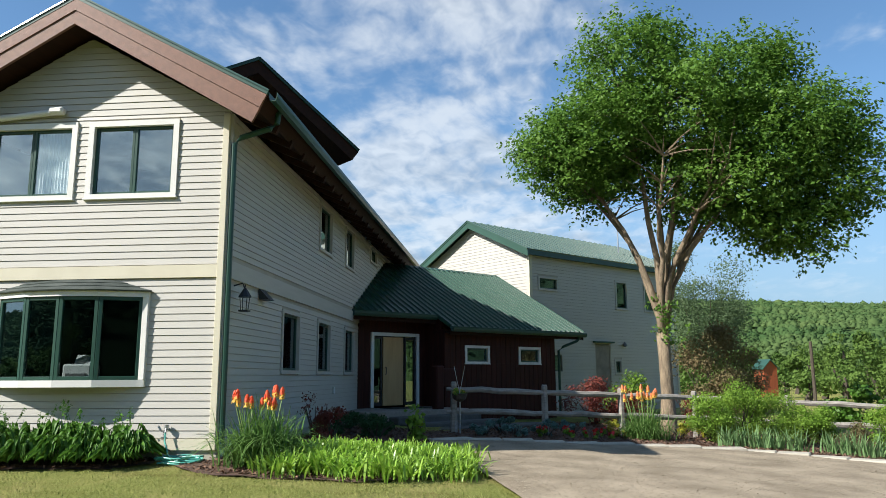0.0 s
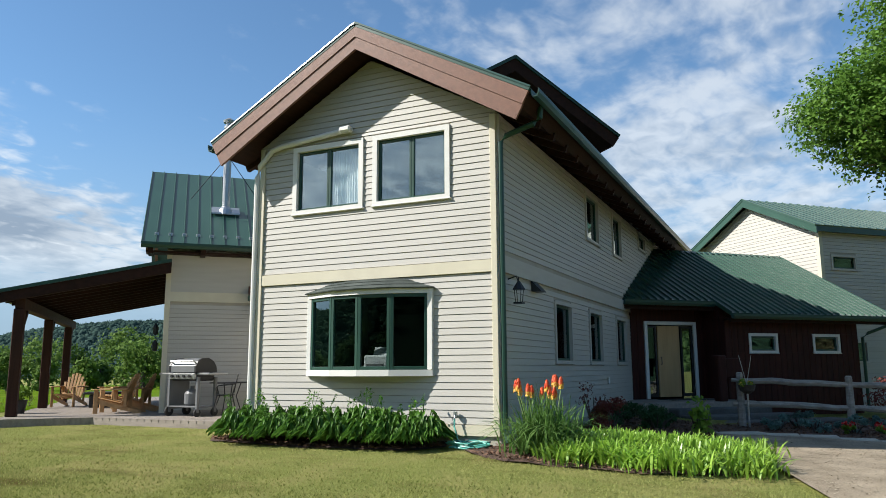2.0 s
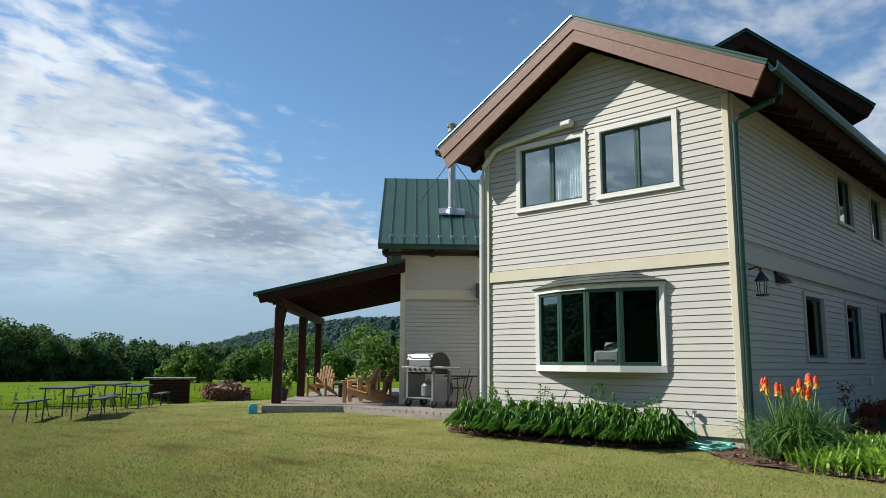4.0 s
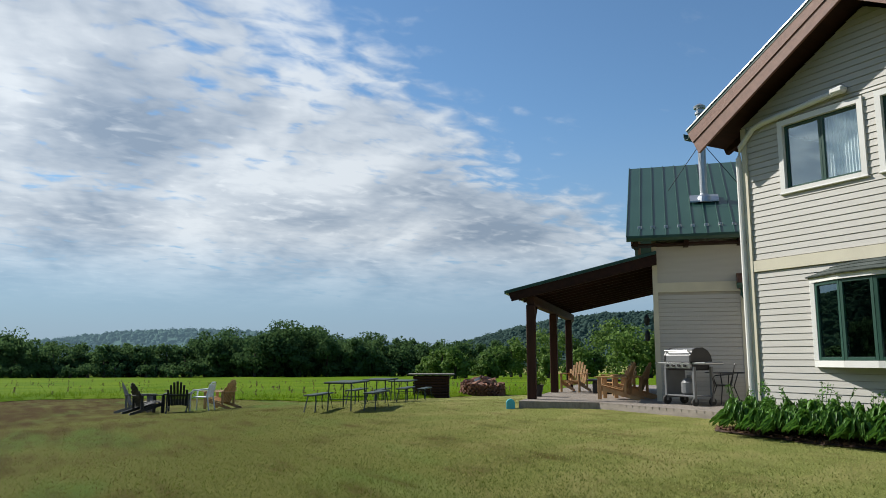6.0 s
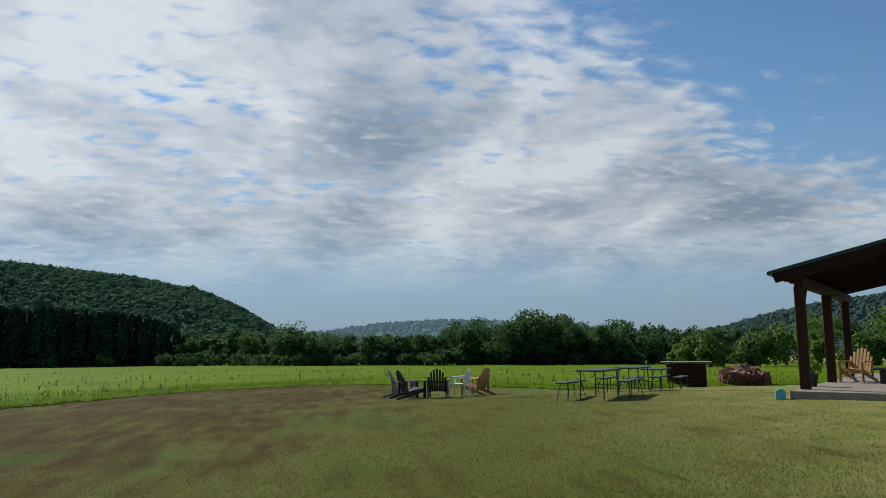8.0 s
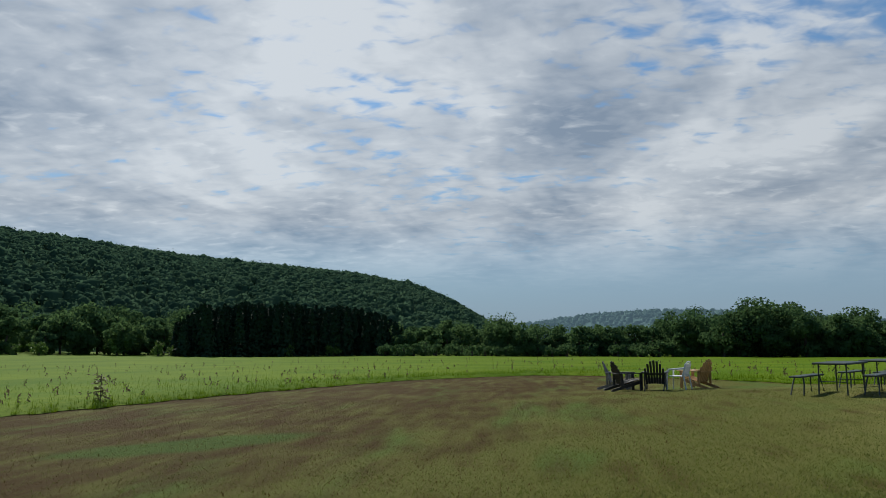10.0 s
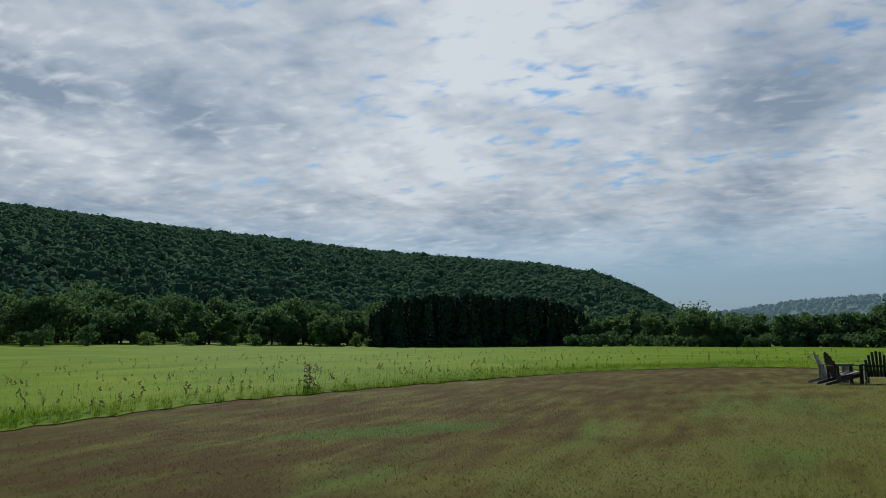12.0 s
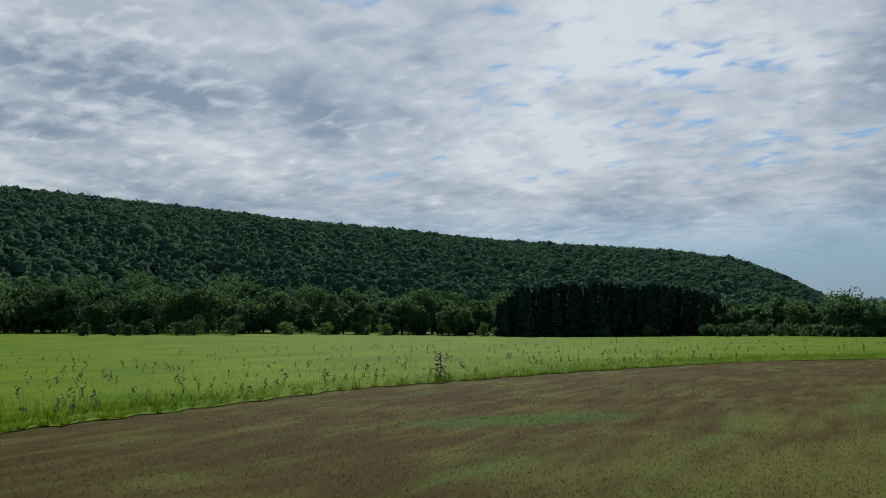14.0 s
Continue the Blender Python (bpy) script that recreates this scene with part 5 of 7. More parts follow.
def build_barn():
    m = pose(5.01, 17.39, 0, 0, 0, 45)
    barn = thing("annex", "two-storey cream clapboard annex with green metal roof", "house")
    L, W, zt, zp = 9.6, 6.26, 5.91, 7.39
    holes = [(0.44, 1.58, 4.5, 5.03), (5.2, 6.05, 4.0, 5.22), (7.22, 8.05, 4.0, 5.22), (3.72, 4.74, 0.2, 2.55), (1.15, 1.75, 1.35, 2.1), (4.95, 5.45, 1.3, 1.9)]
    inner = [(h[0] + 0.05, h[1] - 0.05, h[2] + 0.05, h[3] - 0.05) for h in holes]
    w = wall(barn, m, 0, L, -0.2, zt, inner)
    siding(w, m, 0.1, L - 0.1, 0.1, zt, holes, course=0.125)
    g = m @ pose(0, 0, 0, 0, 0, -90)
    w = wall(barn, g, -W, -0.16, -0.2, zt, [], gable=(-W / 2, zp))
    siding(w, g, -W + 0.1, -0.1, 0.1, zt, [], course=0.125)
    siding(w, g, -W, 0, zt, zp - 0.03, [], gable=(-W / 2, zp, zt), course=0.125)
    s = Shape().box((0, -0.05, 0), (0.1, 0, zt), m).box((L - 0.1, -0.05, 0), (L, 0, zt), m).box((-0.1, -0.05, 0), (0.05, 0, zt), g)
    part("trim_board", s, TRIM, barn, "cream corner boards")
    part("wall", Shape().box((L - 0.16, 0.16, -0.2), (L, W, zt), m).box((0.16, W - 0.16, -0.2), (L - 0.16, W, zt), m).box((0.2, 2.5, -0.2), (L - 0.2, 2.6, zt), m), SHEATH, barn)
    for h in holes[:3] + holes[4:]:
        window(barn, m, *h, lights=1, trim=0.08, mat=CREAM, glass=DARKGLASS)
    part("door", Shape().box((3.78, 0.02, 0.2), (4.68, 0.07, 2.5), m, 0.01), GREYWOOD, barn, "plain grey side door")
    part("door_hood", Shape().box((3.6, -0.15, 2.55), (4.86, 0.0, 2.62), m, 0.01), GREENTRIM, barn)
    part("wall_lamp", Shape().lathe([(0.02, 0.12), (0.09, 0.02), (0.1, -0.05), (0.02, -0.08)], 10, m @ pose(5.6, -0.1, 2.5)), GREYPAINT, barn)
    sl = (zp - zt) / (W / 2)
    o = 0.25
    for sgn in (1, -1):
        y0 = -o if sgn > 0 else W + o
        seam_roof(barn, m, (-0.35, y0, zt - o * sl + 0.2), (L + 0.3, y0, zt - o * sl + 0.2), (-0.35, W / 2, zp + 0.2), (L + 0.3, W / 2, zp + 0.2), 0.06, 0.4, "green standing-seam metal roof")
        s = Shape().prism([m @ Vector(p) for p in ((-0.33, y0, zt - o * sl + 0.14), (-0.33, W / 2, zp + 0.14), (-0.33, W / 2, zp - 0.1), (-0.33, y0, zt - o * sl - 0.1))], m.to_3x3() @ Vector((0.05, 0, 0)))
        part("fascia_board", s, ROOFGREEN, barn)
    s = Shape().box((-0.3, -o + 0.02, zt - 0.14), (L + 0.25, -o + 0.06, zt + 0.06), m).box((-0.3, -o + 0.06, zt - 0.12), (L + 0.25, 0.1, zt - 0.08), m)
    part("eave_board", s, GREENTRIM, barn, "dark green eave board")
    part("vent_pipe", Shape().tube([m @ Vector(p) for p in ((7.6, 1.5, 6.4), (7.6, 1.5, 8.0))], 0.03, 8), GALV, barn)


build_barn()


def build_great_room():
    """The wing behind the terrace, with its lean-to porch, at half a right angle to the house."""
    m = pose(-9.74, 2.65, 0, 0, 0, 45)
    wing = thing("great_room_wing", "cream clapboard wing with steep green metal roof", "house wing")
    W, zt, zr = 6.0, 4.6, 6.86
    w = wall(wing, m, 0, 7.0, -0.2, zt, [])
    siding(w, m, 0.1, 6.9, 0.25, 4.55, [(0, 7, 2.87, 3.11), (0.05, 6.9, 3.11, 4.6), (2.02, 2.12, 0, 4.6)])
    s = Shape().box((-0.02, -0.05, 0.2), (0.1, 0.0, 4.5), m).box((0.1, -0.042, 2.87), (6.9, 0, 3.11), m).box((2.02, -0.046, 0.2), (2.12, 0, 2.87), m)
    part("trim_board", s, TRIM, wing, "cream corner boards and belt course")
    part("upper_panel", Shape().box((0.1, -0.02, 3.11), (6.9, 0, 4.5), m), CREAM, wing, "smooth cream panel under the eave")
    g = m @ pose(0, 0, 0, 0, 0, -90)
    w = wall(wing, g, -W, -0.16, -0.2, 4.5, [(-4.4, -1.6, 0.3, 2.5)], gable=(-W / 2, zr - 0.2))
    siding(w, g, -W, -0.1, 0.25, 4.5, [(-4.5, -1.5, 0.2, 2.6)])
    window(wing, g, -4.5, -1.5, 0.3, 2.6, lights=3, trim=0.1, glass=DARKGLASS, name="glazed_doors")
    part("wall", Shape().box((6.84, 0.16, -0.2), (7.0, W, 4.5), m).box((0.16, W - 0.16, -0.2), (7, W, 4.5), m), CREAM, wing)
    part("inner_wall", Shape().box((1.8, 0.3, 0), (1.9, W - 0.3, 4.4), m), ROOM, wing)
    sl = (zr - 4.23) / 3.5
    seam_roof(wing, m, (-0.6, -0.5, 4.23), (7.0, -0.5, 4.23), (-0.6, 3.0, zr), (7.0, 3.0, zr), 0.08, 0.32, "green standing-seam metal roof")
    seam_roof(wing, m, (-0.6, 6.5, 4.23), (7.0, 6.5, 4.23), (-0.6, 3.0, zr), (7.0, 3.0, zr), 0.08, 0.32)
    gutter(wing, m, (-0.6, -0.57, 4.2), (3.0, -0.57, 4.2), 0.07)
    for x in (-0.45, 0.75, 2.0, 3.3):
        part("rafter_tail", Shape().box((x, -0.48, 3.98), (x + 0.12, 0.1, 4.14), m), SOFFIT, wing)
    s = Shape().prism([m @ Vector(p) for p in ((-0.5, -0.45, 4.1), (-0.5, 3.0, zr - 0.14), (-0.5, 6.45, 4.1), (-0.5, 6.2, 4.0), (-0.5, 3.0, zr - 0.42), (-0.5, -0.2, 4.0))], m.to_3x3() @ Vector((0.08, 0, 0)))
    part("fascia_board", s, BROWN, wing)
    part("soffit", Shape().box((-0.5, -0.4, 4.02), (7, 0.1, 4.06), m), SOFFIT, wing)
    k = 0
    for i in range(11):
        x = -0.45 + i * 0.32
        part("snow_guard", Shape().box((x + 0.12, -0.18, 4.23 + 0.28 * sl), (x + 0.22, -0.12, 4.23 + 0.42 * sl), m, 0.008), GALV, wing)
    # chimney
    px, py = 1.36, 1.0
    zb = 4.23 + (py + 0.5) * sl
    s = Shape().lathe([(0.2, -0.05), (0.17, 0.1), (0.11, 0.16), (0.1, 0.18), (0.1, 2.35), (0.13, 2.36), (0.13, 2.42), (0.09, 2.43), (0.09, 2.5), (0.15, 2.52), (0.16, 2.58), (0.04, 2.66)], 16, m @ pose(px, py, zb))
    part("stove_pipe", s, GALV, wing, "galvanised stove pipe with rain cap", smooth=False)
    s = Shape().add([m @ Vector(p) for p in ((px - 0.36, py - 0.16, zb - 0.06), (px + 0.36, py - 0.16, zb - 0.06), (px + 0.36, py + 0.14, zb + 0.15), (px - 0.36, py + 0.14, zb + 0.15), (px - 0.36, py - 0.16, zb - 0.02), (px + 0.36, py - 0.16, zb - 0.02), (px + 0.36, py + 0.14, zb + 0.19), (px - 0.36, py + 0.14, zb + 0.19))],
                    [(3, 2, 1, 0), (4, 5, 6, 7), (0, 1, 5, 4), (1, 2, 6, 5), (2, 3, 7, 6), (3, 0, 4, 7)])
    part("chimney_flashing", s, GALV, wing)
    part("guy_wire", Shape().tube([m @ Vector(p) for p in ((px, py, zb + 1.6), (px - 0.9, py - 0.1, zb + 0.3))], 0.01, 5).tube([m @ Vector(p) for p in ((px, py, zb + 1.6), (px + 0.9, py - 0.1, zb + 0.3))], 0.01, 5), BLACKMETAL, wing)
    # lean-to porch roof on three posts
    lean = lambda x: 3.86 + 0.236 * x          # x from 0 at the wall to negative outwards
    p0, p1, y0, y1 = 0.1, -3.75, -0.35, 8.9
    s = Shape().prism([m @ Vector(p) for p in ((p0, y0, lean(p0)), (p1, y0, lean(p1)), (p1, y0, lean(p1) - 0.08), (p0, y0, lean(p0) - 0.08))], m.to_3x3() @ Vector((0, y1 - y0, 0)))
    porch = part("porch_roof", s, GREENTRIM, wing, "dark metal lean-to porch roof")
    s = Shape().prism([m @ Vector(p) for p in ((p0, y0 + 0.03, lean(p0) - 0.08), (p1 + 0.1, y0 + 0.03, lean(p1 + 0.1) - 0.08), (p1 + 0.18, y0 + 0.03, lean(p1) - 0.27), (p0, y0 + 0.03, lean(p0) - 0.34))], m.to_3x3() @ Vector((0, 0.08, 0)))
    part("rake_board", s, SOFFIT, wing, "dark timber rake board")
    n = 13
    for i in range(n):
        y = y0 + 0.5 + i * (y1 - y0 - 0.7) / (n - 1)
        s = Shape().prism([m @ Vector(p) for p in ((p0, y, lean(p0) - 0.1), (p1 + 0.15, y, lean(p1 + 0.15) - 0.1), (p1 + 0.15, y, lean(p1 + 0.15) - 0.2), (p0, y, lean(p0) - 0.28))], m.to_3x3() @ Vector((0, 0.07, 0)))
        part("rafter", s, SOFFIT, wing)
    part("porch_ceiling", Shape().prism([m @ Vector(p) for p in ((p0, y0 + 0.1, lean(p0) - 0.085), (p1 + 0.1, y0 + 0.1, lean(p1 + 0.1) - 0.085), (p1 + 0.1, y0 + 0.1, lean(p1 + 0.1) - 0.11), (p0, y0 + 0.1, lean(p0) - 0.11))], m.to_3x3() @ Vector((0, y1 - y0 - 0.2, 0))), SOFFIT, wing)
    xb = -3.1
    part("porch_beam", Shape().box((xb - 0.1, y0 + 0.2, lean(xb) - 0.52), (xb + 0.1, y1 - 0.2, lean(xb) - 0.27), m, 0.015), POSTWOOD, wing, "heavy timber beam on the posts")
    for y in (-0.1, 3.95, 7.8):
        part("porch_post", Shape().box((xb - 0.11, y - 0.11, 0.2), (xb + 0.11, y + 0.11, lean(xb) - 0.52), m, 0.015), POSTWOOD, wing, "square timber porch post")
        part("knee_brace", Shape().prism([m @ Vector(p) for p in ((xb - 0.06, y + 0.1, lean(xb) - 1.0), (xb - 0.06, y + 0.1, lean(xb) - 1.15), (xb - 0.06, y + 0.75, lean(xb) - 0.52), (xb - 0.06, y + 0.6, lean(xb) - 0.52))], m.to_3x3() @ Vector((0.12, 0, 0))), POSTWOOD, wing)
    # end of the low link roof's eave beside the wall
    s = Shape().prism([m @ Vector(p) for p in ((1.95, -0.02, 3.3), (1.95, -0.5, 3.02), (1.95, -0.5, 2.86), (1.95, -0.02, 2.96))], m.to_3x3() @ Vector((1.2, 0, 0)))
    link = part("link_eave", s, BROWN, wing, "brown boarded end of the link roof")
    gutter(link, m, (1.9, -0.58, 2.98), (3.2, -0.58, 2.98), 0.06)
    part("downspout", Shape().tube([m @ Vector(p) for p in ((2.0, -0.58, 2.9), (2.0, -0.58, 2.74), (2.1, -0.45, 2.62), (2.35, -0.12, 2.55), (2.4, -0.06, 2.45), (2.4, -0.06, 0.3))], 0.04, 8), GREENTRIM, link)
    for z in (2.35, 1.95):
        s = Shape().tube([m @ Vector(p) for p in ((-0.03, 0.35, z), (-0.18, 0.35, z + 0.03), (-0.2, 0.35, z - 0.03))], 0.01, 6).lathe([(0.02, 0.1), (0.07, 0.0), (0.06, -0.16), (0.02, -0.18)], 8, m @ pose(-0.2, 0.35, z - 0.1))
        part("porch_lantern", s, BLACKMETAL, wing)
    return wing


build_great_room()


def build_deck():
    deck = thing("deck", "weathered grey plank terrace one step above the lawn", "deck")
    m = pose(-9.9, 0.95, 0, 0, 0, 45)
    # frame of the terrace: one edge along the lawn, one at half a right angle
    corner = [(-5.0, 0.95), (-9.9, 0.95), (-11.25, -0.4), (-20.5, 8.85), (-15.0, 14.35), (-5.0, 4.35)]
    s = Shape().prism([(x, y, 0.02) for x, y in corner][::-1], (0, 0, 0.13))
    part("deck_frame", s, GREYWOOD, deck)
    s = Shape()
    for (ax, ay), (bx, by) in zip(corner[:3], corner[1:4]):
        d = Vector((bx - ax, by - ay, 0)).normalized()
        nn = Vector((-d.y, d.x, 0)) * -0.04
        part("edge_board", Shape().prism([(ax, ay, -0.12), (bx, by, -0.12), (bx, by, 0.204), (ax, ay, 0.204)], -nn), DECKWOOD, deck)
    # boards run along the house's diagonal
    u = Vector((0.7071, 0.7071))
    v = Vector((-0.7071, 0.7071))
    poly = [Vector(c) for c in corner]
    step = 0.145
    vs = [p.dot(v) for p in poly]
    t = min(vs) + 0.01
    while t < max(vs):
        cuts = []
        for a, b in zip(poly, poly[1:] + poly[:1]):
            da, db = a.dot(v) - (t + 0.07), b.dot(v) - (t + 0.07)
            if da * db < 0:
                cuts.append((a + (b - a) * (da / (da - db))).dot(u))
        cuts.sort()
        for c0, c1 in zip(cuts[::2], cuts[1::2]):
            part("plank", Shape().box((c0, t, 0.15), (c1, t + step - 0.013, 0.2), pose(0, 0, 0, 0, 0, 45)), DECKWOOD, deck)
        t += step
    return deck


build_deck()


# ---- drive, kerb, beds ----
def inside(x, y, poly):
    hit = np.zeros(np.shape(x), bool)
    for (ax, ay), (bx, by) in zip(poly, poly[1:] + poly[:1]):
        c = (ay > y) != (by > y)
        hit ^= c & (x < (bx - ax) * (y - ay) / (by - ay + 1e-12) + ax)
    return hit


def sheet(name, poly, up, mat, label, category, step=0.35, bumpy=0.0):
    """A flat patch that follows the ground."""
    bm = bmesh.new()
    pts = []
    for (ax, ay), (bx, by) in zip(poly, poly[1:] + poly[:1]):
        n = max(1, int(math.hypot(bx - ax, by - ay) / step))
        pts += [(ax + (bx - ax) * i / n, ay + (by - ay) * i / n) for i in range(n)]
    f = bm.faces.new([bm.verts.new((x, y, 0)) for x, y in pts])
    bmesh.ops.triangulate(bm, faces=[f])
    bmesh.ops.subdivide_edges(bm, edges=[e for e in bm.edges if e.calc_length() > 1.2], cuts=3, use_grid_fill=True)
    bmesh.ops.subdivide_edges(bm, edges=[e for e in bm.edges if e.calc_length() > 1.0], cuts=1)
    for v in bm.verts:
        v.co.z = float(lift(np.array(v.co.x), np.array(v.co.y))) + up + bumpy * noise.noise(Vector((v.co.x * 2.1, v.co.y * 2.1, 0)))
    me = bpy.data.meshes.new(name)
    bm.to_mesh(me)
    bm.free()
    me.materials.append(mat)
    return tagged(new(name, me), label, category, kind="structure")


KERB = [(2.6, 4.1), (3.4, 4.55), (5.28, 4.75), (6.66, 5.05), (8.0, 5.25), (8.9, 5.25), (10.0, 4.75), (11.1, 3.95), (12.6, 2.4), (14.4, 0.2)]
DRIVE = [(2.6, 4.2), (2.95, 2.4), (3.4, 0.8), (3.75, -0.1), (4.3, -1.8), (4.9, -4.2), (5.8, -7.5), (8, -13), (22, -13), (22, -4), (14.4, 0.2)] + [(x, y + 0.12) for x, y in KERB[-2:0:-1]]
BED = [(0.05, 0.05), (-0.55, -0.3), (-0.2, -0.75), (0.5, -1.2), (1.2, -1.35), (2.3, -1.3), (3.1, -0.9), (3.75, -0.3), (3.4, 0.8), (2.95, 2.4), (2.6, 4.1), (2.4, 6.2), (0.05, 7.4)]
FRONTBED = [(-4.8, 0.0), (-5.3, -0.35), (-5.0, -0.75), (-3.0, -0.95), (-1.2, -0.8), (-0.75, -0.35), (-0.9, 0.0)]
GARDEN = KERB[:] + [(17, 3), (17, 10), (9, 13), (5.5, 12), (2.4, 6.2)]
sheet("driveway", DRIVE, 0.05, GRAVEL, "packed grey-brown gravel driveway", "driveway", 0.5, 0.008)
sheet("flower_bed", BED, 0.02, MULCH, "bark-mulched flower bed by the house corner", "flower bed", 0.35, 0.03)
sheet("flower_bed", FRONTBED, 0.02, MULCH, "mulched strip under the bow window", "flower bed", 0.35, 0.02)
sheet("flower_bed", GARDEN, 0.02, MULCH, "mulched garden bed behind the kerb", "flower bed", 0.5, 0.015)


def build_kerb():
    kerb = tagged(new("kerb"), "row of flat pale kerb stones along the drive", "kerb", kind="structure")
    rng = random.Random(4)
    for (ax, ay), (bx, by) in zip(KERB, KERB[1:]):
        a, b = Vector((ax, ay, 0)), Vector((bx, by, 0))
        n = max(1, round((b - a).length / 0.62))
        for i in range(n):
            c = a.lerp(b, (i + 0.5) / n)
            l = (b - a).length / n / 2 - 0.005
            z = on_ground(c.x, c.y)[2]
            m = Matrix.Translation((c.x, c.y, z)) @ Matrix.Rotation(math.atan2(by - ay, bx - ax) + rng.uniform(-0.03, 0.03), 4, "Z")
            part("kerb_stone", Shape().box((-l, -0.22 + rng.uniform(-0.02, 0.02), -0.08), (l, 0.15, 0.075 + rng.uniform(-0.012, 0.012)), m, 0.02), KERBSTONE, kerb)


build_kerb()


def scatter_grass():
    """Short mown blades on the near lawn."""
    rng = np.random.default_rng(17)
    n = 280000
    az = rng.uniform(-14, 160, n)
    d = np.where(rng.uniform(0, 1, n) < 0.12, rng.uniform(0.3, 8, n), 7.0 + 16 * rng.uniform(0, 1, n) ** 1.7)
    a = np.radians(az)
    x, y = CX - np.sin(a) * d, CY + np.cos(a) * d
    keep = ~(inside(x, y, BED) | inside(x, y, DRIVE) | inside(x, y, FRONTBED) | inside(x, y, GARDEN)) & ~((y > -0.02) & (x > -4.75) & (x < 1)) & ~((x < -4.7) & (x > -12) & (y > np.where(x > -9.9, 0.9, x + 10.8)))
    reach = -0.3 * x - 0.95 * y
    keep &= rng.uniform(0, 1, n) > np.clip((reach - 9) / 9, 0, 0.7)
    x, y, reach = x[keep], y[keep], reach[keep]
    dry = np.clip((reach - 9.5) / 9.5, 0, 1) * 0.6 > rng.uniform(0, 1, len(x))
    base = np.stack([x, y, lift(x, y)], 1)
    # blades away from the house take the darker, backlit green
    dimmed = ~dry & (np.clip((reach - 2) / 6, 0, 1) > rng.uniform(0, 1, len(x)))
    for sel, mat, label in ((~dry & ~dimmed, GRASS, "short green mown grass blades"), (dimmed, DIMMED, "short green grass blades, darkened as if seen against the light"), (dry, STRAW, "short dry straw-coloured grass blades")):
        p = base[sel]
        k = len(p)
        t = rng.uniform(0, 2 * np.pi, k)
        side = np.stack([np.cos(t), np.sin(t), np.zeros(k)], 1) * 0.006
        tip = np.stack([rng.normal(0, 0.022, k), rng.normal(0, 0.022, k), 0.028 * rng.uniform(0.45, 1.3, k)], 1)
        v = np.stack([p - side, p + side, p + tip], 1).reshape(-1, 3)
        tagged(arrays("lawn_grass", v, np.arange(3 * k).reshape(k, 3), mat), label, "grass", kind="stuff")


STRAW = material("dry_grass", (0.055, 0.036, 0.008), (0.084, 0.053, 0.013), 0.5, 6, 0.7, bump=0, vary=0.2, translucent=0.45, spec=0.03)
# green lowered to stand in for blades seen against the light
DIMMED = material("dimmed_grass", (0.104, 0.130, 0.026), (0.150, 0.166, 0.040), 0.5, 6, 0.7, bump=0, vary=0.2, translucent=0.455, spec=0.03)
scatter_grass()


PEBBLE = material("loose_gravel", (0.42, 0.36, 0.27), (0.24, 0.20, 0.145), 2, 40, 0.95, bump=0, vary=0.3, spec=0.05)


def scatter_pebbles():
    rng = np.random.default_rng(23)
    n = 34000
    x, y = rng.uniform(2.6, 13.5, n), rng.uniform(-5, 5.2, n)
    k = inside(x, y, DRIVE)
    x, y = x[k], y[k]
    p = np.stack([x, y, lift(x, y) + 0.054], 1)
    v, f = leaf_cards(p, np.tile([0, 0, 3.0], (len(p), 1)), 0.022, 0.02, rng)
    tagged(arrays("gravel", v, f, PEBBLE), "loose pale gravel on the driveway", "gravel", kind="stuff")


scatter_pebbles()


def scatter_mulch():
    """Loose bark chips on the beds."""
    rng = np.random.default_rng(29)
    for poly, n in ((BED, 9000), (GARDEN, 26000), (FRONTBED, 2500)):
        xs, ys = [p[0] for p in poly], [p[1] for p in poly]
        x, y = rng.uniform(min(xs), max(xs), n), rng.uniform(min(ys), max(ys), n)
        k = inside(x, y, poly)
        p = np.stack([x[k], y[k], lift(x[k], y[k]) + 0.045], 1)
        v, f = leaf_cards(p, np.tile([0, 0, 1.6], (len(p), 1)), 0.075, 0.028, rng)
        tagged(arrays("bark_chips", v, f, CHIPS), "loose brown bark chips on the bed", "mulch", kind="stuff")


CHIPS = material("bark_chips", (0.24, 0.145, 0.10), (0.10, 0.06, 0.042), 3, 30, 0.95, bump=0, vary=0.35, spec=0.05)
scatter_mulch()


# ---- plants ----
def plant(name, label, category, pieces, m=None, group=""):
    """A plant whose leaves are single meshes under one base. pieces: name, verts, faces, material."""
    t = thing(name, label, category, m, group)
    for n, v, f, mat in pieces:
        arrays(n, v, f, mat, t)
    return t


def shrub(name, label, x, y, radii, leaves, mat, seed, leaf=0.07, lobes_=9, category="shrub", group="", up=0.0):
    rng = np.random.default_rng(seed)
    p, n = crown((0, 0, radii[2] * 0.85), radii, lobes_, leaves, rng, 0.75, 0.6)
    keep = p[:, 2] > 0.02
    v, f = leaf_cards(p[keep], n[keep], leaf, leaf * 0.6, rng)
    t = plant(name, label, category, [("leaves", v, f, mat)], Matrix.Translation(on_ground(x, y, up)), group)
    s = Shape()
    for k in range(7):
        a = rng.uniform(0, 6.28)
        s.tube([(0, 0, -0.05), (math.cos(a) * radii[0] * 0.3, math.sin(a) * radii[1] * 0.3, radii[2] * 0.6), (math.cos(a) * radii[0] * 0.6, math.sin(a) * radii[1] * 0.6, radii[2] * 1.1)], [0.02, 0.014, 0.005], 5)
    part("stems", s, DARKBARK, t)
    return t


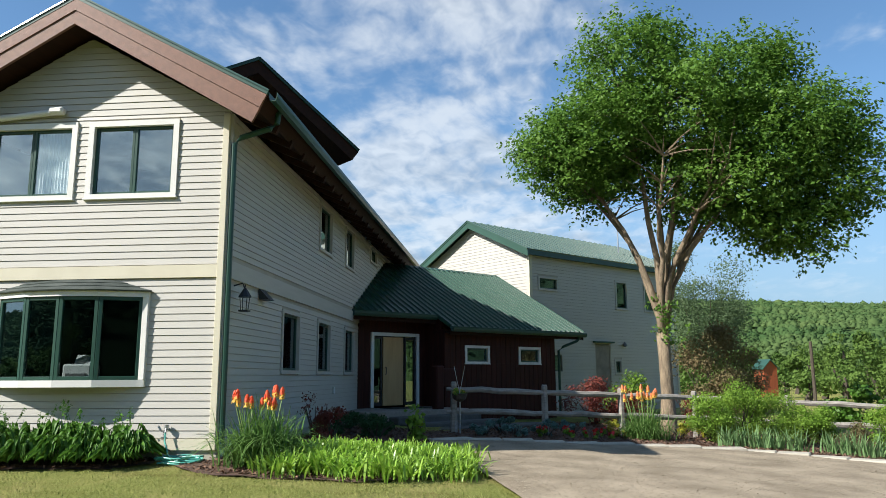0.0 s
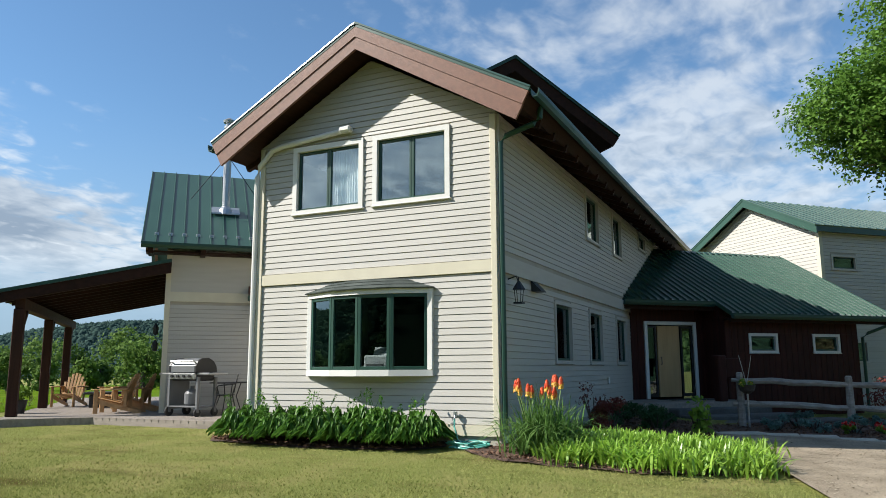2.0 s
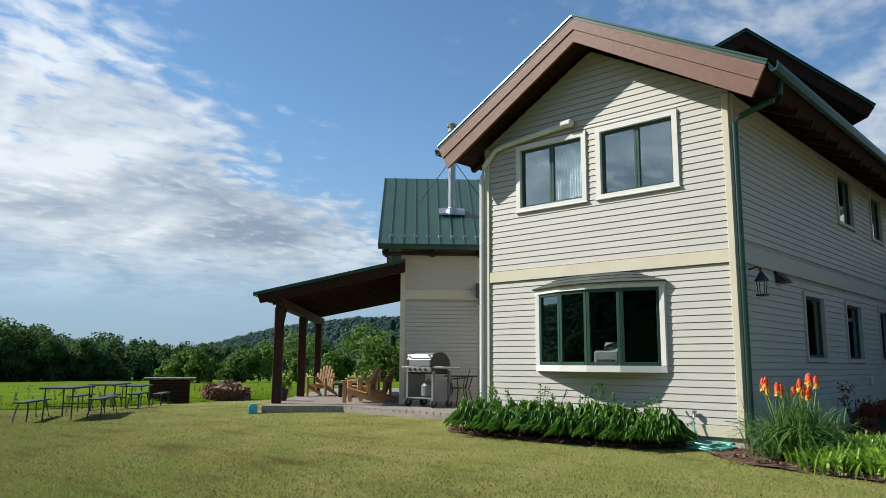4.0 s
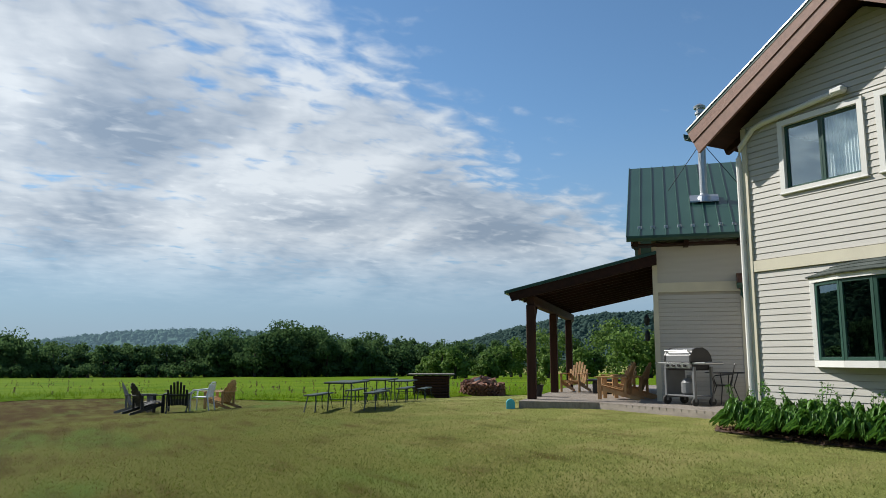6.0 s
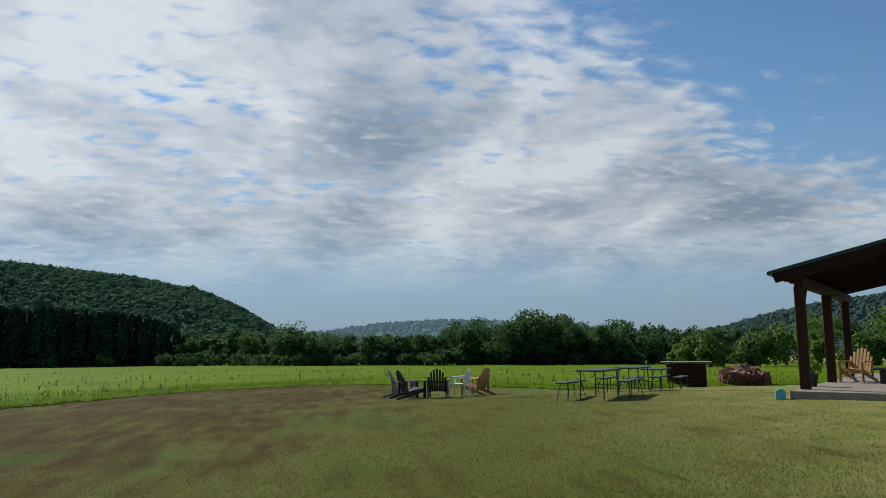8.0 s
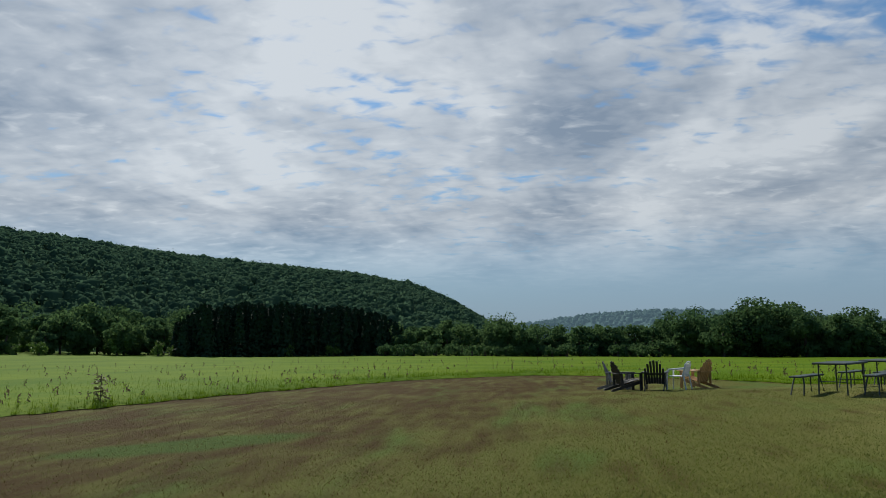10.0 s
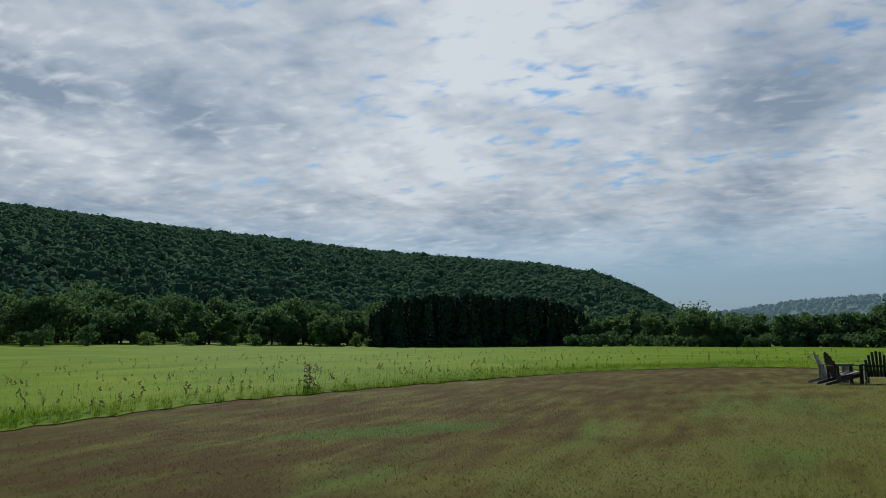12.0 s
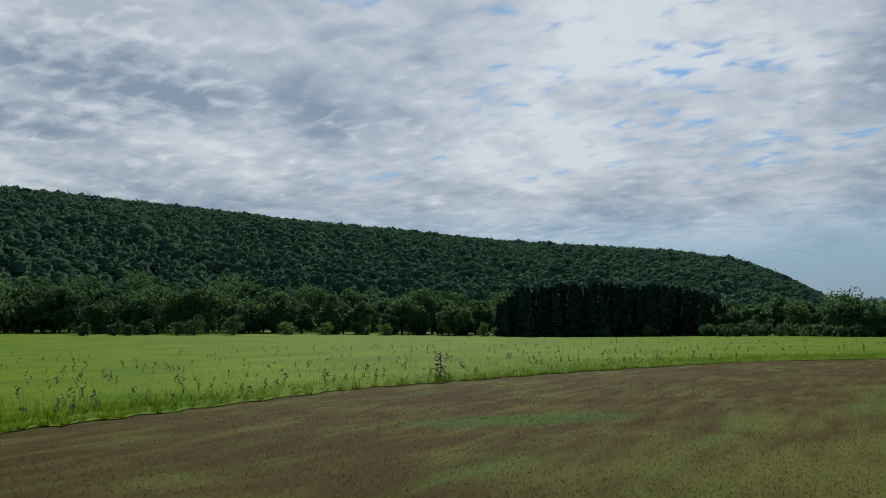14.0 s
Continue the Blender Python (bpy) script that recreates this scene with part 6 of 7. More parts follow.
def clump(name, label, x, y, spread, count, length, width, mat, seed, lean=0.55, category="plant", group="", droop=0.6, depth=None, lance=False):
    """A clump of strap-shaped leaves."""
    rng = np.random.default_rng(seed)
    depth = depth or spread
    b = np.stack([rng.normal(0, spread * 0.5, count), rng.normal(0, depth * 0.5, count), np.zeros(count)], 1)
    v, f = blades(b, length, width, lean, rng, 4, droop, lance)
    return plant(name, label, category, [("leaves", v, f, mat)], Matrix.Translation(on_ground(x, y)), group)


def hosta(x, y, size, seed):
    """Broad pointed leaves that arch out of one crown."""
    rng = np.random.default_rng(seed)
    V, F = [], []
    n = 105
    for i in range(n):
        a = rng.uniform(0, 2 * math.pi)
        ring = rng.uniform(0.1, 1.0)
        reach = size * (0.35 + 0.72 * ring)
        h = size * (1.25 - 0.75 * ring) * rng.uniform(0.85, 1.15)
        out = Vector((math.cos(a), math.sin(a), 0))
        side = Vector((-math.sin(a), math.cos(a), 0))
        k = len(V)
        w = size * rng.uniform(0.15, 0.24)
        for t, ww, dz in ((0.45, 0.05, 0.75), (0.68, 0.9, 0.98), (0.86, 0.75, 0.9), (1.08, 0.05, 0.62)):
            c = out * reach * t + Vector((0, 0, h * dz))
            V += [tuple(c - side * w * ww * 0.5 + Vector((0, 0, 0.03))), tuple(c + Vector((0, 0, -0.01))), tuple(c + side * w * ww * 0.5 + Vector((0, 0, 0.03)))]
        for j in range(3):
            F += [(k + 3 * j, k + 3 * j + 1, k + 3 * j + 4, k + 3 * j + 3), (k + 3 * j + 1, k + 3 * j + 2, k + 3 * j + 5, k + 3 * j + 4)]
    t = thing("hosta", "lush green hosta in the strip under the bow window", "plant", Matrix.Translation(on_ground(x, y)), "hostas along the wall")
    arrays("leaves", np.array(V), np.array(F), HOSTA, t)
    for i in range(3):
        a = rng.uniform(0, 6.28)
        tip = Vector((math.cos(a) * size * 0.5, math.sin(a) * size * 0.5, size * rng.uniform(1.5, 1.9)))
        st = part("flower_stalk", Shape().tube([(0, 0, 0.1), tuple(tip * 0.6 + Vector((0, 0, 0.1))), tuple(tip)], [0.006, 0.005, 0.003], 4), HOSTA, t)
        P = [tuple(tip * (0.8 + 0.2 * q / 9) + Vector((rng.normal(0, 0.02), rng.normal(0, 0.02), 0))) for q in range(9)]
        v, f = leaf_cards(np.array(P), np.tile([0, 0, 1.0], (9, 1)), 0.06, 0.03, rng)
        arrays("flower_spike", v, f, HOSTA, st)


hr = random.Random(9)
for i in range(11):
    hosta(-4.75 + 0.37 * i + hr.uniform(-0.06, 0.06), -0.38 + hr.uniform(-0.08, 0.08), hr.uniform(0.42, 0.5), 100 + i)
for i in range(9):
    hosta(-4.5 + 0.42 * i + hr.uniform(-0.08, 0.08), -0.72 + hr.uniform(-0.06, 0.06), hr.uniform(0.34, 0.42), 130 + i)


def poker(x, y, flowers, seed, height=1.25, leaves=280, tip=None, length=0.95):
    """Red-hot poker: a tuft of long leaves and torch-shaped flowers on stalks."""
    rng = np.random.default_rng(seed)
    b = np.stack([rng.normal(0, 0.2, leaves), rng.normal(0, 0.18, leaves), np.zeros(leaves)], 1)
    v, f = blades(b, length, 0.024, 0.8, rng, 5, 0.75)
    t = plant("red_hot_poker", "tuft of torch flowers, orange-red tips fading to yellow", "flower", [("leaves", v, f, POKERLEAF)], Matrix.Translation(on_ground(x, y)), "torch flowers")
    for i in range(flowers):
        a, r = i * 2.4 + seed, 0.12 + 0.42 * ((i * 0.618) % 1.0)
        h = height * rng.uniform(0.84, 1.05)
        base = (math.cos(a) * r * 0.4, math.sin(a) * r * 0.4, 0.0)
        top = (math.cos(a) * r, math.sin(a) * r, h - 0.15)
        part("stalk", Shape().tube([base, top], [0.010, 0.007], 5), STALK, t)
        torch = part("flower_head", Shape().lathe([(0.008, -0.005), (0.024, 0.01), (0.026, 0.05), (0.022, 0.1), (0.012, 0.14), (0.003, 0.15)], 9, pose(*top)), tip or ORANGE, t)
        for lo, hi, k, mat in ((-0.01, 0.06, 48, YELLOW), (0.055, 0.15, 62, tip or ORANGE)):
            tt = rng.uniform(0, 1, k)
            zz_ = lo + (hi - lo) * tt
            aa = rng.uniform(0, 6.28, k)
            rr = 0.036 * np.sqrt(np.clip(1 - (np.maximum(zz_ - 0.03, 0) / 0.125) ** 2, 0.05, 1))
            out = np.stack([np.cos(aa), np.sin(aa), np.zeros(k)], 1)
            c = np.array(top) + out * rr[:, None] + np.array([0, 0, 1.0]) * zz_[:, None]
            side = np.stack([-np.sin(aa), np.cos(aa), np.zeros(k)], 1) * 0.008
            down = np.array([0, 0, -0.026]) + out * 0.008
            v = np.stack([c - side * 0.6, c + side * 0.6, c + side + down, c - side + down], 1).reshape(-1, 3)
            arrays("floret", v, np.arange(4 * k).reshape(k, 4), mat, torch)


STALK = material("pale_green_stalk", (0.22, 0.32, 0.10), (0.17, 0.26, 0.08), 4, 30, 0.5, bump=0)
poker(0.82, -0.45, 12, 1, 1.06, 620)
poker(7.3, 7.2, 15, 2, 1.22, 520, PEACH, 0.8)
lr = random.Random(3)
for i in range(36):
    x = 1.15 + 2.35 * ((i * 0.618) % 1.0)
    y = -1.15 + 1.75 * lr.random() + 0.25 * abs(x - 1.6)
    if y > 0.9:
        y = 0.5
    clump("daylily", "dense clump of bright green strap leaves", x, y, 0.36, 210, 0.29, 0.034, LILY, 200 + i, 0.8, "plant", "daylilies in the bed", 0.35, None, True)
shrub("barberry", "small dark red barberry bush", 1.25, 1.6, (0.36, 0.36, 0.42), 1800, REDLEAF, 31, 0.05)
shrub("smoke_bush", "thin purple-red shrub behind the torch flowers", 0.95, 1.9, (0.32, 0.3, 0.62), 300, REDLEAF, 32, 0.045)
shrub("sapling", "young green sapling in the bed", 2.5, 2.7, (0.3, 0.3, 0.44), 170, SHRUB, 33, 0.11, 9)
for i, (x, y) in enumerate(((0.7, 4.2), (1.3, 5.2), (0.6, 5.9), (1.6, 4.0))):
    shrub("juniper", "low dark evergreen by the porch", x, y, (0.6, 0.5, 0.28), 1500, JUNIPER, 40 + i, 0.05)
# garden behind the kerb
for i, (x, y, r) in enumerate(((3.6, 6.0, 0.5), (4.3, 6.1, 0.55), (5.0, 6.4, 0.5), (4.0, 7.0, 0.5), (5.6, 7.0, 0.5))):
    shrub("lavender", "low mound of blue-grey foliage", x, y, (r, r * 0.9, 0.22), 900, BLUELEAF, 50 + i, 0.05, 8, "plant", "blue-grey mounds")
for i, (x, y) in enumerate(((4.9, 6.1), (5.5, 6.3), (6.0, 6.4), (6.4, 6.6))):
    rng_ = np.random.default_rng(70 + i)
    p_, n_ = crown((0, 0, 0.12), (0.3, 0.3, 0.12), 5, 160, rng_)
    v1, f1 = leaf_cards(p_, n_, 0.06, 0.04, rng_)
    v2, f2 = leaf_cards(p_[:30] + [0, 0, 0.07], n_[:30], 0.07, 0.06, rng_)
    plant("geranium", "low plant with scattered red blooms", "flower", [("leaves", v1, f1, SHRUB), ("petals", v2, f2, REDPETAL)], Matrix.Translation(on_ground(x, y)), "red border flowers")
for i, (x, y) in enumerate(((6.6, 7.4), (8.2, 7.9), (9.0, 8.2), (10.3, 8.9), (11.2, 9.2))):
    shrub("goldmound", "low golden-leaved shrub by the rail fence", x, y, (0.4, 0.4, 0.24), 500, YELLOWLEAF, 80 + i, 0.05, 6)
for i, (x, y, r, h) in enumerate(((8.75, 7.3, 0.7, 0.74), (9.5, 7.5, 0.95, 0.8), (10.3, 7.5, 0.95, 0.78), (11.0, 7.2, 0.7, 0.66), (12.4, 6.4, 0.7, 0.66), (13.2, 5.9, 0.8, 0.7))):
    shrub("spirea", "rounded bright green hedge shrub", x, y, (r, r * 0.8, h), 8500, SHRUB, 90 + i, 0.045, 20, "shrub", "hedge by the rail fence")
shrub("dry_shrub", "brown-tipped twiggy shrub by the rail fence", 11.8, 6.8, (0.5, 0.45, 0.42), 1300, DULLSHRUB, 97, 0.05)
for i, x in enumerate((8.9, 9.15, 9.45, 9.7, 9.95, 10.2, 10.85, 11.1, 11.35, 11.6, 12.0, 12.25, 12.5, 12.8)):
    clump("iris", "fan of grey-green sword leaves", x, 6.3 - 0.42 * max(0, x - 9.6) + 0.12 * math.sin(i * 2.1), 0.24, 40, 0.5, 0.036, IRIS, 300 + i, 0.6, "plant", "irises along the drive", 0.4)
# behind the fence
shrub("burgundy_shrub", "burgundy-leaved shrub by the annex", 6.6, 11.6, (1.1, 0.9, 0.75), 3000, REDLEAF, 110, 0.07, 12)
shrub("burgundy_shrub", "burgundy-leaved shrub by the annex", 7.6, 11.9, (0.8, 0.8, 0.7), 2000, REDLEAF, 111, 0.07, 10)
shrub("ninebark", "light green shrub by the annex", 7.9, 12.9, (0.9, 0.8, 0.95), 2600, SHRUB, 112, 0.08, 10)
shrub("lilac", "large brown-green shrub behind the elm", 10.4, 13.2, (1.6, 1.4, 2.1), 9000, DULLSHRUB, 113, 0.08, 22)
shrub("lilac", "large brown-green shrub behind the elm", 11.3, 13.0, (1.1, 1.0, 1.4), 4500, DULLSHRUB, 114, 0.08, 16)
shrub("burgundy_shrub", "dark red shrub under the elm", 9.9, 11.6, (0.9, 0.7, 0.7), 2200, REDLEAF, 115, 0.07, 10)
shrub("grey_willow", "tall grey-green willow behind the elm", 11.4, 17.5, (1.8, 1.8, 3.2), 17000, GREYLEAF, 116, 0.08, 26, "tree", "", 1.6)
for i, (x, y, r) in enumerate(((14.2, 12.4, 0.9), (15.4, 12.0, 1.0), (16.4, 11.6, 0.9))):
    shrub("vine_mound", "mound of large heart-shaped green leaves", x, y, (r, r, 0.85), 1500, HOSTA, 120 + i, 0.17, 9)
for i, (x, y) in enumerate(((14.6, 9.0), (15.2, 8.6), (15.9, 8.3))):
    rng_ = np.random.default_rng(140 + i)
    b_ = np.stack([rng_.normal(0, 0.2, 90), rng_.normal(0, 0.2, 90), np.zeros(90)], 1)
    v1, f1 = blades(b_, 0.8, 0.025, 0.5, rng_, 4)
    p_ = np.stack([rng_.normal(0, 0.35, 70), rng_.normal(0, 0.35, 70), rng_.uniform(0.75, 1.05, 70)], 1)
    v2, f2 = leaf_cards(p_, np.tile([0, -0.5, 0.8], (70, 1)), 0.13, 0.09, rng_)
    plant("orange_daylily", "daylily clump with open orange blooms", "flower", [("leaves", v1, f1, LILY), ("petals", v2, f2, ORANGE)], Matrix.Translation(on_ground(x, y)), "orange daylilies")


def build_elm():
    rng = np.random.default_rng(42)
    r_ = random.Random(42)
    x0, y0 = 8.45, 10.3
    tree = thing("elm_tree", "tall spreading elm with forked pale trunk and full green crown", "tree", Matrix.Translation(on_ground(x0, y0)))
    right = Vector((0.985, -0.17, 0))        # across the crown's long side
    back = Vector((0.17, 0.985, 0))
    s = Shape()
    s.tube([(0, 0, -0.2), (0, 0, 0.1), (0.02, 0, 1.0), (0.0, 0, 2.0), (-0.02, 0, 2.7)], [0.32, 0.23, 0.175, 0.165, 0.18], 14)
    part("trunk", s, BARK, tree, "pale furrowed trunk", smooth=True)
    limbs = []
    ends = [(-2.2, 6.6, 0.3), (-0.9, 8.6, -0.6), (0.3, 8.9, 0.6), (1.5, 8.2, -0.4), (2.9, 7.3, 0.5), (3.4, 6.8, -0.3), (-2.5, 7.0, -0.7), (1.0, 7.0, 1.8), (0.2, 6.6, -1.8), (2.4, 6.6, 1.5), (1.8, 6.4, -1.5)]
    for k, (a, h, b) in enumerate(ends):
        tip = right * a + back * b + Vector((0, 0, h))
        h = 4.6 + (h - 4.6) * 1.3
        tip = right * a + back * b + Vector((0, 0, h))
        start = Vector((0, 0, 2.35 + 0.1 * (k % 6)))
        mid = start + right * a * 0.13 + back * b * 0.13 + Vector((0, 0, (h - start.z) * 0.55))
        path = [start]
        for q in range(1, 8):
            t = q / 7
            p = start * (1 - t) ** 2 + mid * 2 * t * (1 - t) + tip * t * t
            path.append(p + Vector((r_.uniform(-0.07, 0.07), r_.uniform(-0.07, 0.07), 0)) * (1 if q < 7 else 0))
        limbs.append(path)
        part("limb", Shape().tube(path, [0.095 * (1 - 0.85 * q / 7) + 0.012 for q in range(8)], 8), BARK, tree, smooth=True)
        for q in range(5, 8):
            for _ in range(5):
                d = (right * r_.uniform(-1, 1) + back * r_.uniform(-1, 1) + Vector((0, 0, r_.uniform(-0.1, 0.9)))).normalized()
                l = r_.uniform(0.7, 1.7)
                part("branch", Shape().tube([path[q], path[q] + d * l * 0.5 + Vector((0, 0, 0.06)), path[q] + d * l], [0.03, 0.018, 0.006], 5), BARK, tree)
    # crown: sprays of leaves in lobes spread through a fan-shaped outline
    cent, rad = [], []
    masses = [((-2.3, 6.9), 1.7, 1.5), ((-2.75, 7.1), 1.1, 1.2), ((-0.6, 8.7), 1.7, 1.4), ((-1.2, 7.4), 1.7, 1.6), ((0.9, 7.6), 1.9, 1.7), ((2.3, 8.3), 1.5, 1.3), ((3.2, 6.9), 1.75, 1.6), ((4.3, 7.3), 1.25, 1.3),
              ((4.7, 5.7), 1.1, 1.2), ((2.4, 6.0), 1.6, 1.5), ((0.9, 6.0), 1.3, 1.3), ((3.6, 5.0), 1.1, 1.1), ((4.9, 6.7), 0.9, 1.0), ((-1.5, 6.3), 1.1, 1.2), ((0.2, 9.5), 0.8, 0.9), ((3.3, 8.7), 0.75, 0.9), ((2.7, 5.1), 0.9, 1.0)]
    P, N = [], []
    for (a, h), r, dp in masses:
        h, r, a = 4.9 + (h - 4.6) * 1.3, r * 0.95, a + 0.08
        k = int(150 * r * r)
        d = rng.normal(0, 1, (k, 3))
        d /= np.linalg.norm(d, axis=1, keepdims=True)
        q = d * (r * rng.uniform(0.35, 1.0, (k, 1)) ** 0.45 * rng.uniform(0.85, 1.16, (k, 1))) * np.array([1, dp / 1.0, 0.82])
        for c, dd in zip(q, d):
            o = right * (a + float(c[0])) + back * float(c[1]) + Vector((0, 0, h + float(c[2])))
            n = 26
            spray = rng.normal(0, 1, 3) * 0.4 + dd * np.array([1, 1, 0.2])
            spray /= np.linalg.norm(spray)
            t = rng.uniform(-0.5, 0.55, n)
            P.append(np.array(o)[None] + spray[None] * t[:, None] * 1.1 + rng.normal(0, 0.085, (n, 3)))
            N.append(np.tile(dd * 0.5 + np.array([0, 0, 0.8]), (n, 1)))
    # leafy shoots on the trunk
    for _ in range(26):
        o = np.array([rng.normal(0.05, 0.16), rng.normal(-0.1, 0.16), rng.uniform(2.2, 3.6)])
        P.append(o[None] + rng.normal(0, 0.1, (12, 3)))
        N.append(np.tile([0, -0.4, 0.7], (12, 1)))
    v, f = leaf_cards(np.concatenate(P), np.concatenate(N), 0.125, 0.075, rng)
    arrays("crown", v, f, LEAF, tree, "dense crown of small toothed leaves")


build_elm()


# ---- rail fence ----
def build_fence():
    rng = random.Random(12)
    fence = thing("rail_fence", "weathered two-rail split cedar fence", "fence")
    posts = [(2.95, 6.3), (5.0, 6.9), (6.85, 7.75), (8.75, 8.55), (11.0, 8.6), (13.2, 8.1), (15.4, 7.4)]
    tops = []
    for x, y in posts:
        z = on_ground(x, y)[2]
        h = 1.12
        m = Matrix.Translation((x, y, z)) @ Matrix.Rotation(rng.uniform(0, 3), 4, "Z")
        s = Shape().lathe([(0.085, -0.3), (0.082, 0.3), (0.075, 0.8), (0.07, h), (0.045, h + 0.03)], 7, m)
        part("post", s, RAILWOOD, fence)
        tops.append(Vector((x, y, z)))
    for a, b in zip(tops, tops[1:]):
        for h in (0.98, 0.5):
            d = (b - a).normalized() * 0.18
            pts = [(a - d).lerp(b + d, k / 6) + Vector((rng.uniform(-0.015, 0.015), rng.uniform(-0.015, 0.015), h + rng.uniform(-0.018, 0.018))) for k in range(7)]
            part("rail", Shape().tube(pts, [0.04, 0.06, 0.066, 0.068, 0.066, 0.06, 0.04], 7), RAILWOOD, fence)


build_fence()

basket = thing("hanging_basket", "flower basket on a wire hanger by the steps", "flower basket", Matrix.Translation(on_ground(3.1, 6.0)))
part("hanger", Shape().tube([(0, 0, 0.9), (-0.12, 0, 1.5)], 0.006, 5).tube([(0, 0, 0.9), (0.12, 0, 1.5)], 0.006, 5).tube([(0, 0.05, 0), (0, 0.05, 1.0)], 0.02, 6), GALV, basket)
part("bowl", Shape().lathe([(0.05, 0.72), (0.14, 0.78), (0.18, 0.9), (0.16, 0.9)], 12), DARKBARK, basket)
brng = np.random.default_rng(5)
bp_, bn_ = crown((0, 0, 0.92), (0.24, 0.24, 0.16), 6, 240, brng)
arrays("leaves", *leaf_cards(bp_, bn_, 0.05, 0.03, brng), SHRUB, basket)
arrays("petals", *leaf_cards(bp_[:40], bn_[:40], 0.05, 0.04, brng), YELLOW, basket)

# ---- behind the bow window ----
printer = thing("desk_printer", "pale office printer on the sill behind the bow window", "printer", pose(-2.2, 0.12, 1.2, 0, 0, 8))
part("body", Shape().box((-0.22, -0.15, 0.0), (0.2, 0.2, 0.24), None, 0.025), WHITEPLASTIC, printer)
part("feeder", Shape().prism([(-0.12, 0.0, 0.24), (-0.12, 0.18, 0.24), (-0.12, 0.17, 0.37), (-0.12, 0.12, 0.38)], (0.26, 0, 0)), WHITEPLASTIC, printer, "upright paper feeder")
part("tray", Shape().box((-0.16, -0.19, 0.05), (0.14, -0.14, 0.1), None, 0.008), GREYPAINT, printer, "grey paper tray")
papers = thing("paper_stack", "low stack of white papers on the sill", "paper", pose(-1.72, 0.1, 1.2, 0, 0, -14))
part("sheets", Shape().box((-0.15, -0.11, 0.0), (0.15, 0.11, 0.05), None, 0.004), PLASTER, papers)

# ---- hose on the grass ----
hose = thing("garden_hose", "coiled turquoise garden hose on the grass", "hose", Matrix.Translation(on_ground(-0.42, -0.28)))
hp = []
for i in range(150):
    a = i / 150 * 2 * math.pi * 5
    r = 0.2 + 0.05 * math.sin(i * 0.37) + 0.03 * (i % 5) / 5
    hp.append((math.cos(a) * r * 1.35, math.sin(a) * r * 0.8, 0.025 + 0.018 * (i // 30) + 0.008 * math.sin(i)))
part("coil", Shape().tube(hp, 0.014, 6), HOSE, hose)
part("tail", Shape().tube([(-0.3, 0.17, 0.42), (-0.29, 0.14, 0.3), (-0.2, 0.06, 0.12), (-0.1, 0.0, 0.06), (0.2, -0.1, 0.04)], 0.014, 6), HOSE, hose)


# ---- seats and tables ----
def adirondack(label, m, mat, group=""):
    """A slatted garden armchair; it faces +y."""
    c = thing("adirondack_chair", label, "chair", m, group)
    w = 0.27
    for i in range(6):                      # seat slats
        y = 0.28 - i * 0.1
        z = 0.36 - 0.022 * i
        part("seat_slat", Shape().box((-w, y - 0.043, z - 0.01), (w, y + 0.043, z + 0.012), pose(0, 0, 0, 0), 0.005), mat, c)
    tilt = pose(0, -0.27, 0.22, 22)
    for i in range(7):                      # fanned back with a rounded top
        x = (i - 3) * 0.078
        h = 0.78 - 0.028 * (i - 3) ** 2
        part("back_slat", Shape().box((x - 0.034, -0.012, 0), (x + 0.034, 0.012, h), tilt @ pose(0, 0, 0, 0, -(i - 3) * -1.5, 0), 0.005), mat, c)
    part("back_rail", Shape().box((-0.27, -0.035, 0.3), (0.27, -0.012, 0.37), tilt, 0.004), mat, c)
    for sx in (-1, 1):
        part("arm", Shape().box((sx * 0.34 - 0.07, -0.42, 0.55), (sx * 0.34 + 0.07, 0.38, 0.575), None, 0.008), mat, c)
        part("front_leg", Shape().box((sx * 0.3 - 0.02, 0.24, 0.0), (sx * 0.3 + 0.02, 0.34, 0.55), None, 0.005), mat, c)
        part("back_leg", Shape().prism([(sx * 0.28 - 0.013, 0.32, 0.36), (sx * 0.28 - 0.013, 0.32, 0.24), (sx * 0.28 - 0.013, -0.62, 0.0), (sx * 0.28 - 0.013, -0.74, 0.0), (sx * 0.28 - 0.013, -0.7, 0.06)], (0.026, 0, 0)), mat, c)
        part("arm_support", Shape().box((sx * 0.3 - 0.02, -0.4, 0.14), (sx * 0.3 + 0.02, -0.33, 0.55), None, 0.004), mat, c)
    return c


def facing(x, y, fx, fy, up=0.0, ground=True):
    z = on_ground(x, y, up)[2] if ground else up
    return Matrix.Translation((x, y, z)) @ Matrix.Rotation(math.atan2(-fx, fy), 4, "Z")


adirondack("black painted slatted garden chair on the lawn", facing(-20.5, -7.75, -0.3, 0.95), BLACKPAINT, "chairs on the lawn")
adirondack("grey weathered slatted garden chair on the lawn", facing(-22.0, -7.85, 0.25, 0.96), GREYWOOD, "chairs on the lawn")
adirondack("black painted slatted garden chair on the lawn", facing(-20.2, -6.95, -0.97, 0.25), BLACKPAINT, "chairs on the lawn")
adirondack("natural cedar slatted garden chair on the lawn", facing(-20.9, -5.6, -0.75, -0.66), CHAIRWOOD, "chairs on the lawn")
adirondack("honey-coloured cedar slatted chair on the deck", facing(-14.85, 4.1, 0.49, -0.87, 0.2, False), CHAIRWOOD, "chairs on the deck")
adirondack("pale sunlit cedar slatted chair on the deck", facing(-12.6, 3.9, -0.2, -0.98, 0.2, False), CHAIRWOOD, "chairs on the deck")
adirondack("honey-coloured cedar slatted chair on the deck", facing(-10.95, 2.3, -0.75, -0.55, 0.2, False), CHAIRWOOD, "chairs on the deck")
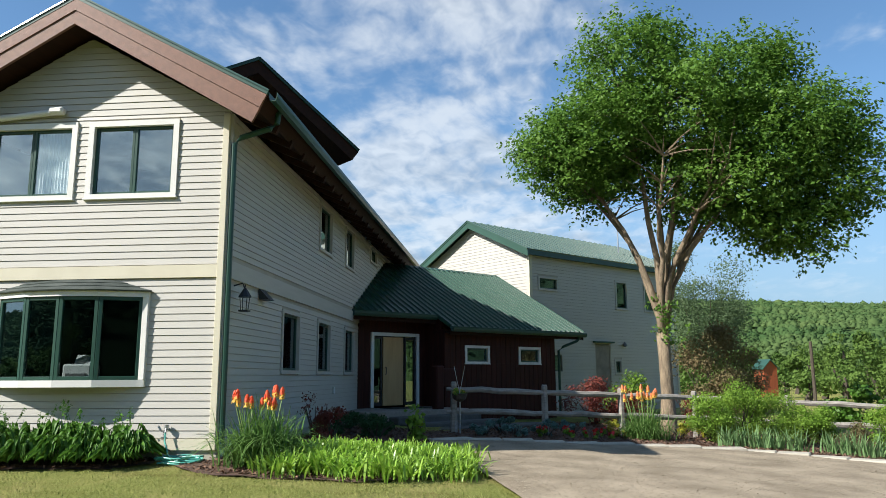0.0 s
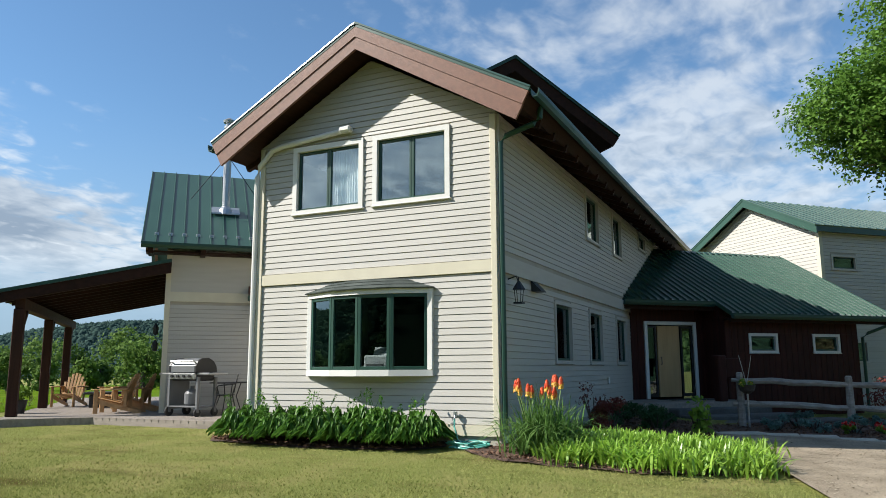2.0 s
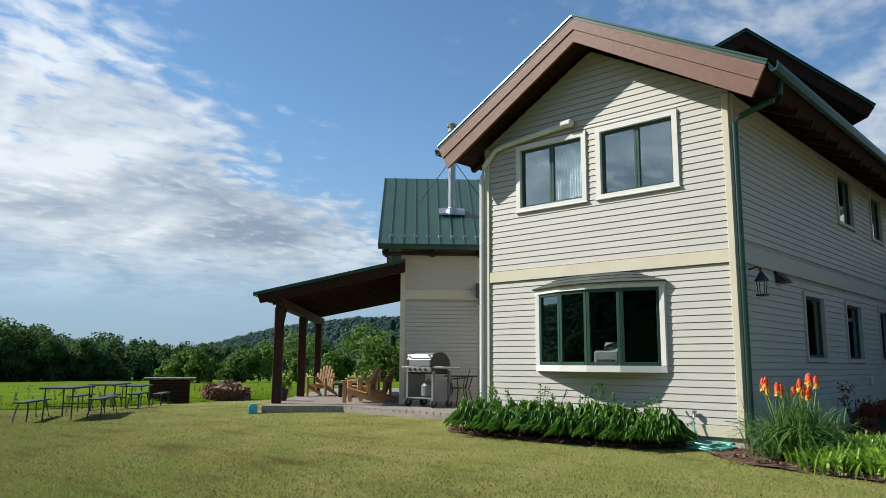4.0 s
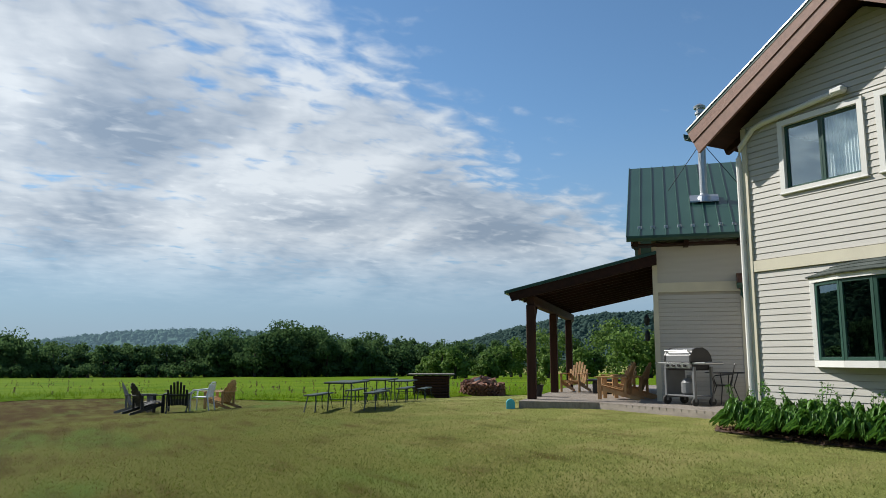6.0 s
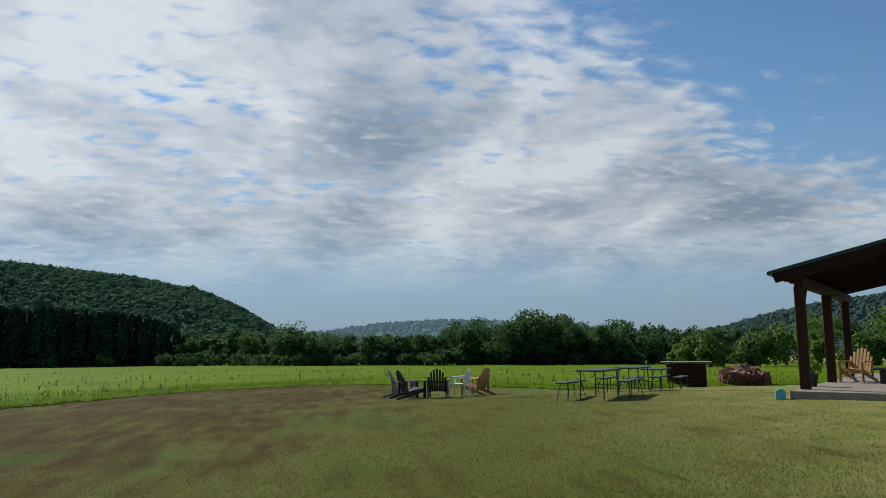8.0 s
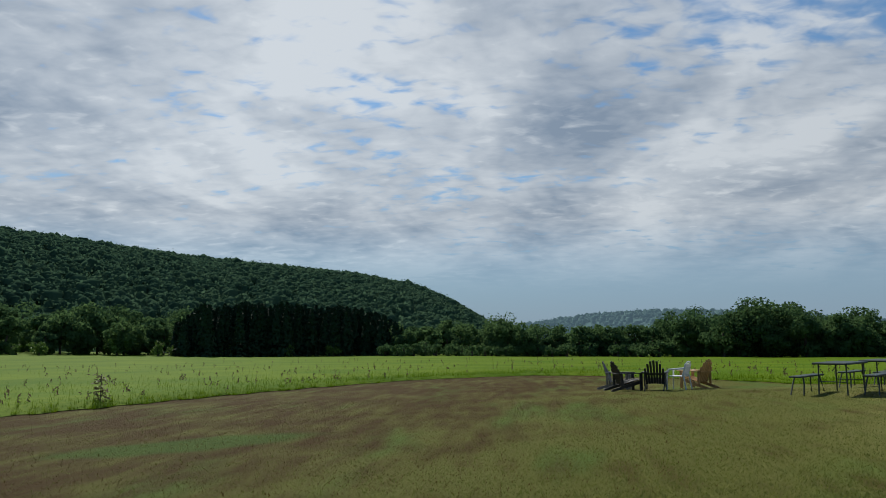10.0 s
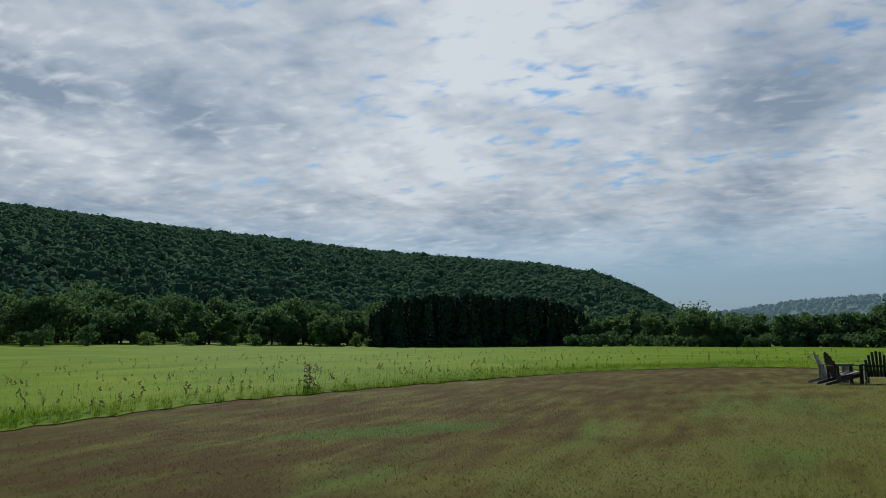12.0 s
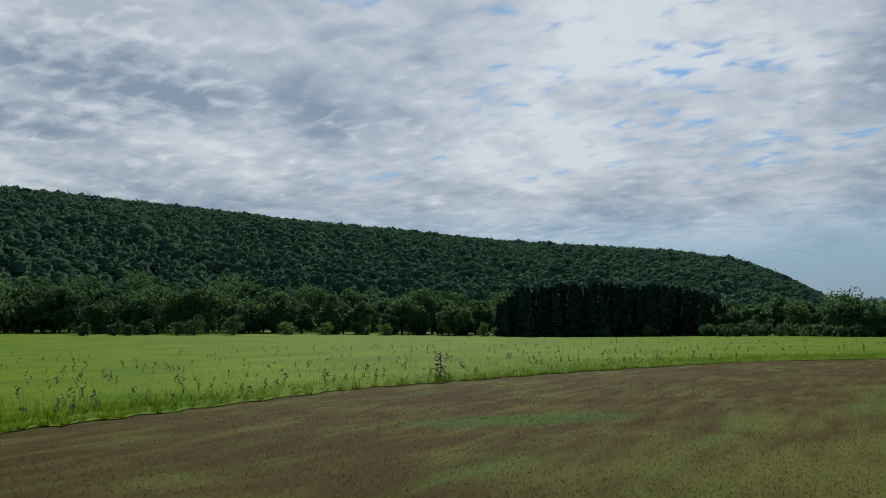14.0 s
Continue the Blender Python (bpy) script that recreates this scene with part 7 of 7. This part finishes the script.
adirondack("honey-coloured cedar slatted chair on the deck", facing(-11.2, 3.1, -0.75, -0.45, 0.2, False), CHAIRWOOD, "chairs on the deck")


def plastic_chair(m):
    c = thing("plastic_armchair", "white moulded plastic armchair on the lawn", "chair", m, "chairs on the lawn")
    part("seat", Shape().box((-0.24, -0.22, 0.4), (0.24, 0.25, 0.43), None, 0.02), WHITEPLASTIC, c)
    for i in range(5):
        x = (i - 2) * 0.095
        part("back_slat", Shape().box((x - 0.03, -0.012, 0), (x + 0.03, 0.012, 0.4), pose(0, -0.22, 0.42, 12), 0.008), WHITEPLASTIC, c)
    part("back_rim", Shape().tube([(-0.26, -0.2, 0.42), (-0.25, -0.3, 0.8), (-0.12, -0.325, 0.86), (0.12, -0.325, 0.86), (0.25, -0.3, 0.8), (0.26, -0.2, 0.42)], 0.022, 8), WHITEPLASTIC, c)
    for sx in (-1, 1):
        part("arm", Shape().tube([(sx * 0.26, -0.28, 0.66), (sx * 0.29, 0.0, 0.64), (sx * 0.28, 0.22, 0.62), (sx * 0.27, 0.27, 0.56)], 0.025, 8), WHITEPLASTIC, c)
        part("leg", Shape().tube([(sx * 0.27, 0.27, 0.58), (sx * 0.28, 0.29, 0.0)], [0.026, 0.02], 8), WHITEPLASTIC, c)
        part("leg", Shape().tube([(sx * 0.25, -0.22, 0.5), (sx * 0.27, -0.3, 0.0)], [0.026, 0.02], 8), WHITEPLASTIC, c)


plastic_chair(facing(-20.1, -6.25, -0.5, -0.85))


def folding_table(m):
    t = thing("folding_table", "long dark folding table on tube legs", "table", m, "tables on the lawn")
    part("tabletop", Shape().box((-0.92, -0.38, 0.70), (0.92, 0.38, 0.745), None, 0.015), TABLETOP, t)
    for sx in (-1, 1):
        for sy in (-1, 1):
            part("leg", Shape().tube([(sx * 0.68, sy * 0.3, 0.7), (sx * 0.72, sy * 0.31, 0.0)], 0.018, 7), TUBE, t)
        part("brace", Shape().tube([(sx * 0.7, -0.31, 0.3), (sx * 0.7, 0.31, 0.3)], 0.012, 6).tube([(sx * 0.69, 0, 0.55), (sx * 0.25, 0, 0.7)], 0.01, 6), TUBE, t)


def bench(m):
    b = thing("folding_bench", "dark folding bench on splayed legs", "bench", m, "benches on the lawn")
    part("seat", Shape().box((-0.9, -0.14, 0.41), (0.9, 0.14, 0.45), None, 0.012), TABLETOP, b)
    for sx in (-1, 1):
        for sy in (-1, 1):
            part("leg", Shape().tube([(sx * 0.6, sy * 0.1, 0.41), (sx * 0.66, sy * 0.13, 0.25), (sx * 0.78, sy * 0.15, 0.0)], 0.018, 7), TUBE, b)


row = Vector((-0.80, 0.60, 0))            # tables stand end to end away from the terrace
acr = Vector((0.60, 0.80, 0))
for i, (x, y) in enumerate(((-15.0, -3.45), (-18.0, -1.15), (-21.4, 1.25))):
    folding_table(facing(x, y, acr.x, acr.y))
    for s_ in (-0.78, 0.82):
        p_ = Vector((x, y, 0)) + acr * s_
        bench(facing(p_.x, p_.y, acr.x, acr.y))


def outdoor_bar():
    b = thing("outdoor_bar", "dark log-sided serving bar with flat top", "bar", facing(-26.6, 5.15, 0.86, -0.5) @ Matrix.Diagonal((0.92, 1.05, 1.12, 1)))
    for i in range(8):
        part("log", Shape().tube([(-0.85, 0.36, 0.06 + 0.11 * i), (0.85, 0.36, 0.06 + 0.11 * i)], 0.058, 8), POSTWOOD, b)
        part("log", Shape().tube([(-0.85, -0.36, 0.06 + 0.11 * i), (0.85, -0.36, 0.06 + 0.11 * i)], 0.058, 8), POSTWOOD, b)
        for sx in (-1, 1):
            part("log", Shape().tube([(sx * 0.85, -0.4, 0.06 + 0.11 * i), (sx * 0.85, 0.4, 0.06 + 0.11 * i)], 0.055, 8), POSTWOOD, b)
    part("countertop", Shape().box((-1.15, -0.5, 0.93), (1.15, 0.5, 0.99), None, 0.015), GREYWOOD, b)


outdoor_bar()


def woodpile():
    rng = random.Random(8)
    pile = thing("woodpile", "round stacked heap of split firewood", "firewood", Matrix.Translation(on_ground(-27.6, 8.5)))
    s = Shape().lathe([(0.9, -0.1), (0.92, 0.5), (0.7, 0.62), (0.3, 0.75)], 18)
    part("core", s, FIREWOOD, pile)
    for ring in range(6):
        z = 0.07 + ring * 0.1
        n = 32
        for k in range(n):
            a = 2 * math.pi * (k + 0.5 * (ring % 2)) / n
            r = 1.05 - 0.012 * ring + rng.uniform(-0.05, 0.05)
            m = Matrix.Translation((math.cos(a) * r * 0.93, math.sin(a) * r * 0.93, z + rng.uniform(-0.02, 0.02))) @ Matrix.Rotation(a, 4, "Z") @ Matrix.Rotation(rng.uniform(0, 6), 4, "X")
            part("log", Shape().prism([m @ Vector(p) for p in ((-0.16, -0.06, -0.05), (-0.16, 0.06, -0.05), (-0.16, 0.01, 0.06))], m.to_3x3() @ Vector((0.32, 0, 0))), FIREWOOD, pile)
    for k in range(40):
        a, r = rng.uniform(0, 6.28), rng.uniform(0, 0.85)
        m = pose(math.cos(a) * r, math.sin(a) * r, 0.62 + 0.28 * (1 - r) + rng.uniform(0, 0.04), rng.uniform(-15, 15), rng.uniform(-15, 15), rng.uniform(0, 360))
        part("log", Shape().prism([m @ Vector(p) for p in ((-0.2, -0.06, -0.04), (-0.2, 0.06, -0.04), (-0.2, 0.01, 0.06))], m.to_3x3() @ Vector((0.4, 0, 0))), FIREWOOD if k % 6 else PLASTER, pile)


woodpile()

# ---- on the deck ----
def gas_grill(m):
    g = thing("gas_grill", "steel gas grill with closed hood on a wheeled cart", "grill", m)
    part("firebox", Shape().box((-0.36, -0.24, 0.72), (0.36, 0.24, 0.9), None, 0.03), BLACKMETAL, g)
    arc = [(-0.27, 0.9), (-0.27, 1.03), (-0.22, 1.12), (-0.12, 1.18), (0.04, 1.19), (0.16, 1.13), (0.24, 1.02), (0.26, 0.9)]
    hood = part("hood", Shape().prism([(-0.34, y, z) for y, z in arc][::-1], (0.68, 0, 0)), GREYPAINT, g, "grey steel hood")
    for sx in (-0.385, 0.34):
        part("end_cap", Shape().prism([(sx, y * 1.03, 0.9 + (z - 0.9) * 1.03) for y, z in arc][::-1], (0.045, 0, 0)), BLACKMETAL, hood)
    part("handle", Shape().tube([(-0.32, -0.24, 1.1), (-0.32, -0.3, 1.13), (0.32, -0.3, 1.13), (0.32, -0.24, 1.1)], 0.015, 8), STEEL, hood)
    for sx in (-1, 1):
        part("side_shelf", Shape().box((sx * 0.55 - 0.18, -0.24, 0.84), (sx * 0.55 + 0.18, 0.24, 0.89), None, 0.015), STEEL, g)
        for sy in (-1, 1):
            part("leg", Shape().box((sx * 0.4 - 0.03, sy * 0.22 - 0.03, 0.08), (sx * 0.4 + 0.03, sy * 0.22 + 0.03, 0.8), None, 0.006), GREYPAINT, g)
            part("wheel", Shape().tube([(sx * 0.4 - 0.02, sy * 0.22, 0.08 if sx > 0 else 0.1), (sx * 0.4 + 0.02, sy * 0.22, 0.08 if sx > 0 else 0.1)], 0.08 if sx > 0 else 0.1, 16), RUBBER, g)
    part("side_panel", Shape().box((-0.4, -0.22, 0.14), (-0.37, 0.22, 0.78), None, 0.005), GREYPAINT, g)
    part("bottom_shelf", Shape().box((-0.4, -0.24, 0.18), (0.4, 0.24, 0.21), None, 0.006), GREYPAINT, g)
    part("control_panel", Shape().box((-0.37, -0.29, 0.76), (0.37, -0.24, 0.88), None, 0.008), STEEL, g)
    for i in range(4):
        part("knob", Shape().tube([(-0.25 + i * 0.165, -0.29, 0.82), (-0.25 + i * 0.165, -0.33, 0.82)], 0.028, 12), BLACKMETAL, g)
    part("gas_bottle", Shape().lathe([(0.1, 0.21), (0.15, 0.25), (0.15, 0.46), (0.09, 0.54), (0.04, 0.56), (0.04, 0.62)], 16), GREYPAINT, g, "grey gas bottle under the firebox")


gas_grill(facing(-8.3, 2.2, 0.08, 1.0, 0.2, False) @ Matrix.Diagonal((1.13, 1.13, 1.07, 1)))


def iron_chair(m):
    c = thing("iron_chair", "black wrought-iron garden armchair on the deck", "chair", m)
    part("seat", Shape().lathe([(0.02, 0.43), (0.21, 0.44), (0.225, 0.45), (0.21, 0.46), (0.02, 0.455)], 20), BLACKMETAL, c)
    part("back_frame", Shape().tube([(-0.2, -0.16, 0.45), (-0.22, -0.24, 0.75), (-0.12, -0.28, 0.92), (0.12, -0.28, 0.92), (0.22, -0.24, 0.75), (0.2, -0.16, 0.45)], 0.013, 7), BLACKMETAL, c)
    for i in range(4):
        x = (i - 1.5) * 0.09
        part("back_bar", Shape().tube([(x, -0.19, 0.46), (x * 1.1, -0.27, 0.9)], 0.007, 6), BLACKMETAL, c)
    for sx in (-1, 1):
        part("arm", Shape().tube([(sx * 0.22, -0.24, 0.7), (sx * 0.27, -0.05, 0.68), (sx * 0.26, 0.15, 0.66), (sx * 0.24, 0.2, 0.6), (sx * 0.22, 0.17, 0.45)], 0.012, 7), BLACKMETAL, c)
        part("leg", Shape().tube([(sx * 0.2, 0.17, 0.45), (sx * 0.23, 0.22, 0.2), (sx * 0.22, 0.25, 0.0)], 0.012, 7), BLACKMETAL, c)
        part("leg", Shape().tube([(sx * 0.19, -0.16, 0.45), (sx * 0.2, -0.22, 0.2), (sx * 0.22, -0.28, 0.0)], 0.012, 7), BLACKMETAL, c)


iron_chair(facing(-7.72, 2.62, -0.75, -0.65, 0.2, False))
table_ = thing("iron_table", "round black iron garden table on the deck", "table", pose(-8.15, 3.2, 0.2))
part("tabletop", Shape().lathe([(0.02, 0.69), (0.42, 0.7), (0.44, 0.715), (0.42, 0.73), (0.02, 0.73)], 28), BLACKMETAL, table_)
for k in range(4):
    a = k * math.pi / 2 + 0.4
    part("leg", Shape().tube([(math.cos(a) * 0.3, math.sin(a) * 0.3, 0.7), (math.cos(a) * 0.2, math.sin(a) * 0.2, 0.4), (math.cos(a) * 0.34, math.sin(a) * 0.34, 0.0)], 0.013, 7), BLACKMETAL, table_)
fire = thing("fire_table", "low dark fire table between the deck chairs", "table", pose(-13.6, 4.3, 0.2, 0, 0, 45))
part("base", Shape().box((-0.35, -0.35, 0.0), (0.35, 0.35, 0.36), None, 0.03), BLACKMETAL, fire)
part("tabletop", Shape().box((-0.5, -0.5, 0.36), (0.5, 0.5, 0.42), None, 0.02), BLACKPAINT, fire)
pot = thing("potted_plant", "leafy plant in a dark pot by the porch post", "potted plant", pose(-12.92, 1.3, 0.2))
part("pot", Shape().lathe([(0.12, 0.0), (0.16, 0.2), (0.18, 0.3), (0.19, 0.32), (0.16, 0.32), (0.15, 0.28)], 16), BLACKPAINT, pot)
prng = np.random.default_rng(66)
pp_, pn_ = crown((0, 0, 0.48), (0.24, 0.24, 0.24), 7, 420, prng)
arrays("leaves", *leaf_cards(pp_, pn_, 0.08, 0.05, prng), SHRUB, pot)
box_ = thing("turquoise_box", "small turquoise arched box standing on the grass", "box", facing(-11.35, -0.62, 0.85, -0.5) @ Matrix.Scale(0.8, 4))
part("body", Shape().prism([(-0.13, -0.1, 0.0), (0.13, -0.1, 0.0), (0.13, -0.1, 0.2), (0.08, -0.1, 0.27), (0.0, -0.1, 0.3), (-0.08, -0.1, 0.27), (-0.13, -0.1, 0.2)], (0, 0.2, 0)), BLUEBOX, box_)
part("opening", Shape().box((-0.06, -0.106, 0.05), (0.06, -0.1, 0.15)), GREENTRIM, box_)

# ---- far things beyond the garden ----
shed = thing("garden_shed", "small red wooden shed with green roof", "shed", pose(22.27, 44.53, -0.3, 0, 0, 20) @ Matrix.Diagonal((0.6, 0.6, 1.02, 1)))
part("wall", Shape().box((-0.9, -0.9, 0), (0.9, 0.9, 2.0)).prism([(-0.9, -0.9, 2.0), (0.9, -0.9, 2.0), (0, -0.9, 2.5)], (0, 1.8, 0)), BARNRED, shed)
for sx in (-1, 1):
    part("roof", Shape().prism([(0, -1.1, 2.58), (sx * 1.15, -1.1, 1.93), (sx * 1.15, -1.1, 1.86), (0, -1.1, 2.5)], (0, 2.2, 0)), ROOFGREEN, shed)
pole = thing("utility_pole", "dark wooden utility pole beyond the garden", "pole", pose(25.86, 45.38, -1.0))
part("shaft", Shape().tube([(0, 0, -0.3), (0, 0, 4.6)], [0.14, 0.11], 8), DARKBARK, pole)
# a tall weed by the mown edge
rngw = np.random.default_rng(91)
wp = np.stack([rngw.normal(0, 0.12, 120), rngw.normal(0, 0.12, 120), rngw.uniform(0.1, 0.95, 120)], 1)
vw, fw = leaf_cards(wp, np.tile([0, 0, 1.0], (120, 1)), 0.16, 0.05, rngw)
plant("mullein", "tall dark weed at the meadow's mown edge", "weed", [("leaves", vw, fw, DULLSHRUB)], Matrix.Translation(on_ground(-16.9, -23.5)))
part("stem", Shape().tube([on_ground(-16.9, -23.5), on_ground(-16.9, -23.5, 0.95)], 0.012, 5), DARKBARK, bpy.data.objects["mullein"]).matrix_parent_inverse = Matrix.Translation(on_ground(-16.9, -23.5)).inverted()
